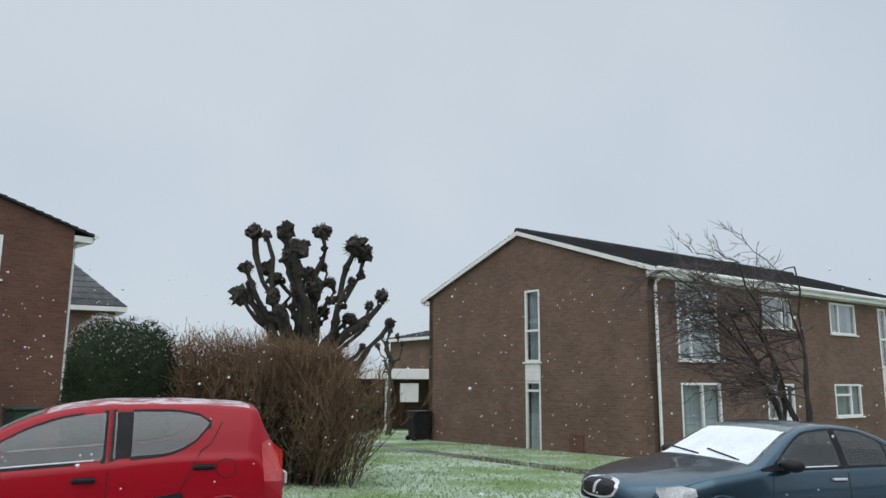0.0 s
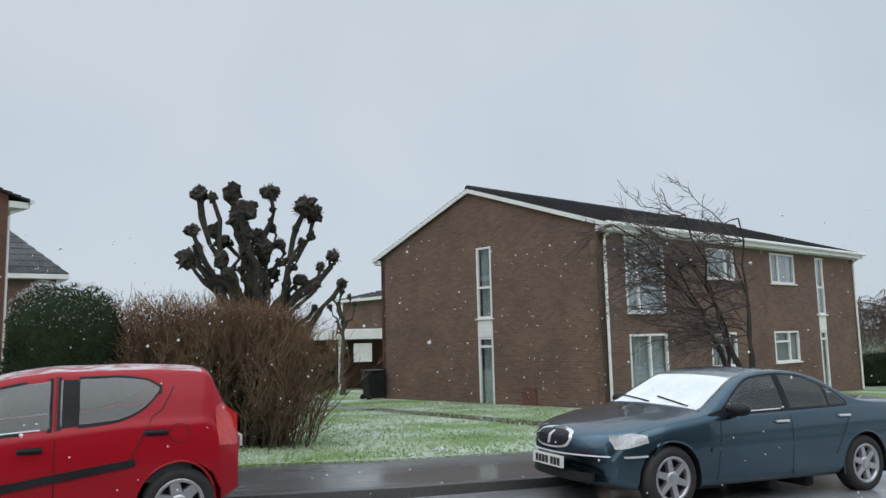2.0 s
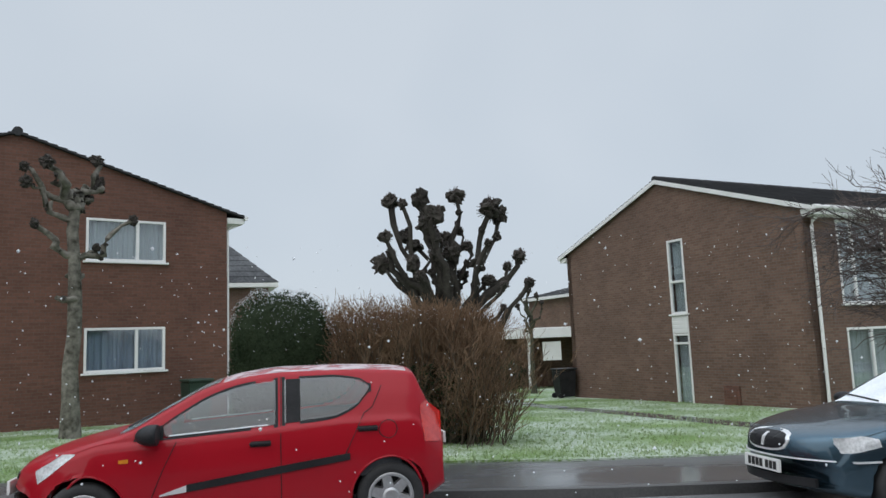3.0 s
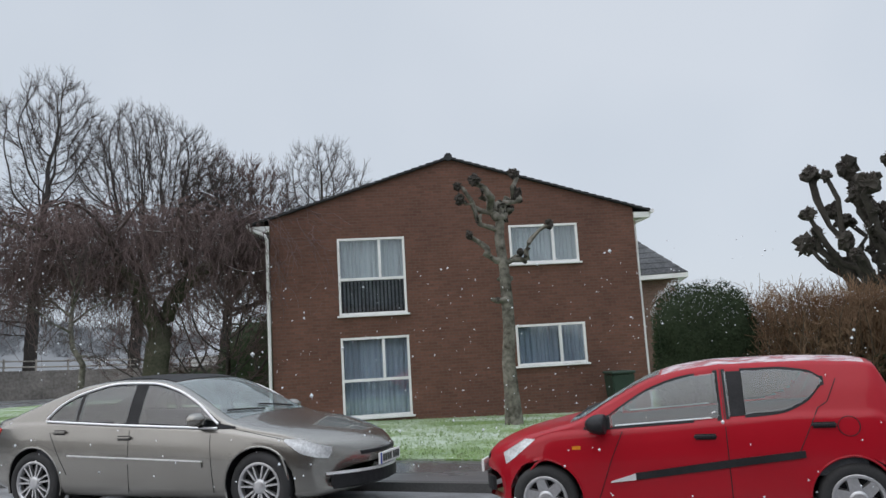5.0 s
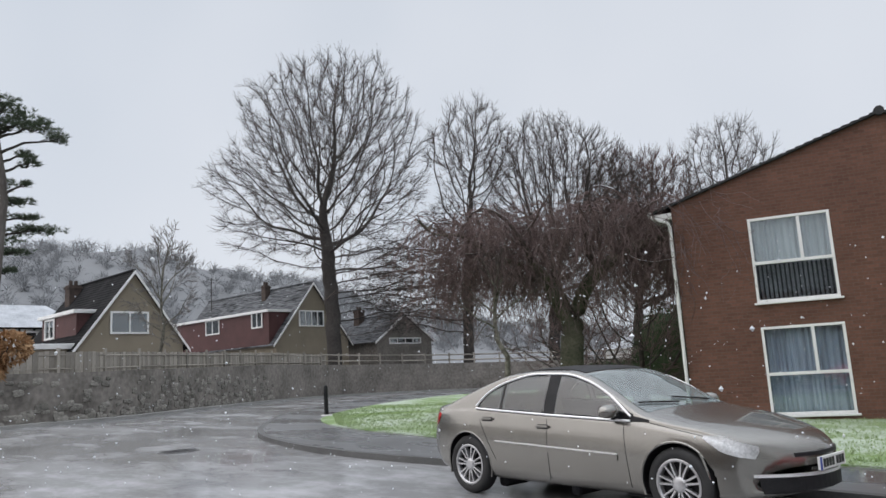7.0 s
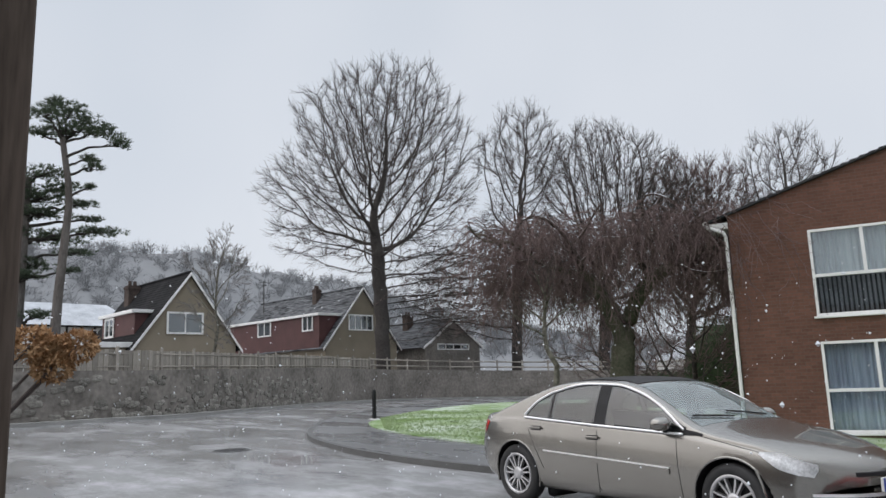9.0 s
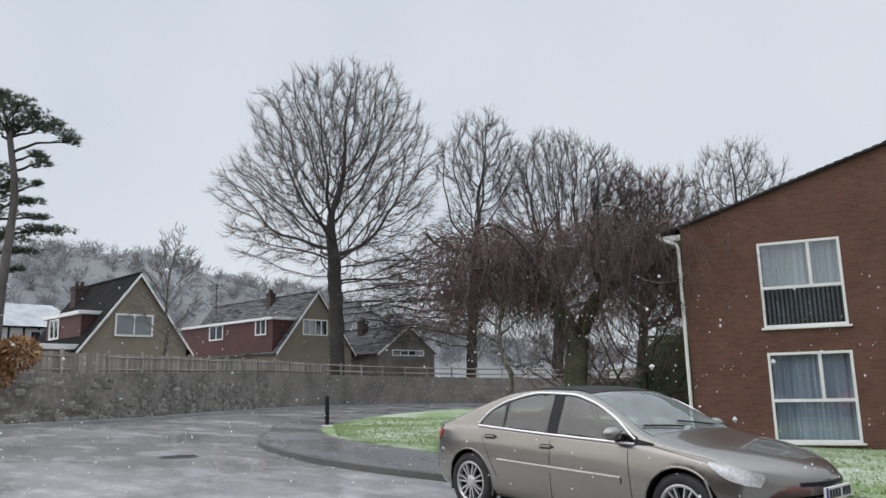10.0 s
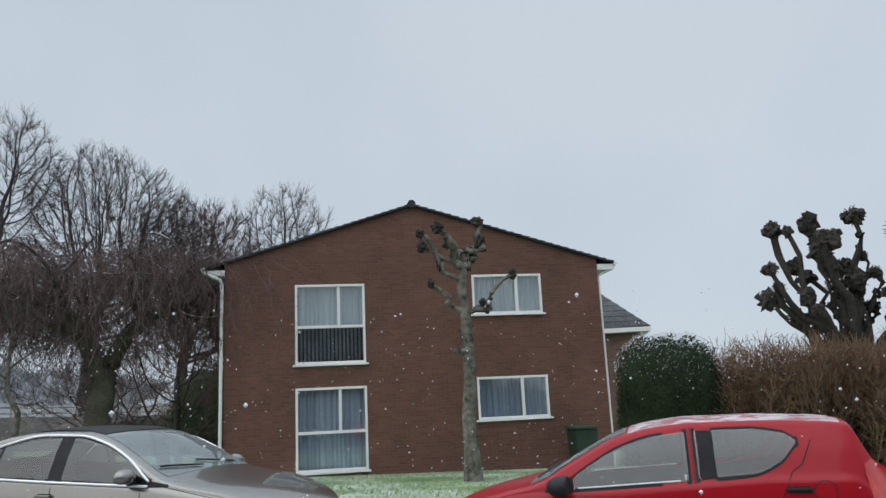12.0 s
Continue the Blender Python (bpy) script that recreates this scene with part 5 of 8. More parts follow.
H1 = chalet(-48.45, 12.74, 96.75, 6.73, 9.0, 4.5, 9.03, (1.95, 5.1, 2.35, 1.3, (0.5,)), (1.3, 6.9, 4.7, 6.45, 0.4, [(4.7, 5.15, 1.5, 1.2)]), [(2.6, 7.6, 9.0, 0.8)], ROOF_DARK, "ochre rendered chalet house with steep dark roof and maroon dormer")
part("garage", boxes(((-3.4, 0.6, -0.5), (-0.02, 6.0, 4.2))), OCHRE, H1, "flat-roofed ochre garage")
part("garage_fascia", boxes(((-3.5, 0.3, 4.2), (-0.02, 6.1, 4.52)), bevel=0.02), WHITE, H1)
H2 = chalet(-59.04, 31.43, 98.72, 8.37, 16.85, 5.1, 10.28, (2.6, 6.35, 2.75, 1.35, (0.25, 0.5, 0.75)), (0.5, 15.6, 4.7, 7.6, -0.32, [(1.4, 6.35, 1.5, 1.35), (8.1, 6.3, 2.2, 1.3)]), [(3.6, 6.2, 10.75, 0.6)], ROOF_SNOW, "ochre chalet house with snowy tiles and long maroon dormer")
bm = bmesh.new()
tube(bm, [(3.2, 15.0, 8.0), (3.2, 15.0, 12.6)], 0.05, 6)
tube(bm, [(2.7, 15.0, 12.4), (3.7, 15.0, 12.4)], 0.03, 6)
tube(bm, [(2.9, 15.0, 12.1), (3.5, 15.0, 12.1)], 0.03, 6)
part("aerial", bm, TIMBER, H2)
chalet(-58.93, 42.05, 96.07, 7.43, 9.5, 4.96, 7.49, (1.6, 4.55, 4.2, 0.5, (0.25, 0.5, 0.75)), None, [(3.0, 6.0, 8.4, 0.8)], ROOF_SNOW, "low grey house with snow-dusted tiled roof and white verge", RENDER_GREY)
chalet(-48.0, 70.0, 60, 8.0, 12.0, 3.2, 5.6, None, None, [(3.5, 3.0, 6.4, 0.7)], ROOF_SNOW2, "pale cottage with a snowy roof behind the trees", GREY_WHITE)


def timbered_house():
    m = Matrix.Translation((-60.8, 7.2, 0)) @ Matrix.Rotation(radians(97), 4, "Z")
    t = thing("house", m, "white half-timbered house with a snow-covered roof", "house")
    W, D = 9.0, 8.0
    part("wall", boxes(((0, 0, -0.5), (W, D, 6.6))), WHITE, t)
    for k in range(10):
        part("timber", boxes(((k * W / 9 - 0.07, -0.05, 3.5), (k * W / 9 + 0.07, 0.0, 6.6))), TIMBER, t)
    for z in (3.5, 5.0, 6.4):
        part("timber", boxes(((0, -0.07, z), (W, -0.052, z + 0.14))), TIMBER, t)
    for s in (1.4, 5.4):
        small_window(t, Matrix.Translation((s, -0.08, 5.2)), 1.5, 1.0, (0.5,))
    v = [(-0.5, -0.5, 6.5), (W + 0.5, -0.5, 6.5), (W - 0.8, D / 2, 8.6), (0.8, D / 2, 8.6), (-0.5, D + 0.5, 6.5), (W + 0.5, D + 0.5, 6.5)]
    part("roof", faces(v, [(0, 1, 2, 3), (4, 3, 2, 5), (0, 3, 4), (1, 5, 2)]), ROOF_SNOW2, t)
    part("chimney", boxes(((6.4, -2.6, 0), (7.3, -1.7, 7.2)), bevel=0.03), BRICK_FAR, t)


timbered_house()


# ---- low link building beyond the lawn ----
def link_building():
    m = Matrix.Translation((4.0, 37.0, 0)) @ Matrix.Rotation(radians(-12), 4, "Z")
    t = thing("garage_row", m, "low flat-roofed brick row with a white fascia", "building")
    part("back_wall", boxes(((-4, 3.0, -2), (14, 3.24, 1.6))), BRICK, t)
    part("roof", boxes(((-4, -0.4, 1.75), (14, 4, 2.0))), ROOF, t)
    part("fascia", boxes(((-4.1, -0.5, 1.55), (14.1, -0.4, 2.05)), bevel=0.02), WHITE, t)
    for k in range(7):
        part("post", boxes(((-4 + 3 * k - 0.12, -0.2, -2), (-4 + 3 * k + 0.12, 0.05, 1.6)), bevel=0.01), WHITE, t)
    part("notice_board", boxes(((8.6, -0.3, 0.45), (9.5, -0.24, 1.35)), bevel=0.01), WHITE, t, "plain white board")


link_building()

# ---- fence over the boundary wall ----
def build_fence():
    base = thing("fence", Matrix.Identity(4), "weathered grey board fence along the top of the wall", "fence")
    bm = bmesh.new()
    box(bm, (-0.098, -0.012, 0.0), (0.098, 0.012, 1.0), 0.006)
    me = bpy.data.meshes.new("board")
    bm.to_mesh(me)
    bm.free()
    me.materials.append(FENCE)
    line = resample(WALL_LINE, 2000)
    acc, last, count = 0.0, line[0], 0
    rng = random.Random(5)
    posts = []
    for i in range(1, len(line)):
        p = line[i]
        acc += math.hypot(p[0] - last[0], p[1] - last[1])
        last = p
        if acc < 0.165:
            continue
        acc = 0.0
        q = line[min(i + 3, len(line) - 1)]
        ang = math.atan2(q[1] - p[1], q[0] - p[0])
        nx, ny = -math.sin(ang), math.cos(ang)
        lap = 0.2 + 0.012 * (count % 2)
        x, y = p[0] + nx * lap, p[1] + ny * lap
        if p[1] < 0.5 or p[1] > 66:
            continue
        count += 1
        open_rail = p[1] > 30.5
        if not open_rail and count <= 300:
            ob = new("board", me)
            ob.parent = base
            ob.matrix_basis = Matrix.Translation((x, y, wall_top(x, y) - 0.02)) @ Matrix.Rotation(ang, 4, "Z") @ Matrix.Diagonal((1, 1, 0.80 + rng.uniform(-0.02, 0.02), 1))
        if count % 11 == 0:
            posts.append((x, y, ang))
    for x, y, a in posts:
        bm = boxes(((-0.06, -0.08, -0.05), (0.06, 0.0, 0.92)), bevel=0.008)
        part("post", bm, FENCE, base, m=Matrix.Translation((x, y, wall_top(x, y))) @ Matrix.Rotation(a, 4, "Z"))
    far = [p for p in posts if p[1] > 29]
    for h in (0.3, 0.75):
        for a, b in zip(far, far[1:]):
            bm = bmesh.new()
            tube(bm, [(a[0], a[1], wall_top(a[0], a[1]) + h), (b[0], b[1], wall_top(b[0], b[1]) + h)], 0.06, 4)
            part("rail", bm, FENCE, base)
    for h in (0.15, 0.65):
        near = [p for p in posts if p[1] <= 31]
        for a, b in zip(near, near[1:]):
            bm = bmesh.new()
            tube(bm, [(a[0] + 0.05, a[1], wall_top(a[0], a[1]) + h), (b[0] + 0.05, b[1], wall_top(b[0], b[1]) + h)], 0.035, 4)
            part("rail", bm, FENCE, base)


# ---- bare trees ----
BARK = varied("dark_grey_bark", (0.026, 0.024, 0.021), (0.07, 0.063, 0.055), 1.5, 14, 0.95, 0.6, 0.03)
BARK_MOSS = varied("mossy_bark", (0.045, 0.048, 0.032), (0.12, 0.115, 0.085), 2.5, 18, 0.95, 0.7, 0.02)
BARK_PALE = varied("pale_mottled_bark", (0.035, 0.033, 0.024), (0.25, 0.235, 0.20), 4.5, 10, 0.95, 0.7, 0.02)
TWIG = varied("fine_twigs", (0.075, 0.062, 0.058), (0.135, 0.112, 0.104), 1.0, 20, 0.95, 0.0)
TWIG_FAR = varied("far_grey_twigs", (0.055, 0.048, 0.046), (0.105, 0.092, 0.088), 0.3, 6, 0.95, 0.0)


def snowy(name, low, high, amount):
    """Bark with wet snow lying in patches along its upper side."""
    m = varied(name, low, high, 2.0, 18, 0.95, 0.5, 0.02)
    n, l = m.node_tree.nodes, m.node_tree.links
    b = n["Principled BSDF"]
    base = b.inputs["Base Color"].links[0].from_socket
    geo, sep, co, t = n.new("ShaderNodeNewGeometry"), n.new("ShaderNodeSeparateXYZ"), n.new("ShaderNodeTexCoord"), n.new("ShaderNodeTexNoise")
    add, r, mix = n.new("ShaderNodeMath"), n.new("ShaderNodeMapRange"), n.new("ShaderNodeMix")
    t.inputs["Scale"].default_value, t.inputs["Detail"].default_value = 2.2, 4
    add.operation = "ADD"
    r.inputs["From Min"].default_value, r.inputs["From Max"].default_value, r.inputs["To Max"].default_value = 1.22, 1.42, amount
    mix.data_type = "RGBA"
    mix.inputs["B"].default_value = (0.72, 0.75, 0.78, 1)
    l.new(geo.outputs["Normal"], sep.inputs[0])
    l.new(co.outputs["Object"], t.inputs["Vector"])
    l.new(sep.outputs["Z"], add.inputs[0])
    l.new(t.outputs["Fac"], add.inputs[1])
    l.new(add.outputs[0], r.inputs["Value"])
    l.new(r.outputs["Result"], mix.inputs["Factor"])
    l.new(base, mix.inputs["A"])
    l.new(mix.outputs["Result"], b.inputs["Base Color"])
    return m


BARK_SNOWY = snowy("snow_flecked_bark", (0.05, 0.04, 0.036), (0.12, 0.096, 0.088), 0.85)
BARK_FAR = varied("far_grey_bark", (0.038, 0.034, 0.032), (0.078, 0.07, 0.066), 1.0, 8, 0.95, 0.4, 0.03)
TWIG_RED = varied("red_brown_twigs", (0.080, 0.056, 0.053), (0.16, 0.112, 0.106), 0.8, 20, 0.95, 0.0)
TWIG_WEEP = varied("mauve_brown_hanging_twigs", (0.10, 0.071, 0.068), (0.20, 0.145, 0.137), 0.8, 20, 0.95, 0.0)
TWIG_SILVER = varied("silvery_twigs", (0.13, 0.12, 0.115), (0.22, 0.205, 0.195), 1.0, 20, 0.95, 0.0)
NEEDLE = varied("dark_needles", (0.05, 0.07, 0.048), (0.11, 0.14, 0.095), 1.5, 12, 0.95, 0.0)
LEAF_DARK = varied("dark_evergreen_leaf", (0.016, 0.030, 0.014), (0.066, 0.090, 0.048), 3, 25, 0.8, 0.0)
LEAF_BROWN = varied("dead_brown_leaf", (0.10, 0.05, 0.03), (0.22, 0.115, 0.065), 3, 25, 0.9, 0.0)


def limbs_mesh(name, lines, mat, parent, sides=(7, 5, 4, 3), label=""):
    """One mesh of tapered bars from (points, radii, level)."""
    vs, fs = [], []
    for pts, rad, lev in lines:
        n = sides[min(lev, len(sides) - 1)]
        first = len(vs)
        for i, p in enumerate(pts):
            a, b = pts[max(i - 1, 0)], pts[min(i + 1, len(pts) - 1)]
            d = (b - a)
            if d.length < 1e-9:
                d = Vector((0, 0, 1))
            d.normalize()
            s = d.cross(Vector((0.31, 0.17, 0.93)))
            if s.length < 0.05:
                s = d.cross(Vector((1, 0, 0)))
            s.normalize()
            t = s.cross(d)
            for k in range(n):
                c, e = math.cos(k * math.tau / n), math.sin(k * math.tau / n)
                vs.append(p + (s * c + t * e) * rad[i])
        for i in range(len(pts) - 1):
            o = first + i * n
            for k in range(n):
                fs.append((o + k, o + (k + 1) % n, o + n + (k + 1) % n, o + n + k))
    me = bpy.data.meshes.new(name)
    me.from_pydata([tuple(v) for v in vs], [], fs)
    me.materials.append(mat)
    me.shade_smooth()
    ob = new(name, me)
    if parent:
        ob.parent = parent
    return tagged(ob, label)


def branch(rng, out, start, way, length, r0, r1, lev, segs, wobble, lift):
    pts, rad = [start.copy()], [r0]
    d = way.normalized()
    for i in range(segs):
        d = (d + Vector((rng.gauss(0, wobble), rng.gauss(0, wobble), rng.gauss(0, wobble) + lift))).normalized()
        pts.append(pts[-1] + d * length / segs)
        rad.append(r0 + (r1 - r0) * (i + 1) / segs)
    out.append((pts, rad, lev))
    return pts, rad, d


def off_way(rng, d, angle):
    s = d.cross(Vector((rng.gauss(0, 1), rng.gauss(0, 1), rng.gauss(0, 1))))
    if s.length < 1e-3:
        s = Vector((1, 0, 0))
    s.normalize()
    return (d * math.cos(angle) + s * math.sin(angle)).normalized()


def spread(rng, out, pts, rad, d, length, lev, plan, min_r, centre=None):
    """Side shoots along a limb, and theirs in turn."""
    if lev >= len(plan):
        return
    count, ratio, ang, segs, wob, lift = plan[lev]
    for k in range(count):
        f = 0.25 + 0.75 * (k + rng.random()) / count
        i = min(int(f * (len(pts) - 1)), len(pts) - 2)
        u = f * (len(pts) - 1) - i
        p = pts[i].lerp(pts[i + 1], u)
        loc = (pts[i + 1] - pts[i]).normalized()
        way = off_way(rng, loc, radians(ang) * rng.uniform(0.6, 1.25))
        if centre is not None:
            o = p - centre
            way = (way + o.normalized() * 0.45).normalized() if o.length > 0.1 else way
        L = length * ratio * rng.uniform(0.6, 1.15) * (1.15 - 0.45 * f)
        r = max(min_r, (rad[i] + (rad[i + 1] - rad[i]) * u) * 0.55)
        q, rr, dd = branch(rng, out, p, way, L, r, max(min_r * 0.8, r * 0.35), lev + 1, segs, wob, lift)
        spread(rng, out, q, rr, dd, L, lev + 1, plan, min_r, centre)


def broad_tree(x, y, z, fork, top, radius, trunk_r, seed, label, limbs=14, plan=None, min_r=0.016, twig=None, bark=None, low=-8, high=82, mid=0.42, wide=0.8):
    """A bare tree whose limbs fill a dome: fork and top are heights, radius is the dome's half width."""
    rng = random.Random(seed)
    t = thing("tree", Matrix.Translation((x, y, z)), label, "tree", "bare trees")
    k = 8
    top_z = fork + (top - fork) * 0.5
    pts = [Vector((rng.gauss(0, 0.10) * (i > 0), rng.gauss(0, 0.10) * (i > 0), top_z * i / k)) for i in range(k + 1)]
    rad = [trunk_r * (1.35 if i == 0 else 1.0) * (1 - 0.6 * (i / k) ** 1.5) for i in range(k + 1)]
    trunk = [(pts, rad, 0)]
    cz = fork + (top - fork) * mid
    centre, axes = Vector((0, 0, cz)), Vector((radius, radius, top - cz))
    crown = []
    plan = plan or [(8, 0.50, 46, 5, 0.17, 0.04), (7, 0.52, 44, 4, 0.18, 0.05), (5, 0.52, 40, 3, 0.2, 0.06), (3, 0.6, 36, 2, 0.2, 0.06)]
    for j in range(limbs):
        g = j / (limbs - 1)
        zz = fork * 0.92 + (top_z - fork * 0.92) * g ** 0.8
        i = min(int(zz / top_z * k), k - 1)
        p = pts[i].lerp(pts[i + 1], zz / top_z * k - i)
        a = j * 2.4 + rng.uniform(-0.3, 0.3)
        e = radians(low + (high - low) * g ** 1.15 + rng.uniform(-6, 6))
        way = Vector((math.cos(a) * math.cos(e), math.sin(a) * math.cos(e), math.sin(e)))
        q = Vector((p.x / axes.x, p.y / axes.y, (p.z - cz) / axes.z))
        w = Vector((way.x / axes.x, way.y / axes.y, way.z / axes.z))
        bb, aa, cc = q.dot(w), w.dot(w), q.dot(q) - 1
        L = (-bb + math.sqrt(max(0.01, bb * bb - aa * cc))) / aa * wide * rng.uniform(0.9, 1.05)
        r = trunk_r * 0.36 * rng.uniform(0.8, 1.15)
        s, rr, dd = branch(rng, crown, p, way, L, r, r * 0.22, 0, 9, 0.11, 0.035)
        spread(rng, crown, s, rr, dd, L, 0, plan, min_r, centre)
    kept = []
    for l in crown:
        v = l[0][-1] - centre
        ax = axes if v.z > 0 else Vector((axes.x, axes.y, cz - fork * 0.66))
        f = math.sqrt((v.x / ax.x) ** 2 + (v.y / ax.y) ** 2 + (v.z / ax.z) ** 2)
        edge = 1.0 + 0.10 * noise.noise(v.normalized() * 3.0 + Vector((seed, 0, 0)))
        if l[2] == 0 or f < edge * rng.uniform(0.93, 1.04):
            kept.append(l)
    crown = kept
    limbs_mesh("trunk", trunk + [l for l in crown if l[2] == 0], bark or BARK, t, (10, 6, 4, 3))
    tagged(limbs_mesh("crown", [l for l in crown if l[2] > 0], twig or TWIG, t, (6, 4, 3, 3)), kind="stuff")
    return t




def grow(seed, stem, targets, step, kill, reach, rounds=140, jitter=0.22, lift=0.0):
    """Limbs that grow from a stem towards many points of a crown until each has been reached: places, parents."""
    g = np.random.default_rng(seed)
    pos, par = [np.array(p, float) for p in stem], [i - 1 for i in range(len(stem))]
    kids = [1] * len(stem)
    near_d, near_i = np.full(len(targets), 1e9), np.zeros(len(targets), int)
    ends = np.array(pos + list(targets))
    least, most = ends.min(axis=0) - step, ends.max(axis=0) + step * 0.5

    def note(first):
        fresh = np.array(pos[first:])
        d = np.linalg.norm(targets[:, None, :] - fresh[None], axis=2)
        k = d.argmin(axis=1)
        m = d[np.arange(len(targets)), k]
        better = m < near_d
        near_d[better], near_i[better] = m[better], k[better] + first
    note(0)
    for turn in range(rounds):
        on = np.nonzero(near_d < reach)[0]
        if len(on) == 0:
            break
        pull = {}
        for i in on:
            v = targets[i] - pos[near_i[i]]
            pull[near_i[i]] = pull.get(near_i[i], 0) + v / max(near_d[i], 1e-6)
        first = len(pos)
        for i, v in pull.items():
            if kids[i] >= 4:
                continue
            v = v / max(np.linalg.norm(v), 1e-6) + g.normal(0, jitter, 3)
            if par[i] >= 0:
                b = pos[i] - pos[par[i]]
                v = v + 0.35 * b / max(np.linalg.norm(b), 1e-6)
            v[2] += lift
            p = pos[i] + v / np.linalg.norm(v) * step
            if (p < least).any() or (p > most).any():
                continue
            pos.append(p)
            par.append(i)
            kids[i] += 1
            kids.append(0)
        if len(pos) == first:
            break
        note(first)
        keep = near_d > kill
        targets, near_d, near_i = targets[keep], near_d[keep], near_i[keep]
        if len(targets) == 0:
            break
    return np.array(pos), par


def limbs_of(pos, par, trunk_r, tip_r, stem):
    """Turns grown limbs into tapered lines; every limb is as stout as what it carries. Also radii and ways."""
    n = len(pos)
    kids = [[] for i in range(n)]
    for i in range(1, n):
        kids[par[i]].append(i)
    tips = max(2, sum(1 for k in kids if not k))
    e = math.log(tips) / math.log(trunk_r / tip_r)
    rad = np.zeros(n)
    for i in range(n - 1, -1, -1):
        rad[i] = tip_r if not kids[i] else sum(rad[k] ** e for k in kids[i]) ** (1 / e)
    main = [max(k, key=lambda j: rad[j]) if k else -1 for k in kids]
    for turn in range(2):
        q = pos.copy()
        for i in range(stem, n):
            if main[i] >= 0:
                q[i] = 0.5 * pos[i] + 0.25 * (pos[par[i]] + pos[main[i]])
        pos = q
    lines = []
    starts = [0] + [k for i in range(n) for k in kids[i] if k != main[i]]
    for st in starts:
        chain = [par[st], st] if st else [0]
        while main[chain[-1]] >= 0:
            chain.append(main[chain[-1]])
        if len(chain) < 2:
            continue
        r = [float(rad[c]) for c in chain]
        if st:
            r[0] = r[1]
        else:
            r[0] *= 1.3
        lev = 0 if r[0] > 0.3 * trunk_r else 1 if r[0] > 0.1 * trunk_r else 2
        lines.append(([Vector(pos[c]) for c in chain], r, lev))
    return pos, rad, lines


def fill(seed, lobes, count, hollow=0.42):
    """Points within round lobes (across, depth, height and their half sizes), thicker towards the outside."""
    g = np.random.default_rng(seed)
    vol = np.array([l[3] * l[4] * l[5] for l in lobes])
    pick = g.choice(len(lobes), count, p=vol / vol.sum())
    d = g.normal(size=(count, 3))
    d /= np.linalg.norm(d, axis=1)[:, None]
    rough = np.array([1 + 0.26 * noise.noise(Vector(v) * 2.6 + Vector((seed, 0, 0))) for v in d])
    r = g.random(count) ** hollow * rough
    L = np.array(lobes)
    return L[pick, :3] + d * r[:, None] * L[pick, 3:]


def grown_tree(x, y, z, stem, lobes, trunk_r, count, seed, label, step=0.6, kill=1.0, reach=6.0, tip_r=0.012, twigs=4, twig_len=0.9, twig=None, bark=None, thick=2.6):
    """A bare tree with a crown of finely divided limbs; its own x runs square to the street."""
    rng = random.Random(seed)
    t = thing("tree", Matrix.Translation((x, y, z)) @ Matrix.Rotation(math.atan2(-x, y), 4, "Z"), label, "tree", "bare trees")
    k = max(4, int(stem[-1][2] / step))
    zs = np.linspace(0, stem[-1][2], k + 1)
    line = [(float(np.interp(h, [p[2] for p in stem], [p[0] for p in stem])) + rng.gauss(0, 0.05) * (h > 0), float(np.interp(h, [p[2] for p in stem], [p[1] for p in stem])) + rng.gauss(0, 0.05) * (h > 0), h) for h in zs]
    pos, par = grow(seed, line, fill(seed, lobes, count), step, kill, reach)
    pos, rad, lines = limbs_of(pos, par, trunk_r, tip_r, len(line))
    mid = Vector((lobes[0][0], lobes[0][1], lobes[0][2] - lobes[0][5] * 0.5))
    fine = []
    for i in range(len(line), len(pos)):
        if rad[i] > tip_r * thick:
            continue
        p = Vector(pos[i])
        along = (p - Vector(pos[par[i]])).normalized()
        out = (p - mid).normalized()
        for s in range(twigs):
            way = (along * 0.8 + out * 0.6 + Vector((rng.gauss(0, 0.45), rng.gauss(0, 0.45), rng.gauss(0.05, 0.4)))).normalized()
            L = twig_len * rng.uniform(0.5, 1.2)
            branch(rng, fine, p, way, L, tip_r * 0.75, tip_r * 0.35, 3, 3, 0.16, 0.10)
    limbs_mesh("trunk", [l for l in lines if l[2] == 0], bark or BARK, t, (9, 6, 4, 3))
    tagged(limbs_mesh("branch_frame", [l for l in lines if l[2] > 0], bark or BARK, t, (6, 5, 3, 3)), kind="stuff")
    tagged(limbs_mesh("crown", fine, twig or TWIG, t, (3, 3, 3, 3)), kind="stuff")
    return t


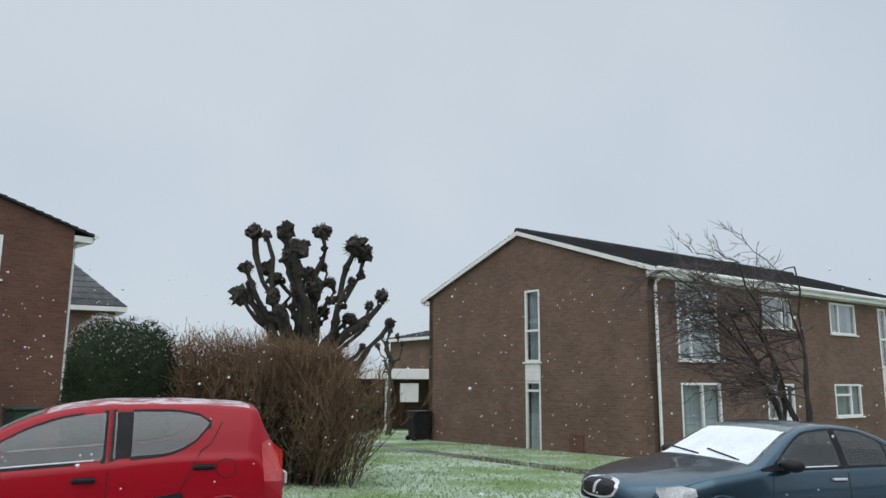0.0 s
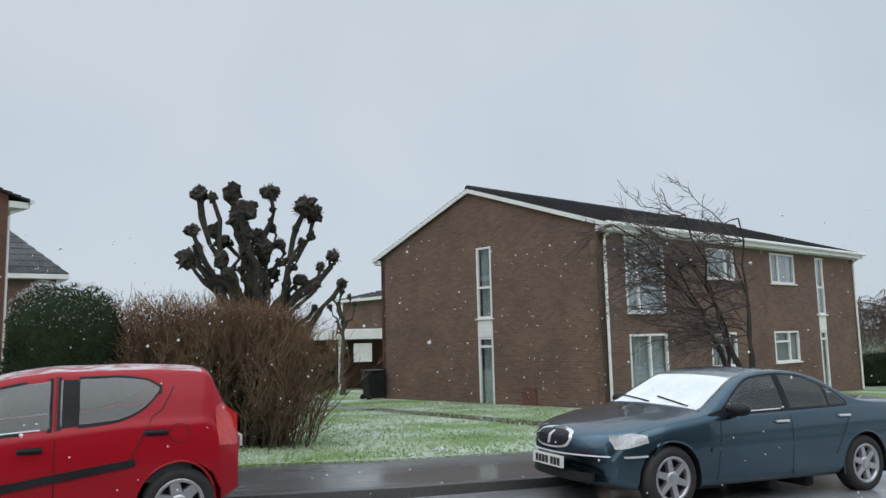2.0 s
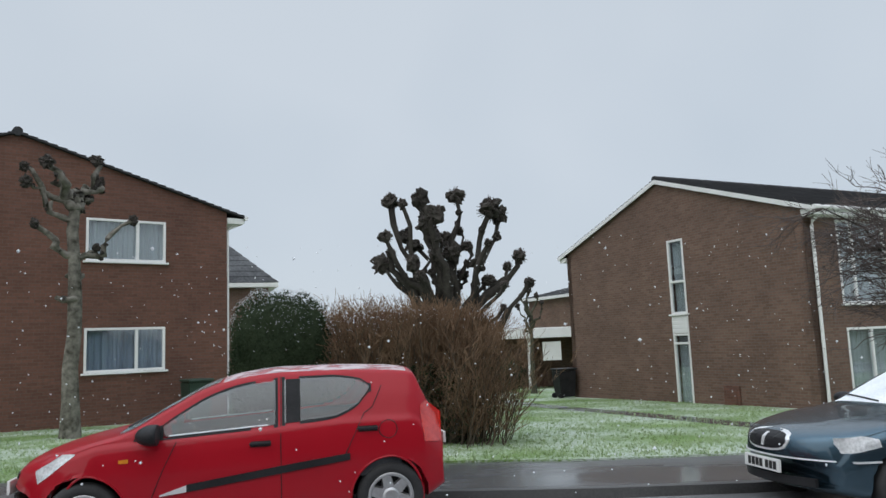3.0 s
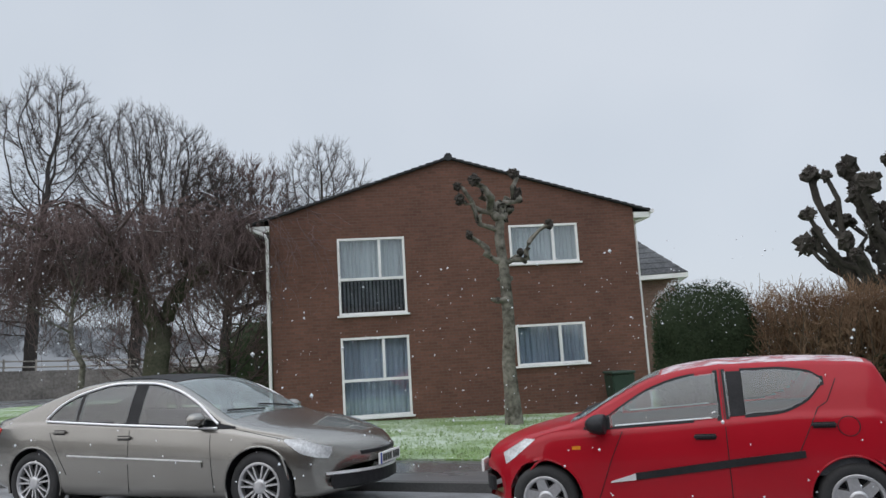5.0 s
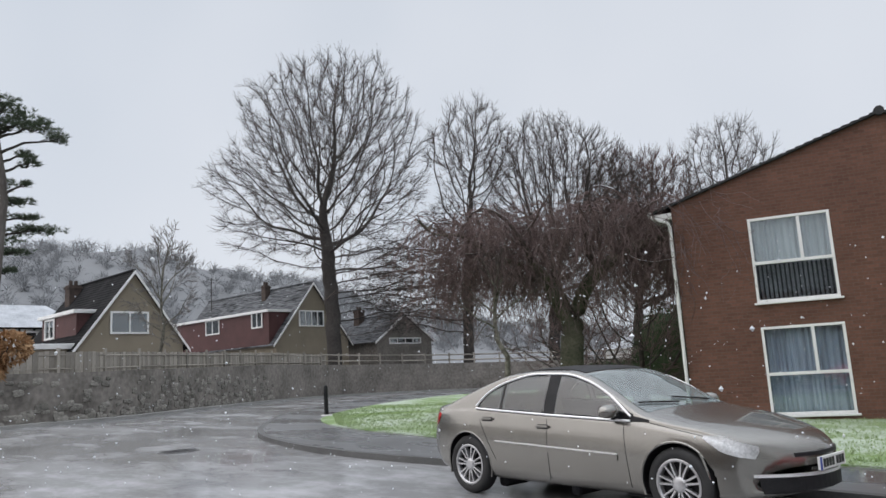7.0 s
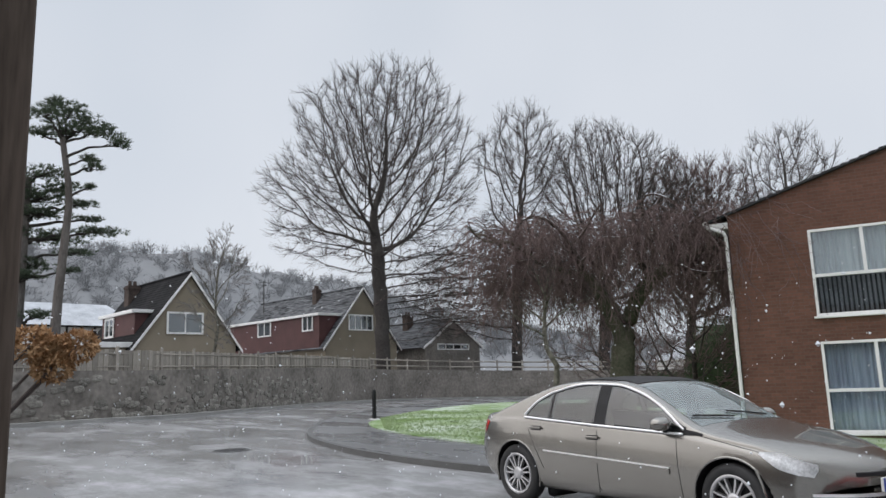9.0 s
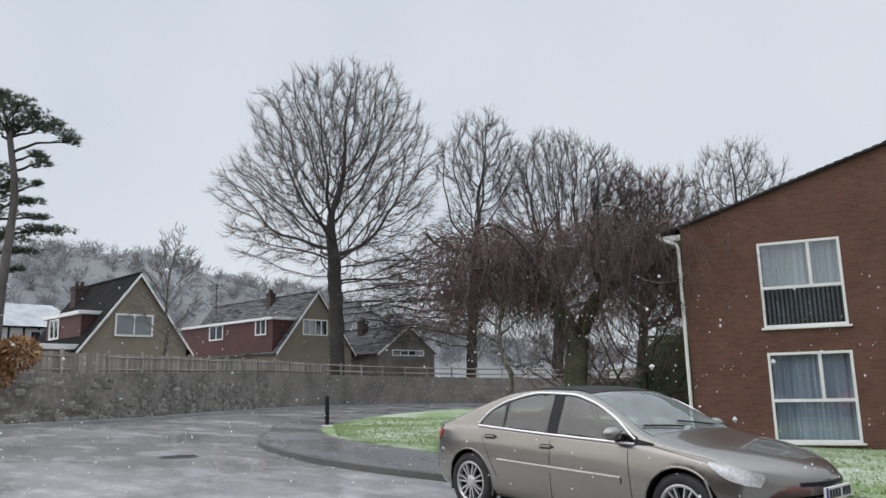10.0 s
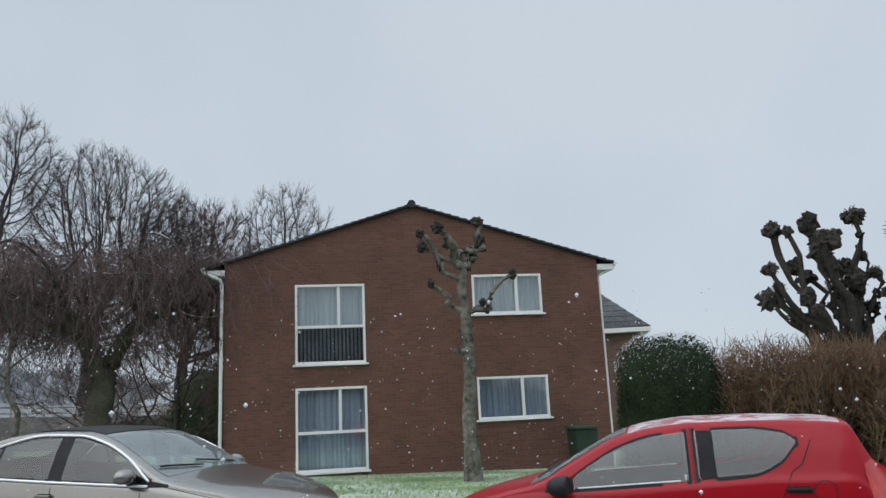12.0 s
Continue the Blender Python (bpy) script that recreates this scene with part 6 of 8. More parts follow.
def weeping_tree(x, y, z, stem, lobes, trunk_r, count, seed, label, hang=1500, low=1.3, step=0.28, kill=0.42):
    """A crown of crooked level limbs with long twigs that hang from them like a curtain."""
    rng = random.Random(seed)
    t = thing("tree", Matrix.Translation((x, y, z)) @ Matrix.Rotation(math.atan2(-x, y), 4, "Z"), label, "tree", "bare trees")
    k = max(5, int(stem[-1][2] / step))
    zs = np.linspace(0, stem[-1][2], k + 1)
    line = [(float(np.interp(h, [p[2] for p in stem], [p[0] for p in stem])), float(np.interp(h, [p[2] for p in stem], [p[1] for p in stem])), h) for h in zs]
    pos, par = grow(seed, line, fill(seed, lobes, count, 0.6), step, kill, 3.5, jitter=0.5, lift=0.06)
    pos, rad, lines = limbs_of(pos, par, trunk_r, 0.019, len(line))
    twigs = []
    n = len(pos)
    for j in range(hang):
        i = rng.randrange(len(line), n)
        p = Vector(pos[i])
        a = rng.uniform(0, math.tau)
        way = Vector((math.cos(a), math.sin(a), rng.uniform(-0.4, 0.35)))
        L = max(0.3, p.z - low) * (0.15 + 0.75 * rng.random() ** 1.6)
        q, rr, dd = branch(rng, twigs, p, way, L, 0.011, 0.005, 2, 8, 0.30, -0.30)
        for s in range(4):
            i2 = rng.randint(2, len(q) - 1)
            wy = off_way(rng, (q[i2] - q[i2 - 1]).normalized(), radians(38))
            branch(rng, twigs, q[i2], wy, L * rng.uniform(0.2, 0.5), 0.007, 0.004, 3, 4, 0.32, -0.18)
    limbs_mesh("trunk", [l for l in lines if l[2] == 0], BARK_MOSS, t, (12, 7, 5, 4))
    tagged(limbs_mesh("branch_frame", [l for l in lines if l[2] > 0], BARK_SNOWY, t, (6, 6, 5, 4)), kind="stuff")
    tagged(limbs_mesh("crown", twigs, TWIG_WEEP, t, (3, 3, 3, 3)), kind="stuff")
    return t


def knob(vs_fs, rng, p, r):
    """A lumpy pollard head with stub shoots."""
    bm = bmesh.new()
    bmesh.ops.create_icosphere(bm, subdivisions=3, radius=r)
    sx, sy, sz = rng.uniform(0.7, 1.15), rng.uniform(0.7, 1.15), rng.uniform(0.75, 1.2)
    for v in bm.verts:
        o = Vector((p.x * 9, p.y * 9, p.z * 9))
        n = 0.75 * noise.noise(v.co * (1.7 / r) + o) + 0.5 * noise.noise(v.co * (4.2 / r) + o)
        v.co *= 0.9 + 0.8 * n + rng.uniform(-0.10, 0.12)
        v.co = Vector((v.co.x * sx, v.co.y * sy, v.co.z * sz))
    o = len(vs_fs[0])
    bm.verts.index_update()
    vs_fs[0].extend([p + v.co for v in bm.verts])
    vs_fs[1].extend([tuple(o + v.index for v in f.verts) for f in bm.faces])
    bm.free()


def pollard(x, y, z, trunk_h, trunk_r, tips, seed, label, limb_r=0.13, head_r=0.24, bark=None, depth=1.0, stems=1, squash=1.0):
    """A hard-pruned tree: thick bare limbs that end in knobbly heads. tips: (across, up, size) of the heads."""
    rng = random.Random(seed)
    t = thing("tree", Matrix.Translation((x, y, z)), label, "tree", "pollarded trees")
    wood, shoots = [], []
    k = 7
    mid = Vector((0, 0, trunk_h))
    for s in range(stems):
        o = (s - (stems - 1) / 2) * trunk_r * 2.2
        pts = [Vector((o + rng.gauss(0, 0.03) * (i > 0), rng.gauss(0, 0.03) * (i > 0), trunk_h * i / k)) for i in range(k + 1)]
        wood.append((pts, [trunk_r * (1.25 if i == 0 else 1.0 - (0.22 if stems > 1 else 0.42) * i / k) * rng.uniform(0.94, 1.06) for i in range(k + 1)], 0))
    for tx, tz, size in tips:
        side = Vector((math.cos(VIEW), math.sin(VIEW), 0))
        tz = trunk_h + (tz - trunk_h) * squash - (0.12 if squash < 1 else 0)
        back = Vector((-math.sin(VIEW), math.cos(VIEW), 0))
        end = side * tx + back * rng.uniform(-depth, depth) + Vector((0, 0, tz))
        st = Vector((max(-1, min(1, tx)) * 0.1 * (stems - 1), 0, max(trunk_h * 0.55, min(trunk_h - rng.uniform(0, 0.2), tz - abs(tx) * 0.8))))
        n = 8
        line, rad = [], []
        r = limb_r * rng.uniform(0.8, 1.15) * (0.6 + 0.5 * size)
        for i in range(n + 1):
            u = i / n
            p = st.lerp(end, u)
            p.z = st.z + (end.z - st.z) * (u ** 1.5 if abs(tx) > 0.35 * abs(tz - trunk_h) else u)
            if 0 < i < n:
                p += Vector((rng.gauss(0, 0.05), rng.gauss(0, 0.05), rng.gauss(0, 0.05)))
            if 0 < i < n:
                p += side * 0.10 * math.sin(u * 7 + tx * 5)
            line.append(p)
            rad.append(r * (1 - 0.5 * u) * rng.uniform(0.75, 1.4))
        wood.append((line, rad, 1))
        heads = ([], [])
        knob(heads, rng, end, head_r * size)
        for h in range(3):
            i = rng.randint(2, n - 1)
            w = off_way(rng, (line[i + 1] - line[i]).normalized(), 0.9)
            burr = ([], [])
            knob(burr, rng, line[i] + w * rad[i] * 1.2, head_r * size * rng.uniform(0.3, 0.55))
            me = bpy.data.meshes.new("burr")
            me.from_pydata([tuple(v) for v in burr[0]], [], burr[1])
            me.materials.append(BARK)
            new("burr", me).parent = t
        for s in range(46):
            w = Vector((rng.gauss(0, 1), rng.gauss(0, 1), rng.gauss(0.5, 1))).normalized()
            branch(rng, shoots, end + w * head_r * size * 0.6, w, head_r * size * rng.uniform(0.25, 0.6), 0.016, 0.008, 3, 2, 0.2, 0.05)
        me = bpy.data.meshes.new("pruned_head")
        me.from_pydata([tuple(v) for v in heads[0]], [], heads[1])
        me.materials.append(BARK)
        new("pruned_head", me).parent = t
    limbs_mesh("trunk", wood, bark or BARK_MOSS, t, (12, 9, 6, 4))
    tagged(limbs_mesh("shoot_brush", shoots, TWIG, t, (3, 3, 3, 3)), kind="stuff")
    return t


# heads are set out square to the line of sight from the street
VIEW = radians(-16)
pollard(4.15, 18.0, gz(4, 18) + 0.1, 2.35, 0.30, [(-1.45, 5.8, 1.1), (-1.05, 5.55, 0.6), (-0.7, 5.85, 1.15), (0.22, 5.85, 1.1), (0.28, 4.9, 0.5), (1.1, 5.4, 1.6), (1.3, 5.3, 1.1), (-1.55, 4.75, 0.9), (-1.75, 4.1, 1.2), (-1.45, 4.3, 0.8), (-0.5, 5.0, 1.1), (-0.25, 5.2, 1.1), (-0.9, 4.6, 0.9), (0.1, 4.3, 1.1), (-0.3, 4.2, 1.0), (-0.85, 4.0, 0.9), (1.75, 4.1, 1.0), (1.45, 3.9, 0.7), (1.95, 3.35, 0.7), (0.95, 3.5, 0.8), (1.3, 2.75, 0.5), (1.0, 4.4, 0.6), (-0.6, 5.45, 0.9), (-0.1, 4.7, 0.9), (-0.35, 4.75, 1.0), (-1.15, 4.9, 0.8), (0.45, 4.45, 0.8), (-1.25, 3.7, 0.8), (-0.65, 3.6, 0.7), (0.3, 3.7, 0.8), (1.35, 3.3, 0.6)],
        3, "tall dark pollarded tree with knobbly pruned limbs behind the hedge", limb_r=0.095, head_r=0.205, depth=0.9, stems=2, squash=0.92, bark=BARK)
VIEW = radians(14)
pollard(-3.95, 15.85, gz(-4, 15.8) + 0.1, 4.75, 0.168, [(-0.85, 4.95, 0.75), (-0.5, 5.35, 0.9), (-0.3, 5.2, 0.7), (0.38, 5.6, 0.8), (0.42, 5.15, 0.9), (0.2, 4.8, 0.8), (-0.7, 4.15, 0.6), (0.4, 3.75, 0.55), (1.1, 4.35, 0.75), (-0.05, 4.6, 1.0), (-0.9, 5.25, 0.6), (0.05, 3.2, 0.5), (-0.15, 2.7, 0.45)],
        7, "mottled pale pollarded street tree with stubby knobs", limb_r=0.08, head_r=0.15, bark=BARK_PALE, depth=0.5)
VIEW = radians(-20)
pollard(10.0, 29.5, gz(10, 29) + 0.1, 2.6, 0.11, [(-0.5, 3.6, 0.7), (-0.35, 4.0, 0.7), (0.0, 4.2, 0.8), (0.3, 4.0, 0.7), (0.5, 3.7, 0.6), (-0.15, 3.7, 0.7)], 11, "small pollarded tree on the far lawn", limb_r=0.06, head_r=0.17, depth=0.3)

weeping_tree(-13.14, 15.58, gz(-13.1, 15.5) + 0.1, [(0, 0, 0), (0.05, 0, 1.5), (0.15, 0, 2.4)],
             [(-1.4, 0, 5.25, 2.7, 2.4, 0.75), (1.9, 0, 5.2, 3.3, 2.2, 0.7), (-2.1, 0, 4.1, 1.9, 1.5, 0.6), (3.3, 0, 4.3, 2.1, 1.5, 0.9)], 0.31, 760, 21, "broad weeping tree with hanging red-brown twigs", hang=2300, low=1.8)
grown_tree(-15.2, 21.8, gz(-15, 21.8) + 0.1, [(0, 0, 0), (0, 0, 0.8)], [(0, 0, 3.0, 2.9, 2.2, 2.6), (1.2, 0, 4.4, 2.2, 1.8, 1.7)], 0.13, 1100, 33, "dense dark twiggy shrub tree beside the block", tip_r=0.009, twigs=5, twig_len=0.6, twig=TWIG_RED, kill=0.38, step=0.25, reach=3.0)
grown_tree(-21.0, 25.5, gz(-21, 25.5) + 0.1, [(0, 0, 0), (0, 0, 0.6)], [(0, 0, 2.2, 2.9, 2.2, 1.9)], 0.11, 600, 34, "bare brown shrub at the back of the lawn", tip_r=0.010, twigs=4, twig_len=0.6, twig=TWIG_RED, kill=0.42, step=0.3, reach=3.0)
weeping_tree(33.0, 20.8, gz(33, 20) + 0.1, [(0, 0, 0), (0, 0, 1.8)], [(0, 0, 3.3, 3.4, 3.0, 1.0)], 0.2, 420, 22, "low weeping tree beside the far end of the block", hang=900, low=0.6)
THIN = [(7, 0.5, 42, 4, 0.2, 0.03), (5, 0.55, 40, 3, 0.2, 0.0), (3, 0.6, 40, 2, 0.2, -0.05)]
broad_tree(-13.4, 13.3, gz(-13, 13) + 0.1, 2.0, 4.5, 1.7, 0.085, 31, "thin young tree on the verge", limbs=8, plan=THIN, min_r=0.006, bark=BARK_PALE)
grown_tree(-52.26, 32.78, 0.4, [(0.3, 0, 0), (0.1, 0, 8), (-0.1, 0, 12.5)], [(0.3, 0, 18.9, 8.4, 8.2, 8.7), (1.2, 0, 23.4, 6.4, 6.3, 4.7), (-6.6, 0, 17.2, 3.8, 3.4, 2.4), (-5.0, 0, 13.4, 4.4, 4.3, 2.2), (4.5, 0, 10.5, 4.8, 4.5, 3.4), (7.0, 1.0, 6.8, 3.2, 3.0, 2.2)],
           0.60, 6500, 41, "very tall bare beech tree with a wide domed crown", tip_r=0.018, twigs=5, twig_len=1.05, twig=TWIG_FAR, bark=BARK_FAR, kill=0.75, step=0.55, reach=8.0)
grown_tree(-53.39, 48.59, 0.1, [(0, 0, 0), (0.4, 0, 9), (0.9, 0, 15)], [(1.6, 0, 22.8, 4.4, 4.4, 5.0), (0.5, 0, 16.0, 4.0, 4.0, 4.0), (-5.5, 0, 10.0, 5.0, 4.5, 4.5), (-1.0, 0, 9.0, 3.0, 4.0, 3.5)],
           0.52, 4200, 42, "tall bare tree behind the wall with a windswept top", tip_r=0.021, twigs=5, twig_len=1.15, twig=TWIG_FAR, bark=BARK_FAR, kill=0.75, step=0.55, reach=8.0)
grown_tree(-50.28, 57.24, 0.1, [(0, 0, 0), (0.5, 0, 6), (0.9, 0, 10)], [(1.6, 0, 20.4, 7.4, 6.5, 6.3), (6.0, 0, 17.2, 6.0, 5.5, 5.5), (-3.0, 0, 13.0, 5.0, 5.0, 4.5), (3.0, 0, 11.0, 6.0, 5.0, 4.5)],
           0.58, 7500, 43, "spreading bare tree behind the weeping tree", tip_r=0.022, twigs=5, twig_len=1.2, twig=TWIG_FAR, bark=BARK_FAR, kill=0.78, step=0.6, reach=8.0)
grown_tree(-46.31, 65.45, 0.0, [(0, 0, 0), (0.5, 0, 5), (0.9, 0, 8)], [(1.8, 0, 16.9, 6.8, 6.0, 6.6), (5.5, 0, 11.0, 6.5, 5.5, 6.3)],
           0.5, 5000, 44, "dense brownish bare tree", tip_r=0.026, twigs=8, twig_len=1.4, twig=TWIG_RED, bark=BARK_FAR, kill=0.85, step=0.7, reach=8.0)
grown_tree(-35.87, 64.92, -0.2, [(0.6, 0, 0), (1.0, 0, 4), (1.2, 0, 7)], [(1.9, 0, 18.6, 4.7, 4.5, 4.9), (1.6, 0, 13.5, 3.4, 3.4, 3.0)],
           0.36, 1900, 45, "fan-shaped bare tree rising behind the brick block", tip_r=0.02, twigs=5, twig_len=1.2, twig=TWIG_FAR, bark=BARK_FAR, kill=0.8, step=0.7, reach=9.0)
broad_tree(-43.4, 15.9, 0.4, 3.5, 11.4, 2.4, 0.12, 46, "slender silver birch in front of a house", limbs=12, plan=THIN, min_r=0.012, bark=BARK_PALE, twig=TWIG_SILVER, low=30)


def windblown_tree():
    """Several stems that rise together and sweep to one side at the top."""
    rng = random.Random(51)
    t = thing("tree", Matrix.Translation((10.95, 9.75, gz(10.95, 9.75) + 0.1)), "wind-swept bare small tree with several stems", "tree", "bare trees")
    left = Vector((-0.68, 0.72, 0))
    wood, twigs = [], []
    for s in range(7):
        o = left * (-0.5 + 0.28 * s * 0.6) + Vector((rng.uniform(-0.2, 0.2), rng.uniform(-0.2, 0.2), 0))
        n = 9
        H = rng.uniform(3.2, 4.0)
        sweep = rng.uniform(0.5, 2.0) if s > 1 else rng.uniform(-0.1, 0.4)
        line = [o * 0.35 + o * 0.4 * (i / n) + left * sweep * (i / n) ** 2.2 + Vector((rng.gauss(0, 0.04), rng.gauss(0, 0.04), H * (i / n))) for i in range(n + 1)]
        rad = [0.046 * (1 - 0.72 * i / n) for i in range(n + 1)]
        wood.append((line, rad, 1))
        for k in range(16):
            i = rng.randint(4, n)
            way = (left * rng.uniform(0.7, 1.5) + Vector((rng.gauss(0, 0.35), rng.gauss(0, 0.35), rng.uniform(-0.15, 0.6)))).normalized()
            q, rr, dd = branch(rng, twigs, line[i], way, rng.uniform(0.7, 1.5), 0.014, 0.006, 2, 7, 0.2, 0.0)
            for j in range(7):
                m = rng.randint(1, len(q) - 1)
                w = (off_way(rng, (q[m] - q[m - 1]).normalized(), 0.6) + left * 0.3).normalized()
                q2, r2, d2 = branch(rng, twigs, q[m], w, rng.uniform(0.3, 0.7), 0.006, 0.004, 3, 4, 0.2, 0.03)
                for v in range(2):
                    branch(rng, twigs, q2[2], off_way(rng, d2, 0.6), rng.uniform(0.15, 0.35), 0.005, 0.003, 3, 2, 0.2, 0.03)
    limbs_mesh("trunk", wood, BARK, t, (8, 7, 5, 4))
    tagged(limbs_mesh("crown", twigs, TWIG, t, (4, 4, 4, 3)), kind="stuff")


windblown_tree()


def leaf_cloud(rng, count, place, size, droop=0.0):
    """Many small bent leaves; place() gives a point and its outward way."""
    vs, fs = [], []
    for i in range(count):
        p, n = place(rng)
        a = off_way(rng, n, rng.uniform(0.2, 1.3))
        b = a.cross(Vector((rng.gauss(0, 1), rng.gauss(0, 1), rng.gauss(0, 1))))
        b = b.normalized() if b.length > 1e-3 else Vector((1, 0, 0))
        s = size * rng.uniform(0.6, 1.3)
        o = len(vs)
        vs += [p - b * s * 0.28, p + a * s - Vector((0, 0, droop * s)), p + b * s * 0.28, p - a * s * 0.5]
        fs += [(o, o + 1, o + 2), (o, o + 2, o + 3)]
    return vs, fs


def cloud_part(name, data, mat, parent, label=""):
    me = bpy.data.meshes.new(name)
    me.from_pydata([tuple(v) for v in data[0]], [], data[1])
    me.materials.append(mat)
    ob = new(name, me)
    ob.parent = parent
    return tagged(ob, label)


def evergreen_bush(x, y, rx, ry, h, count, label, seed=61, leaf=0.045, snow=True, boxy=3.5):
    t = thing("hedge", Matrix.Translation((x, y, gz(x, y) + 0.1)), label, "hedge")
    bm = bmesh.new()
    bmesh.ops.create_uvsphere(bm, u_segments=28, v_segments=18, radius=1)

    def shape(d):
        k = (abs(d.x) ** boxy + abs(d.y) ** boxy + abs(d.z) ** boxy) ** (-1 / boxy)
        q = d * k
        n = 1 + 0.10 * noise.noise(d * 2.3 + Vector((seed, 0, 0))) + 0.05 * noise.noise(d * 6.1)
        return Vector((q.x * rx * n, q.y * ry * n, h * 0.5 + q.z * h * 0.5 * n))
    for v in bm.verts:
        v.co = shape(v.co.normalized()) * 0.93 + Vector((0, 0, h * 0.035))
    part("core", bm, LEAF_DARK, t)

    def place(rng):
        d = Vector((rng.gauss(0, 1), rng.gauss(0, 1), rng.gauss(0, 1))).normalized()
        return shape(d) * rng.uniform(0.93, 1.02) + Vector((0, 0, h * 0.02)), d
    cloud_part("leaves", leaf_cloud(random.Random(seed), count, place, leaf), LEAF_DARK, t)
    if snow:
        def place_top(rng):
            d = Vector((rng.gauss(0, 1), rng.gauss(0, 1), abs(rng.gauss(0, 0.6)) + 1.0)).normalized()
            return shape(d) * 1.03 + Vector((0, 0, h * 0.02)), Vector((0, 0, 1))
        cloud_part("snow", leaf_cloud(random.Random(seed + 1), count // 3, place_top, leaf * 0.32), SNOW, t, "specks of wet snow")
    return t


evergreen_bush(0.08, 12.55, 0.78, 0.7, 2.38, 9000, "clipped dark evergreen bush with snow on its crown")
evergreen_bush(7.6, 31.5, 2.6, 0.6, 1.35, 5000, "low dark hedge across the lawn", 63, 0.07, False, 5)
evergreen_bush(34.0, 22.0, 3.0, 0.8, 1.5, 4000, "dark hedge beside the far lawn", 64, 0.08, False, 4)
evergreen_bush(-22.0, 30.0, 3.2, 1.0, 1.6, 4500, "dark shrubs at the back of the lawn", 65, 0.09, False, 3)
evergreen_bush(-16.5, 27.0, 2.4, 1.4, 3.6, 5000, "dark shrubbery beside the brick block", 66, 0.09, False, 3)


HEDGE_STEM = varied("brown_hedge_stem", (0.05, 0.041, 0.03), (0.125, 0.10, 0.074), 2.0, 20, 0.95, 0.0)
HEDGE_TWIG = varied("russet_hedge_twig", (0.12, 0.076, 0.047), (0.26, 0.168, 0.104), 1.5, 20, 0.95, 0.0)


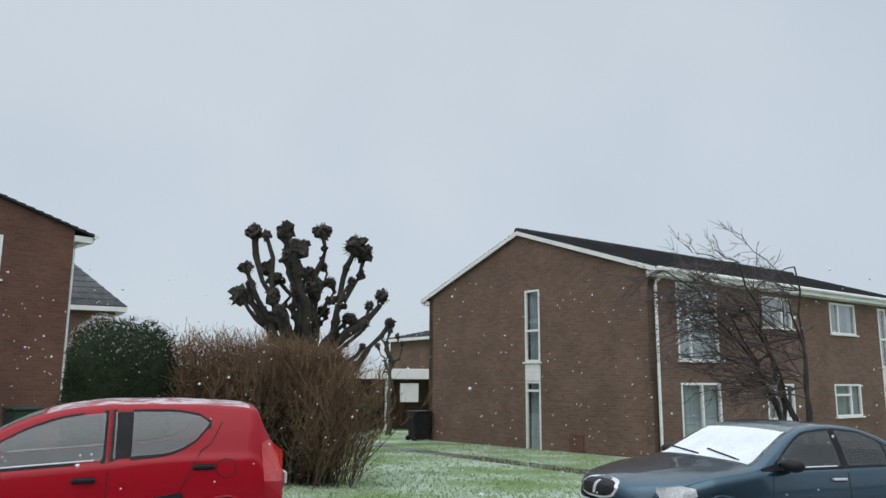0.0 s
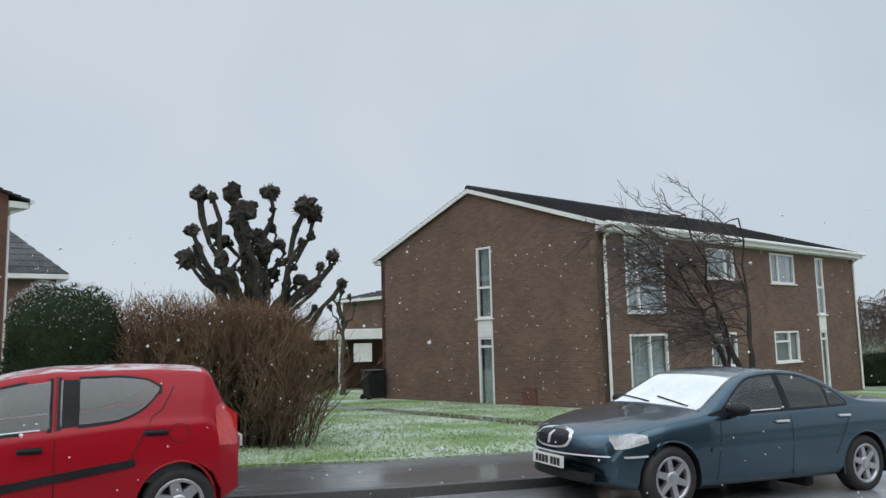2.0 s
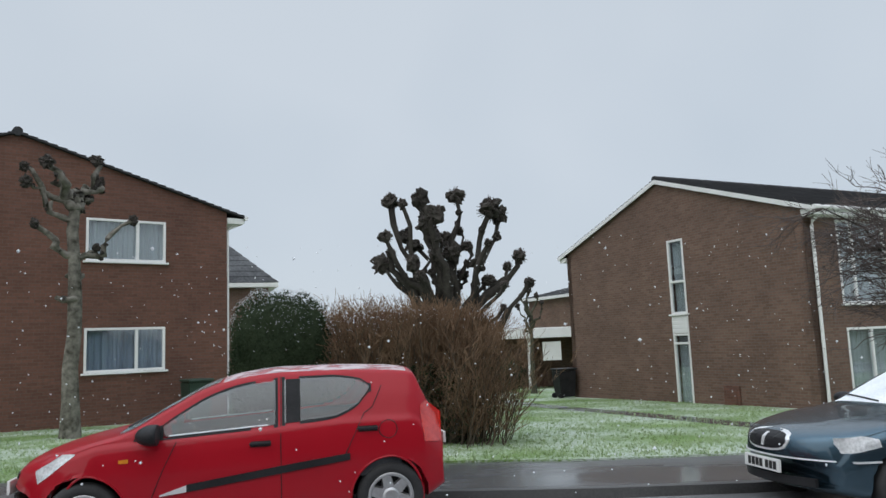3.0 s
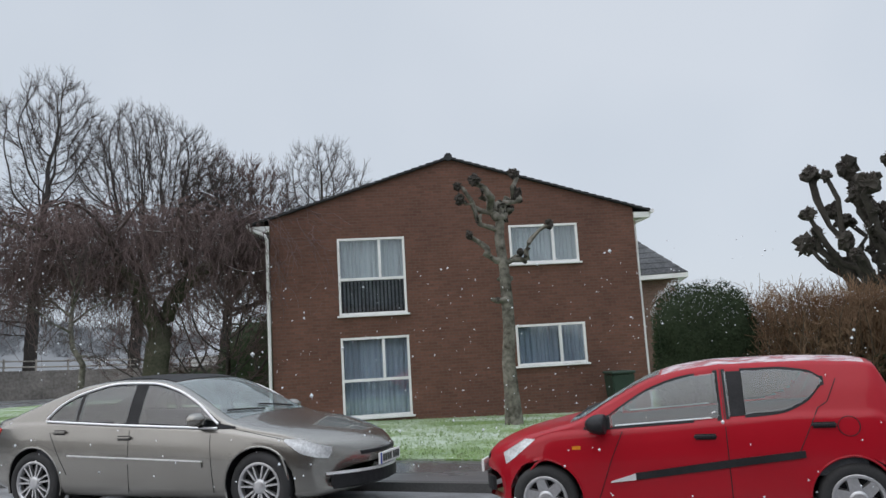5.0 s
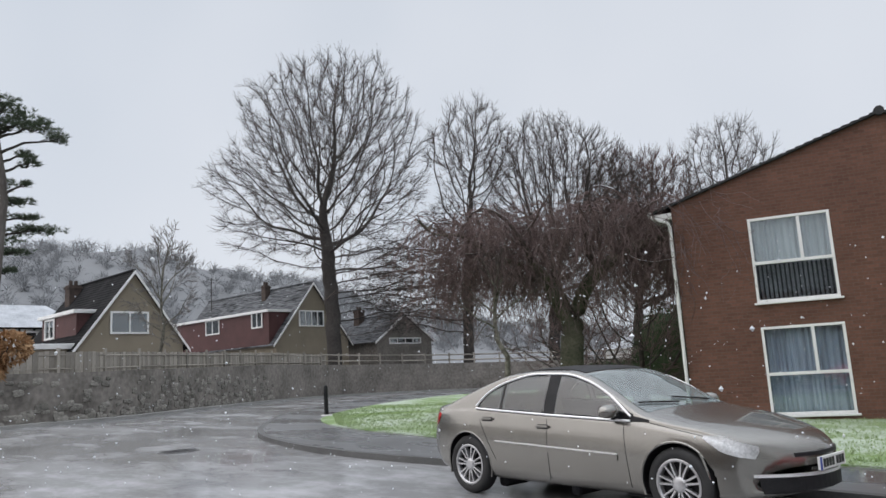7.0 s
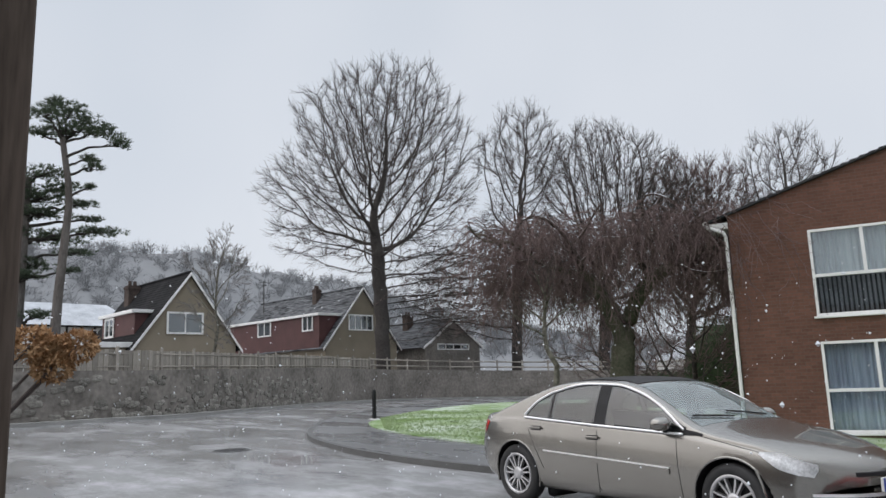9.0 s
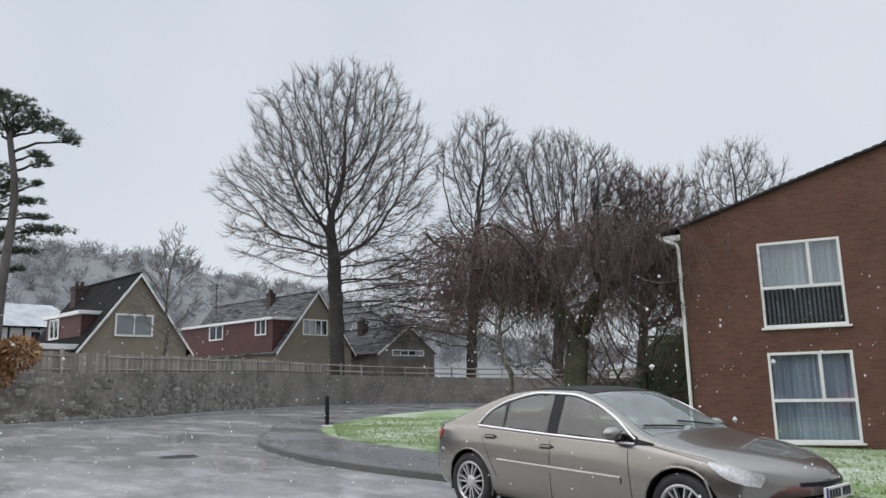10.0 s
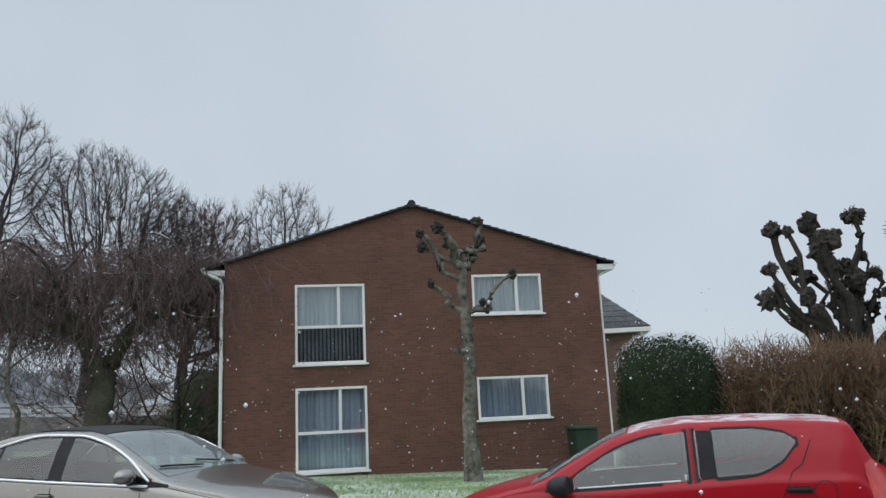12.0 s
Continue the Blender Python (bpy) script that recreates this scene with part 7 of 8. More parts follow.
def twiggy_hedge():
    """A bare hedge, clipped level along the top, overgrown and spreading at its open end."""
    rng = random.Random(71)
    t = thing("hedge", Matrix.Translation((0, 0, 0)), "overgrown red-brown twiggy hedge with bare stems", "hedge")
    stems, twigs = [], []

    def base_at(u):
        return Vector((0.85 + 2.35 * u, 12.6 - 0.4 * u, 0))
    for i in range(520):
        u = rng.random() ** 0.75
        p = base_at(u) + Vector((rng.gauss(0, 0.12), rng.gauss(0, 0.35), 0))
        p.z = gz(p.x, p.y) + 0.1
        open_end = max(0.0, u - 0.55) / 0.45
        way = Vector((rng.gauss(0, 0.10) + 0.22 * open_end * rng.random(), rng.gauss(0, 0.16) - 0.12 * open_end, 1))
        L = (2.05 + 0.08 * rng.random()) * (1 - 0.16 * max(0, u - 0.85) / 0.15) * rng.uniform(0.75, 1.04)
        q, rr, dd = branch(rng, stems, p, way, L, 0.011, 0.004, 2, 6, 0.10, 0.04)
        for k in range(20):
            j = rng.choice([1, 2, 2, 3, 3, 4, 4, 5, 5, 5, 6, 6, 6])
            w = off_way(rng, (q[j] - q[j - 1]).normalized(), rng.uniform(0.4, 1.0))
            b, r2, d2 = branch(rng, twigs, q[j], w, rng.uniform(0.15, 0.42), 0.0042, 0.0026, 3, 3, 0.28, 0.12)
            if rng.random() < 0.7:
                branch(rng, twigs, b[2], off_way(rng, d2, 0.7), rng.uniform(0.1, 0.25), 0.004, 0.003, 3, 2, 0.2, 0.15)
    # the overgrown russet head of the open end
    for i in range(3400):
        d = Vector((rng.gauss(0, 1), rng.gauss(0, 1), rng.gauss(0, 1))).normalized() * rng.random() ** 0.4
        p = Vector((2.78 + d.x * 0.95, 12.2 + d.y * 0.6, 1.72 + gz(2.8, 12.2) + d.z * 0.46))
        way = Vector((d.x * 0.7 + rng.gauss(0, 0.35), d.y * 0.7 + rng.gauss(0, 0.35), 0.6 + rng.gauss(0, 0.3))).normalized()
        b, r2, d2 = branch(rng, twigs, p, way, rng.uniform(0.14, 0.34), 0.0045, 0.0025, 3, 3, 0.2, 0.08)
        branch(rng, twigs, b[1], off_way(rng, d2, 0.7), rng.uniform(0.08, 0.2), 0.0035, 0.002, 3, 2, 0.2, 0.1)
    for i in range(120):
        p = base_at(1.0) + Vector((rng.gauss(-0.15, 0.25), rng.gauss(-0.55, 0.35), 0))
        p.z = gz(p.x, p.y) + 0.1
        a = rng.uniform(-2.2, 0.9)
        way = Vector((0.42 * math.cos(a), 0.42 * math.sin(a), 1))
        q, rr, dd = branch(rng, stems, p, way, rng.uniform(0.9, 1.9), 0.009, 0.003, 2, 7, 0.14, 0.02)
        for k in range(16):
            j = rng.randint(1, 7)
            w = off_way(rng, (q[j] - q[j - 1]).normalized(), rng.uniform(0.3, 0.8))
            branch(rng, twigs, q[j], w, rng.uniform(0.2, 0.5), 0.005, 0.003, 3, 3, 0.2, 0.08)
    tagged(limbs_mesh("stem_thicket", stems, HEDGE_STEM, t, (5, 5, 4, 3)), kind="stuff")
    tagged(limbs_mesh("twig_thicket", twigs, HEDGE_TWIG, t, (3, 3, 3, 3)), kind="stuff")

    def place(rng2):
        u = rng2.random()
        p = base_at(u * 1.05) + Vector((rng2.gauss(0, 0.1), rng2.gauss(0, 0.33), 0))
        lay = rng2.random()
        p.z = gz(p.x, p.y) + 0.1 + (rng2.uniform(1.55, 2.12) if lay < 0.55 else rng2.uniform(0.1, 1.4))
        return p, Vector((rng2.gauss(0, 1), rng2.gauss(0, 1), rng2.gauss(0, 1))).normalized()
    cloud_part("dead_leaves", leaf_cloud(random.Random(72), 17000, place, 0.028), LEAF_BROWN, t)

    def place_snow(rng2):
        p = base_at(rng2.random() * 1.1) + Vector((rng2.gauss(0, 0.1), rng2.gauss(0, 0.33), 0))
        p.z = gz(p.x, p.y) + 0.1 + (rng2.uniform(1.95, 2.16) if rng2.random() < 0.6 else rng2.uniform(0.3, 1.9))
        return p, Vector((0, 0, 1))
    cloud_part("snow", leaf_cloud(random.Random(74), 1900, place_snow, 0.014), SNOW, t, "specks of wet snow")

    def place_low(rng2):
        u = rng2.random()
        p = base_at(u) + Vector((rng2.gauss(0, 0.15), rng2.gauss(-0.12, 0.36), 0))
        p.z = gz(p.x, p.y) + 0.1 + rng2.uniform(0.02, 1.25)
        return p, Vector((rng2.gauss(0, 1), rng2.gauss(0, 1), rng2.gauss(0, 1))).normalized()
    cloud_part("green_leaves", leaf_cloud(random.Random(73), 17000, place_low, 0.045), LEAF_DARK, t)


twiggy_hedge()


def conifer(x, y, z, stem, trunk_r, clumps, seed, label, needle=0.3, rise=0.35):
    """A tall conifer; its own x runs square to the street. clumps: (across, height, half length, half thickness) of its sprays of needles."""
    rng = random.Random(seed)
    t = thing("tree", Matrix.Translation((x, y, z)) @ Matrix.Rotation(math.atan2(-x, y), 4, "Z"), label, "tree", "conifers")
    k = 12
    hs = [p[1] for p in stem]
    pts = [Vector((float(np.interp(hs[-1] * i / k, hs, [p[0] for p in stem])), rng.gauss(0, 0.05) * (i > 0), hs[-1] * i / k)) for i in range(k + 1)]
    wood = [(pts, [trunk_r * (1.15 if i == 0 else 1 - 0.5 * i / k) for i in range(k + 1)], 0)]
    vs, fs = [], []
    for cx, cz, ln, th in clumps:
        dep = rng.uniform(-0.8, 0.8)
        foot = max(0.5, min(cz - 0.5 - rise * abs(cx) * 0.5, hs[-1] - 0.2))
        p = Vector((float(np.interp(foot, hs, [q[0] for q in stem])), 0, foot))
        line = []
        for i in range(9):
            u = i / 8
            q = p.lerp(Vector((cx, dep, cz - th * 0.4)), u)
            q.z += math.sin(u * math.pi) * rise * abs(cx) * 0.25
            line.append(q + Vector((rng.gauss(0, 0.05), rng.gauss(0, 0.08), rng.gauss(0, 0.06))) * (0 < i))
        wood.append((line, [trunk_r * 0.26 * (1 - 0.75 * i / 8) + 0.012 for i in range(9)], 1))
        tufts = int(60 * ln * max(ln * 0.8, 0.6) * (0.7 + th)) + 30
        for c in range(tufts):
            d = Vector((rng.gauss(0, 1), rng.gauss(0, 1), rng.gauss(0, 1))).normalized() * rng.random() ** 0.45
            edge = 1 + 0.35 * noise.noise(Vector((d.x * 3 + cx, d.y * 3, cz)))
            cp = Vector((cx + d.x * ln * edge, dep + d.y * ln * 0.85 * edge, cz + d.z * th * edge - 0.10 * th * (d.x * d.x) * 3))
            out = Vector((d.x, d.y, 0.5 + rng.random())).normalized()
            if c % 4 == 0:
                b = line[rng.randint(5, 8)]
                wood.append(([b, b.lerp(cp, 0.5) + Vector((0, 0, 0.05)), cp], [0.022, 0.014, 0.008], 2))
            for n in range(16):
                w = (out * 0.8 + Vector((rng.gauss(0, 0.7), rng.gauss(0, 0.7), rng.gauss(0, 0.45)))).normalized()
                sd = w.cross(Vector((rng.gauss(0, 1), rng.gauss(0, 1), rng.gauss(0, 1)))).normalized() * 0.017
                o = len(vs)
                vs += [cp - sd, cp + sd, cp + w * needle * rng.uniform(0.6, 1.2)]
                fs.append((o, o + 1, o + 2))
    limbs_mesh("trunk", wood[:1], BARK_PINE, t, (12, 6, 4, 3))
    tagged(limbs_mesh("branch_frame", wood[1:], BARK, t, (6, 5, 3, 3)), kind="stuff")
    cloud_part("foliage", (vs, fs), NEEDLE, t)


BARK_PINE = varied("grey_brown_pine_bark", (0.075, 0.066, 0.06), (0.16, 0.145, 0.135), 2.0, 14, 0.95, 0.7, 0.03, stretch=(1, 1, 0.3))
conifer(-45.53, 7.68, 0.5, [(0, 0), (0.1, 6), (0.45, 12), (-0.1, 15.4)], 0.31, [(-1.0, 16.5, 1.15, 0.5), (0.2, 17.1, 1.2, 0.6), (1.2, 16.5, 1.1, 0.55), (2.1, 15.9, 0.95, 0.45), (2.95, 15.25, 0.6, 0.42), (0.2, 15.9, 1.3, 0.4), (-1.3, 15.6, 0.8, 0.25), (1.55, 13.9, 0.55, 0.42), (1.35, 14.5, 0.4, 0.25), (1.4, 12.6, 0.3, 0.15), (-0.6, 17.5, 0.5, 0.35)], 81, "tall Scots pine with a flat windblown crown")
conifer(-47.7, 6.69, 0.5, [(-0.6, 0), (-0.5, 8), (-0.4, 13.4)], 0.42, [(0.3, 13.6, 1.4, 0.4), (1.4, 12.9, 1.1, 0.35), (-1.2, 13.0, 1.3, 0.4), (0.4, 12.3, 1.7, 0.4), (2.3, 11.9, 1.2, 0.2), (0.3, 11.3, 1.9, 0.3), (2.9, 11.1, 0.9, 0.12), (1.0, 10.1, 2.1, 0.4), (3.4, 10.3, 1.5, 0.2), (-1.4, 10.3, 1.4, 0.35), (2.2, 9.2, 1.3, 0.16), (0.0, 8.4, 1.3, 0.4), (1.9, 8.0, 0.8, 0.18), (-0.5, 7.6, 1.2, 0.3), (0.5, 5.4, 1.1, 0.25)], 82, "dark cedar with level plates of foliage", 0.26, 0.1)


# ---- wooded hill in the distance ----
# Both tones are greyed and lightened to stand for the distance haze.
HILL = varied("haze_grey_hillside", (0.195, 0.203, 0.212), (0.215, 0.223, 0.232), 0.02, 0.3, 1.0, 0.0)
HILL_TWIG = varied("haze_grey_bare_wood", (0.195, 0.203, 0.212), (0.22, 0.228, 0.238), 0.03, 0.4, 1.0, 0.0)


def let_light_through(m):
    n, l = m.node_tree.nodes, m.node_tree.links
    b, out = n["Principled BSDF"], n["Material Output"]
    tr, mix = n.new("ShaderNodeBsdfTranslucent"), n.new("ShaderNodeMixShader")
    l.new(b.inputs["Base Color"].links[0].from_socket, tr.inputs["Color"])
    mix.inputs[0].default_value = 0.5
    l.new(b.outputs[0], mix.inputs[1])
    l.new(tr.outputs[0], mix.inputs[2])
    l.new(mix.outputs[0], out.inputs["Surface"])


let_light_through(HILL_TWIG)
for leafy in (NEEDLE, LEAF_DARK, LEAF_BROWN):
    let_light_through(leafy)


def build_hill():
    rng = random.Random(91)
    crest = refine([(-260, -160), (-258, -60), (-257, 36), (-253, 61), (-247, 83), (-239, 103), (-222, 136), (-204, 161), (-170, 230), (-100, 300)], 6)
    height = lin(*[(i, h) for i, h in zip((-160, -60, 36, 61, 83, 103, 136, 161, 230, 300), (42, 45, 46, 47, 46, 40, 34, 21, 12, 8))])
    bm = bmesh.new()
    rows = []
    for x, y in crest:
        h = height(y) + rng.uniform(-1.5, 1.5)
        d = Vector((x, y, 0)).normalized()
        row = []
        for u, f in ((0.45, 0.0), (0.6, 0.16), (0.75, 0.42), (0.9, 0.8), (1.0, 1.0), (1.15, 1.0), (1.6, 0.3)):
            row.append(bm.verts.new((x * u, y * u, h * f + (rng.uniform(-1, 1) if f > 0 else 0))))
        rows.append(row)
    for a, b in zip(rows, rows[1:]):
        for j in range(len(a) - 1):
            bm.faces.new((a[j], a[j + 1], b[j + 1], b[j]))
    tagged(part("hillside", bm, HILL, smooth=True), "wooded hillside coloured haze grey", "hill", kind="structure")
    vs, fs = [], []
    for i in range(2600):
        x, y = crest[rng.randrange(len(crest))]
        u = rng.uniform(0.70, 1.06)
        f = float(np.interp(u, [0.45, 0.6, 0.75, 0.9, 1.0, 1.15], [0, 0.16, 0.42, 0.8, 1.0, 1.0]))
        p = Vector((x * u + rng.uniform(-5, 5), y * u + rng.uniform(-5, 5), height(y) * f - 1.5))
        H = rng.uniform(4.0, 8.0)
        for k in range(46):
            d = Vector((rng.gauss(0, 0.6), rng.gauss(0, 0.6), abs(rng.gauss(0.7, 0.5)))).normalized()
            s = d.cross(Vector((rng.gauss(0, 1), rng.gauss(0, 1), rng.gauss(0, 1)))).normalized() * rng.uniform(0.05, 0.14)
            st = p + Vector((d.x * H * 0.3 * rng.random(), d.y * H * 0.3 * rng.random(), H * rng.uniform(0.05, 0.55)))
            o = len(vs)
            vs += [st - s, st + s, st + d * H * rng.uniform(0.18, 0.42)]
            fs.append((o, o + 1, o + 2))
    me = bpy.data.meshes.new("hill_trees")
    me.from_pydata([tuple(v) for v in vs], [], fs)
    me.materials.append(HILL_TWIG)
    tagged(new("hill_trees", me), "bare woods covering the hill, coloured haze grey", "trees", kind="stuff")


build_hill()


# ---- small things ----
def bollard():
    x, y = -22.35, 13.75
    t = thing("bollard", Matrix.Translation((x, y, gz(x, y) + 0.115)), "black round-topped bollard on a pale base", "bollard")
    bm = bmesh.new()
    tube(bm, [(0, 0, 0), (0, 0, 0.9), (0, 0, 0.97), (0, 0, 1.0)], [0.075, 0.07, 0.06, 0.03], 16)
    part("post", bm, BLACK, t)
    bm = bmesh.new()
    tube(bm, [(0, 0, 0), (0, 0, 0.03)], [0.2, 0.17], 16)
    part("base", bm, GREY_WHITE, t)


def wheelie_bin(x, y, turn, mat, label):
    t = thing("wheelie_bin", Matrix.Translation((x, y, gz(x, y) + 0.1)) @ Matrix.Rotation(radians(turn), 4, "Z"), label, "bin")
    v = [(-0.24, -0.28, 0.06), (0.24, -0.28, 0.06), (0.24, 0.28, 0.06), (-0.24, 0.28, 0.06), (-0.29, -0.34, 0.98), (0.29, -0.34, 0.98), (0.29, 0.36, 0.98), (-0.29, 0.36, 0.98)]
    bm = faces(v, [(3, 2, 1, 0), (4, 5, 6, 7), (0, 1, 5, 4), (1, 2, 6, 5), (2, 3, 7, 6), (3, 0, 4, 7)])
    bmesh.ops.bevel(bm, geom=list(bm.edges), offset=0.03, segments=2, affect="EDGES")
    part("body", bm, mat, t)
    bm = boxes(((-0.31, -0.38, 0.98), (0.31, 0.38, 1.05)), bevel=0.03)
    part("lid", bm, mat, t)
    for s in (-0.24, 0.2):
        bm = bmesh.new()
        tube(bm, [(s, 0.3, 0.1), (s + 0.05, 0.3, 0.1)], 0.1, 14)
        part("wheel", bm, BLACK, t)


def road_marks():
    """A few worn white dashes at the mouth of the junction, and an iron cover."""
    for x, y, a, ln in MARKS:
        bm = bmesh.new()
        m = Matrix.Translation((x, y, 0)) @ Matrix.Rotation(radians(a), 4, "Z")
        vs = [bm.verts.new((*(m @ Vector((u, v, 0))).xy, gz(*(m @ Vector((u, v, 0))).xy) + 0.004)) for u, v in ((-ln / 2, -0.05), (ln / 2, -0.05), (ln / 2, 0.05), (-ln / 2, 0.05))]
        bm.faces.new(vs)
        tagged(part("road_mark", bm, GREY_WHITE), "worn white road paint dash", "road marking", kind="structure")
    x, y = COVER
    t = thing("manhole_cover", Matrix.Translation((x, y, gz(x, y))), "wet dark iron cover set in the road", "manhole cover")
    bm = bmesh.new()
    tube(bm, [(0, 0, -0.02), (0, 0, 0.008)], [0.34, 0.33], 28)
    for k in range(5):
        box(bm, (-0.2, -0.2 + k * 0.1 - 0.015, 0.006), (0.2, -0.2 + k * 0.1 + 0.015, 0.014))
    part("plate", bm, BLACK, t)
    bm = lathe([(0.36, 0.0), (0.42, 0.0), (0.42, 0.006), (0.36, 0.008)], 28)
    bmesh.ops.rotate(bm, verts=bm.verts, matrix=Matrix.Rotation(radians(90), 3, "X"))
    part("rim", bm, KERB, t)


COVER = (-15.6, 6.1)
MARKS = [(-27.5, 9.0, 60, 0.9), (-28.0, 10.4, 60, 0.9), (-29.3, 13.0, 55, 0.9), (-31.0, 16.4, 50, 0.9), (-31.8, 18.0, 50, 0.9)]
road_marks()
WALL_FOOT = [p for p in WALL_LINE if -25 < p[1] < 60]
foot_out = []
for i, (x, y) in enumerate(WALL_FOOT):
    a, b = WALL_FOOT[max(i - 1, 0)], WALL_FOOT[min(i + 1, len(WALL_FOOT) - 1)]
    q = math.hypot(b[0] - a[0], b[1] - a[1])
    foot_out.append((x + (b[1] - a[1]) / q * 0.55, y - (b[0] - a[0]) / q * 0.55))
slab("wall_kerb", (foot_out, WALL_FOOT), 0.11, 0.13, KERB_PALE, "pale worn kerb at the foot of the wall", "kerb")
bollard()
GREEN_PLASTIC = varied("dark_green_plastic", (0.012, 0.03, 0.02), (0.025, 0.05, 0.035), 3, 60, 0.5, 0.1, 0.001)
wheelie_bin(9.75, 25.3, 100, BLACK, "black wheeled rubbish bin against the brick gable")
wheelie_bin(-2.0, 19.25, 25, GREEN_PLASTIC, "dark green wheeled bin beside the downpipe")
# Narrow dark strip in the paving material, just above the lawn.
slab("lawn_path", (resample(refine([(8.6, 9.0), (8.3, 12.2), (7.7, 16.5), (6.9, 21.0), (6.3, 27.0), (6.0, 34.0)]), 30), resample(refine([(9.5, 9.0), (9.1, 12.2), (8.5, 16.5), (7.7, 21.0), (7.1, 27.0), (6.8, 34.0)]), 30)), 0.126, 0.02, PAVING, "narrow dark strip across the lawn", "path")


def porch_post():
    t = thing("wooden_post", Matrix.Translation((-1.35, 0.206, gz(-1.3, 0.2) + 0.08)) @ Matrix.Rotation(radians(83), 4, "Z"), "weathered brown square timber post", "post")
    bm = boxes(((-0.11, -0.05, 0), (0.0 + 0.055, 0.05, 2.9)), bevel=0.008)
    part("shaft", bm, POST_WOOD, t)


POST_WOOD = varied("weathered_brown_timber", (0.05, 0.038, 0.03), (0.12, 0.092, 0.075), 2.0, 30, 0.85, 0.5, 0.004, stretch=(4, 4, 0.35))
porch_post()
PETAL = varied("dried_hydrangea_petal", (0.22, 0.105, 0.046), (0.56, 0.37, 0.21), 16, 60, 0.9, 0.0)


def hydrangea():
    t = thing("hydrangea", Matrix.Translation((0, 0, 0)), "dried brown hydrangea heads on thin bare stems", "plant")
    rng = random.Random(101)
    foot = Vector((-2.85, -0.45, gz(-2.4, 0) + 0.08))
    stems = []
    for c, r in ((Vector((-2.34, 0.425, 1.645)), 0.058), (Vector((-2.32, 0.53, 1.64)), 0.052), (Vector((-2.33, 0.475, 1.585)), 0.050), (Vector((-2.36, 0.475, 1.63)), 0.05)):
        line = [foot.lerp(c, i / 8) + Vector((0, -0.10 * math.sin(i / 8 * math.pi), 0)) for i in range(9)]
        stems.append((line, [0.007 - 0.0004 * i for i in range(9)], 2))

        def place(g, c=c, r=r):
            d = Vector((g.gauss(0, 1), g.gauss(0, 1), g.gauss(0.15, 0.85))).normalized()
            return c + Vector((d.x, d.y, d.z * 0.85)) * r * g.uniform(0.75, 1.0), d
        cloud_part("flower_head", leaf_cloud(rng, 700, place, 0.013), PETAL, t)
    for s in stems:
        limbs_mesh("stem", [s], TWIG, t, (6, 6, 6, 6))


hydrangea()
build_fence()


# ---- stones of the boundary wall ----
def wall_stones():
    rng = random.Random(111)
    meshes = []
    for k in range(6):
        bm = bmesh.new()
        bmesh.ops.create_cube(bm, size=1)
        bmesh.ops.bevel(bm, geom=list(bm.edges), offset=0.2, segments=1, affect="EDGES")
        for v in bm.verts:
            v.co += Vector((rng.uniform(-0.08, 0.08), rng.uniform(-0.05, 0.05), rng.uniform(-0.08, 0.08)))
        me = bpy.data.meshes.new("stone")
        bm.to_mesh(me)
        bm.free()
        me.materials.append(STONE)
        meshes.append(me)
    line = [p for p in resample(WALL_LINE, 900) if 2 < p[1] < 24]
    n = len(line)
    for k in range(300):
        i = rng.randrange(n - 4)
        p, q = line[i], line[i + 3]
        a = math.atan2(q[1] - p[1], q[0] - p[0])
        h = rng.uniform(0.0, 1.0) ** 1.9 * 1.5
        w = rng.uniform(0.22, 0.5)
        ob = new("stone", meshes[k % 6])
        ob.parent = BOUNDARY
        ob.matrix_basis = Matrix.Translation((p[0], p[1], gz(*p) + 0.12 + h)) @ Matrix.Rotation(a, 4, "Z") @ Matrix.Rotation(rng.uniform(-0.12, 0.12), 4, "Y") @ Matrix.Diagonal((w, 0.10, w * rng.uniform(0.45, 0.75), 1))


wall_stones()


# ---- grass blades and falling snow ----
GRASS = varied("grass_blade", (0.16, 0.25, 0.085), (0.38, 0.46, 0.27), 1.2, 30, 0.9, 0.0)


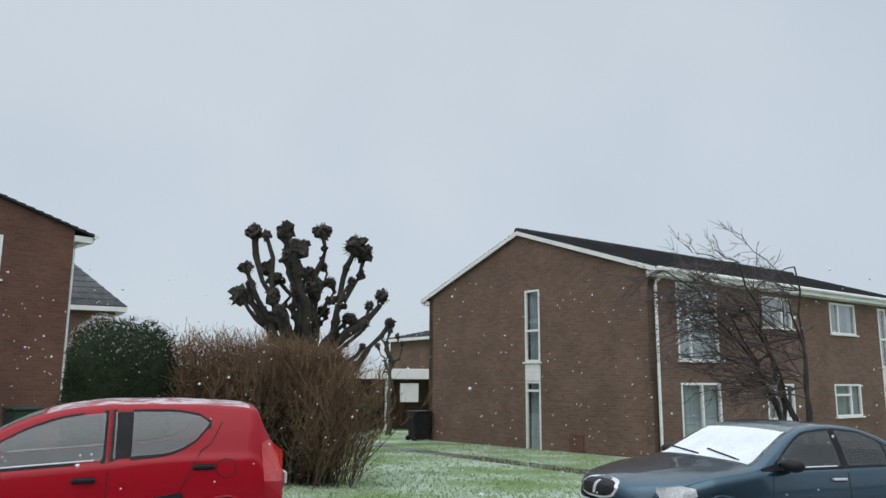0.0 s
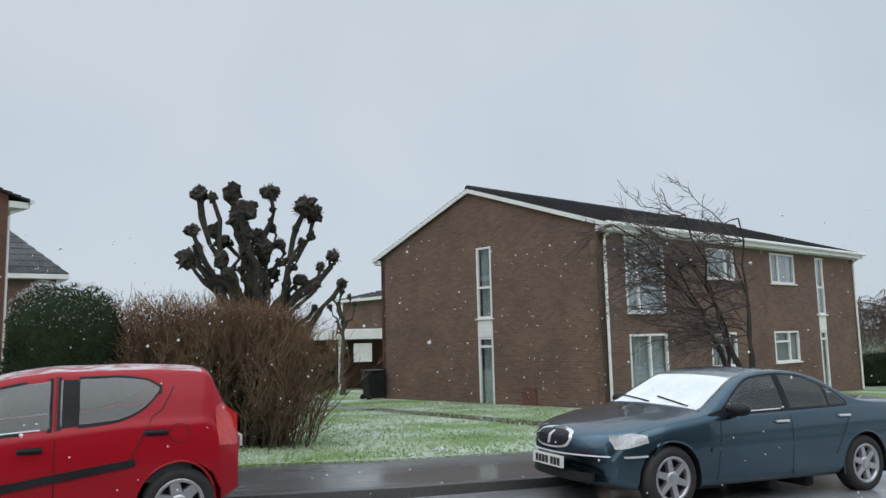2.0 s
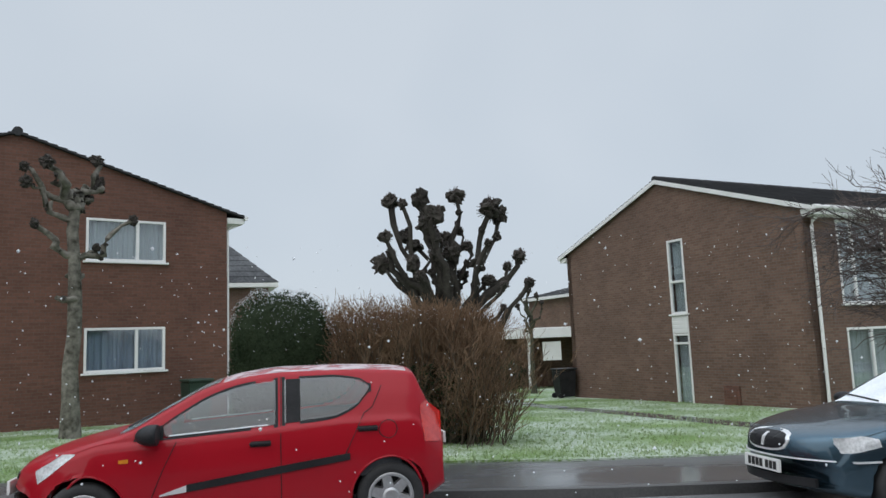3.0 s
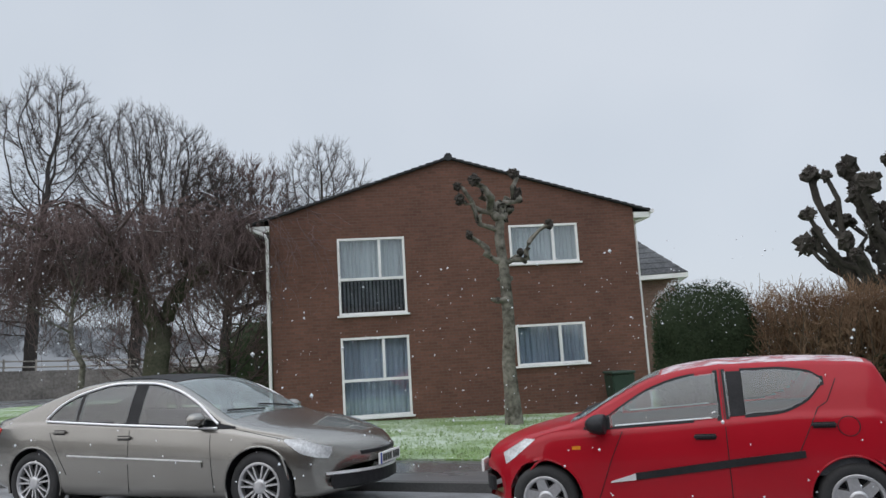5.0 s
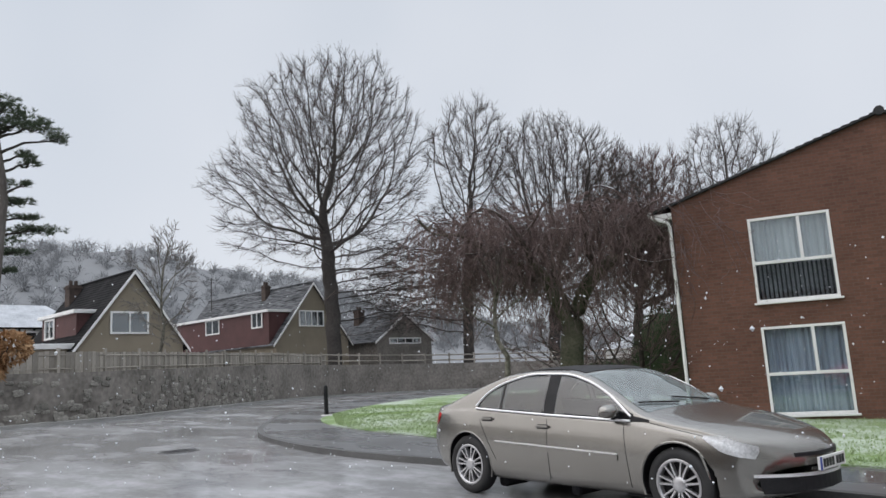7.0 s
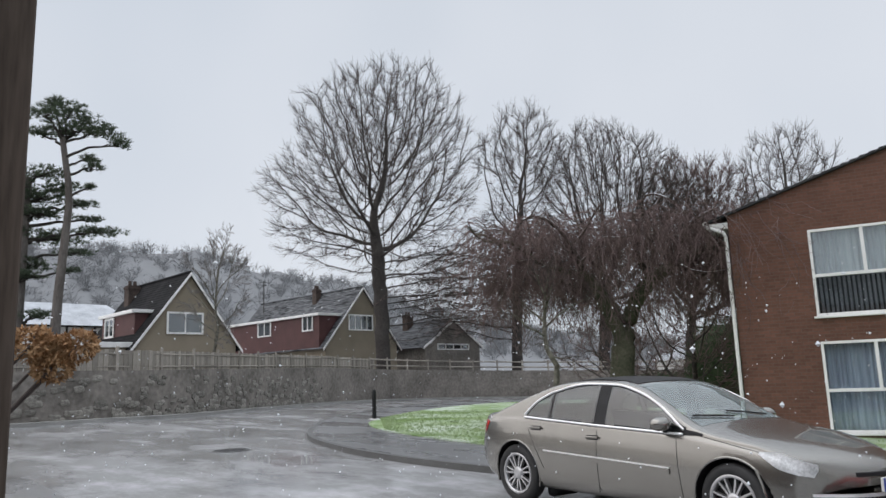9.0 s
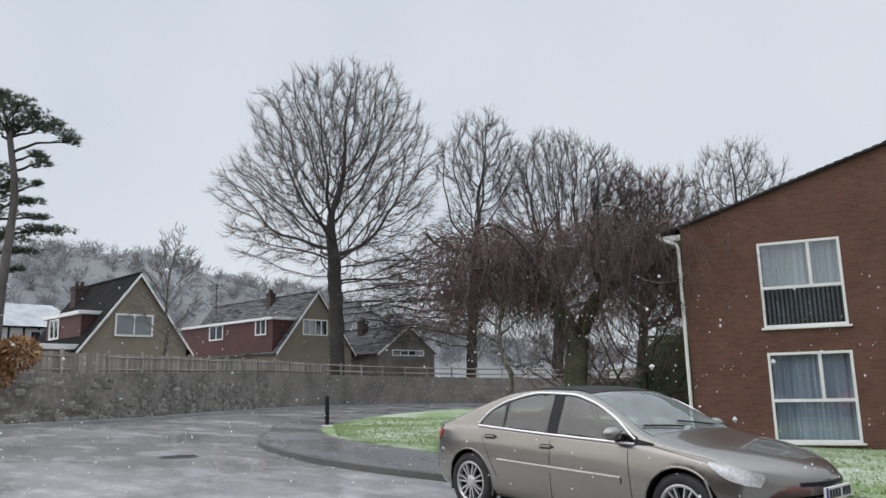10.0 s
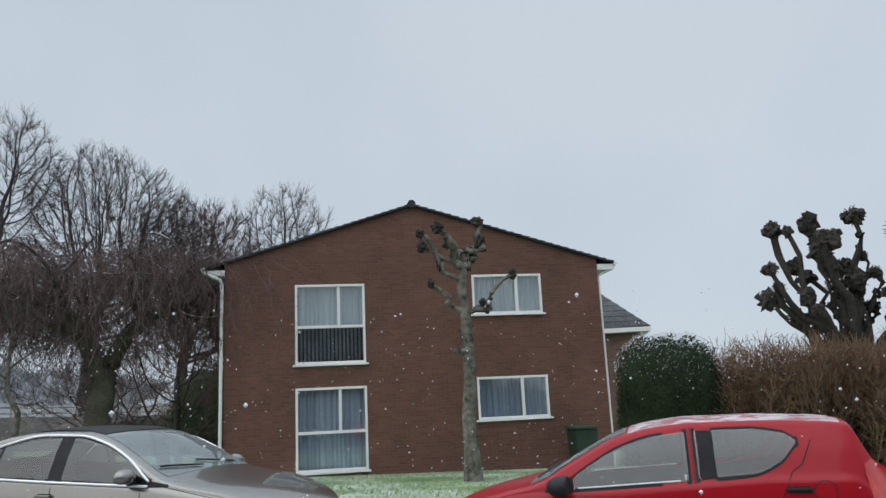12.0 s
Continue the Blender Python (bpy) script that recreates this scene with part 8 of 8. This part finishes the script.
def on_lawn(x, y):
    k = min(range(len(LAWN_LINE)), key=lambda i: (LAWN_LINE[i][0] - x) ** 2 + (LAWN_LINE[i][1] - y) ** 2)
    a, b = LAWN_LINE[max(k - 1, 0)], LAWN_LINE[min(k + 1, len(LAWN_LINE) - 1)]
    return (b[0] - a[0]) * (y - a[1]) - (b[1] - a[1]) * (x - a[0]) < 0


def grass():
    rng = random.Random(121)
    vs, fs = [], []
    done = 0
    while done < 26000:
        x, y = rng.uniform(-27, 12), 9.0 + 14 * rng.random() ** 1.7
        if x < -14:
            y += (-14 - x) * 0.6
        if not on_lawn(x, y):
            continue
        done += 1
        z = gz(x, y) + 0.115
        for k in range(3):
            a = rng.uniform(0, math.tau)
            w, h = rng.uniform(0.006, 0.014), rng.uniform(0.02, 0.06)
            ox, oy = x + rng.uniform(-0.03, 0.03), y + rng.uniform(-0.03, 0.03)
            o = len(vs)
            vs += [(ox - w * math.cos(a), oy - w * math.sin(a), z), (ox + w * math.cos(a), oy + w * math.sin(a), z), (ox + rng.uniform(-0.03, 0.03), oy + rng.uniform(-0.03, 0.03), z + h)]
            fs.append((o, o + 1, o + 2))
    me = bpy.data.meshes.new("grass")
    me.from_pydata(vs, [], fs)
    me.materials.append(GRASS)
    tagged(new("grass", me), "short green grass blades on the lawn", "grass", kind="stuff")


grass()


def falling_snow():
    rng = random.Random(131)
    vs, fs = [], []
    for i in range(1900):
        a = radians(rng.uniform(-5, 185))
        d = 1.6 + 13 * rng.random() ** 0.7
        p = Vector((d * math.cos(a), d * math.sin(a), rng.uniform(0.1, 1.55 + d * 0.13)))
        r = 0.003 + 0.005 * rng.random() ** 2 + 0.0003 * d
        o = len(vs)
        for v in ((1, 0, 0), (-1, 0, 0), (0, 1, 0), (0, -1, 0), (0, 0, 1), (0, 0, -1)):
            vs.append(p + Vector(v) * r * rng.uniform(0.7, 1.4))
        fs += [(o, o + 2, o + 4), (o + 2, o + 1, o + 4), (o + 1, o + 3, o + 4), (o + 3, o, o + 4), (o + 2, o, o + 5), (o + 1, o + 2, o + 5), (o + 3, o + 1, o + 5), (o, o + 3, o + 5)]
    me = bpy.data.meshes.new("snowflakes")
    me.from_pydata([tuple(v) for v in vs], [], fs)
    me.materials.append(SNOW)
    tagged(new("snowflakes", me), "sparse white flakes of falling snow", "snow", kind="stuff")


falling_snow()
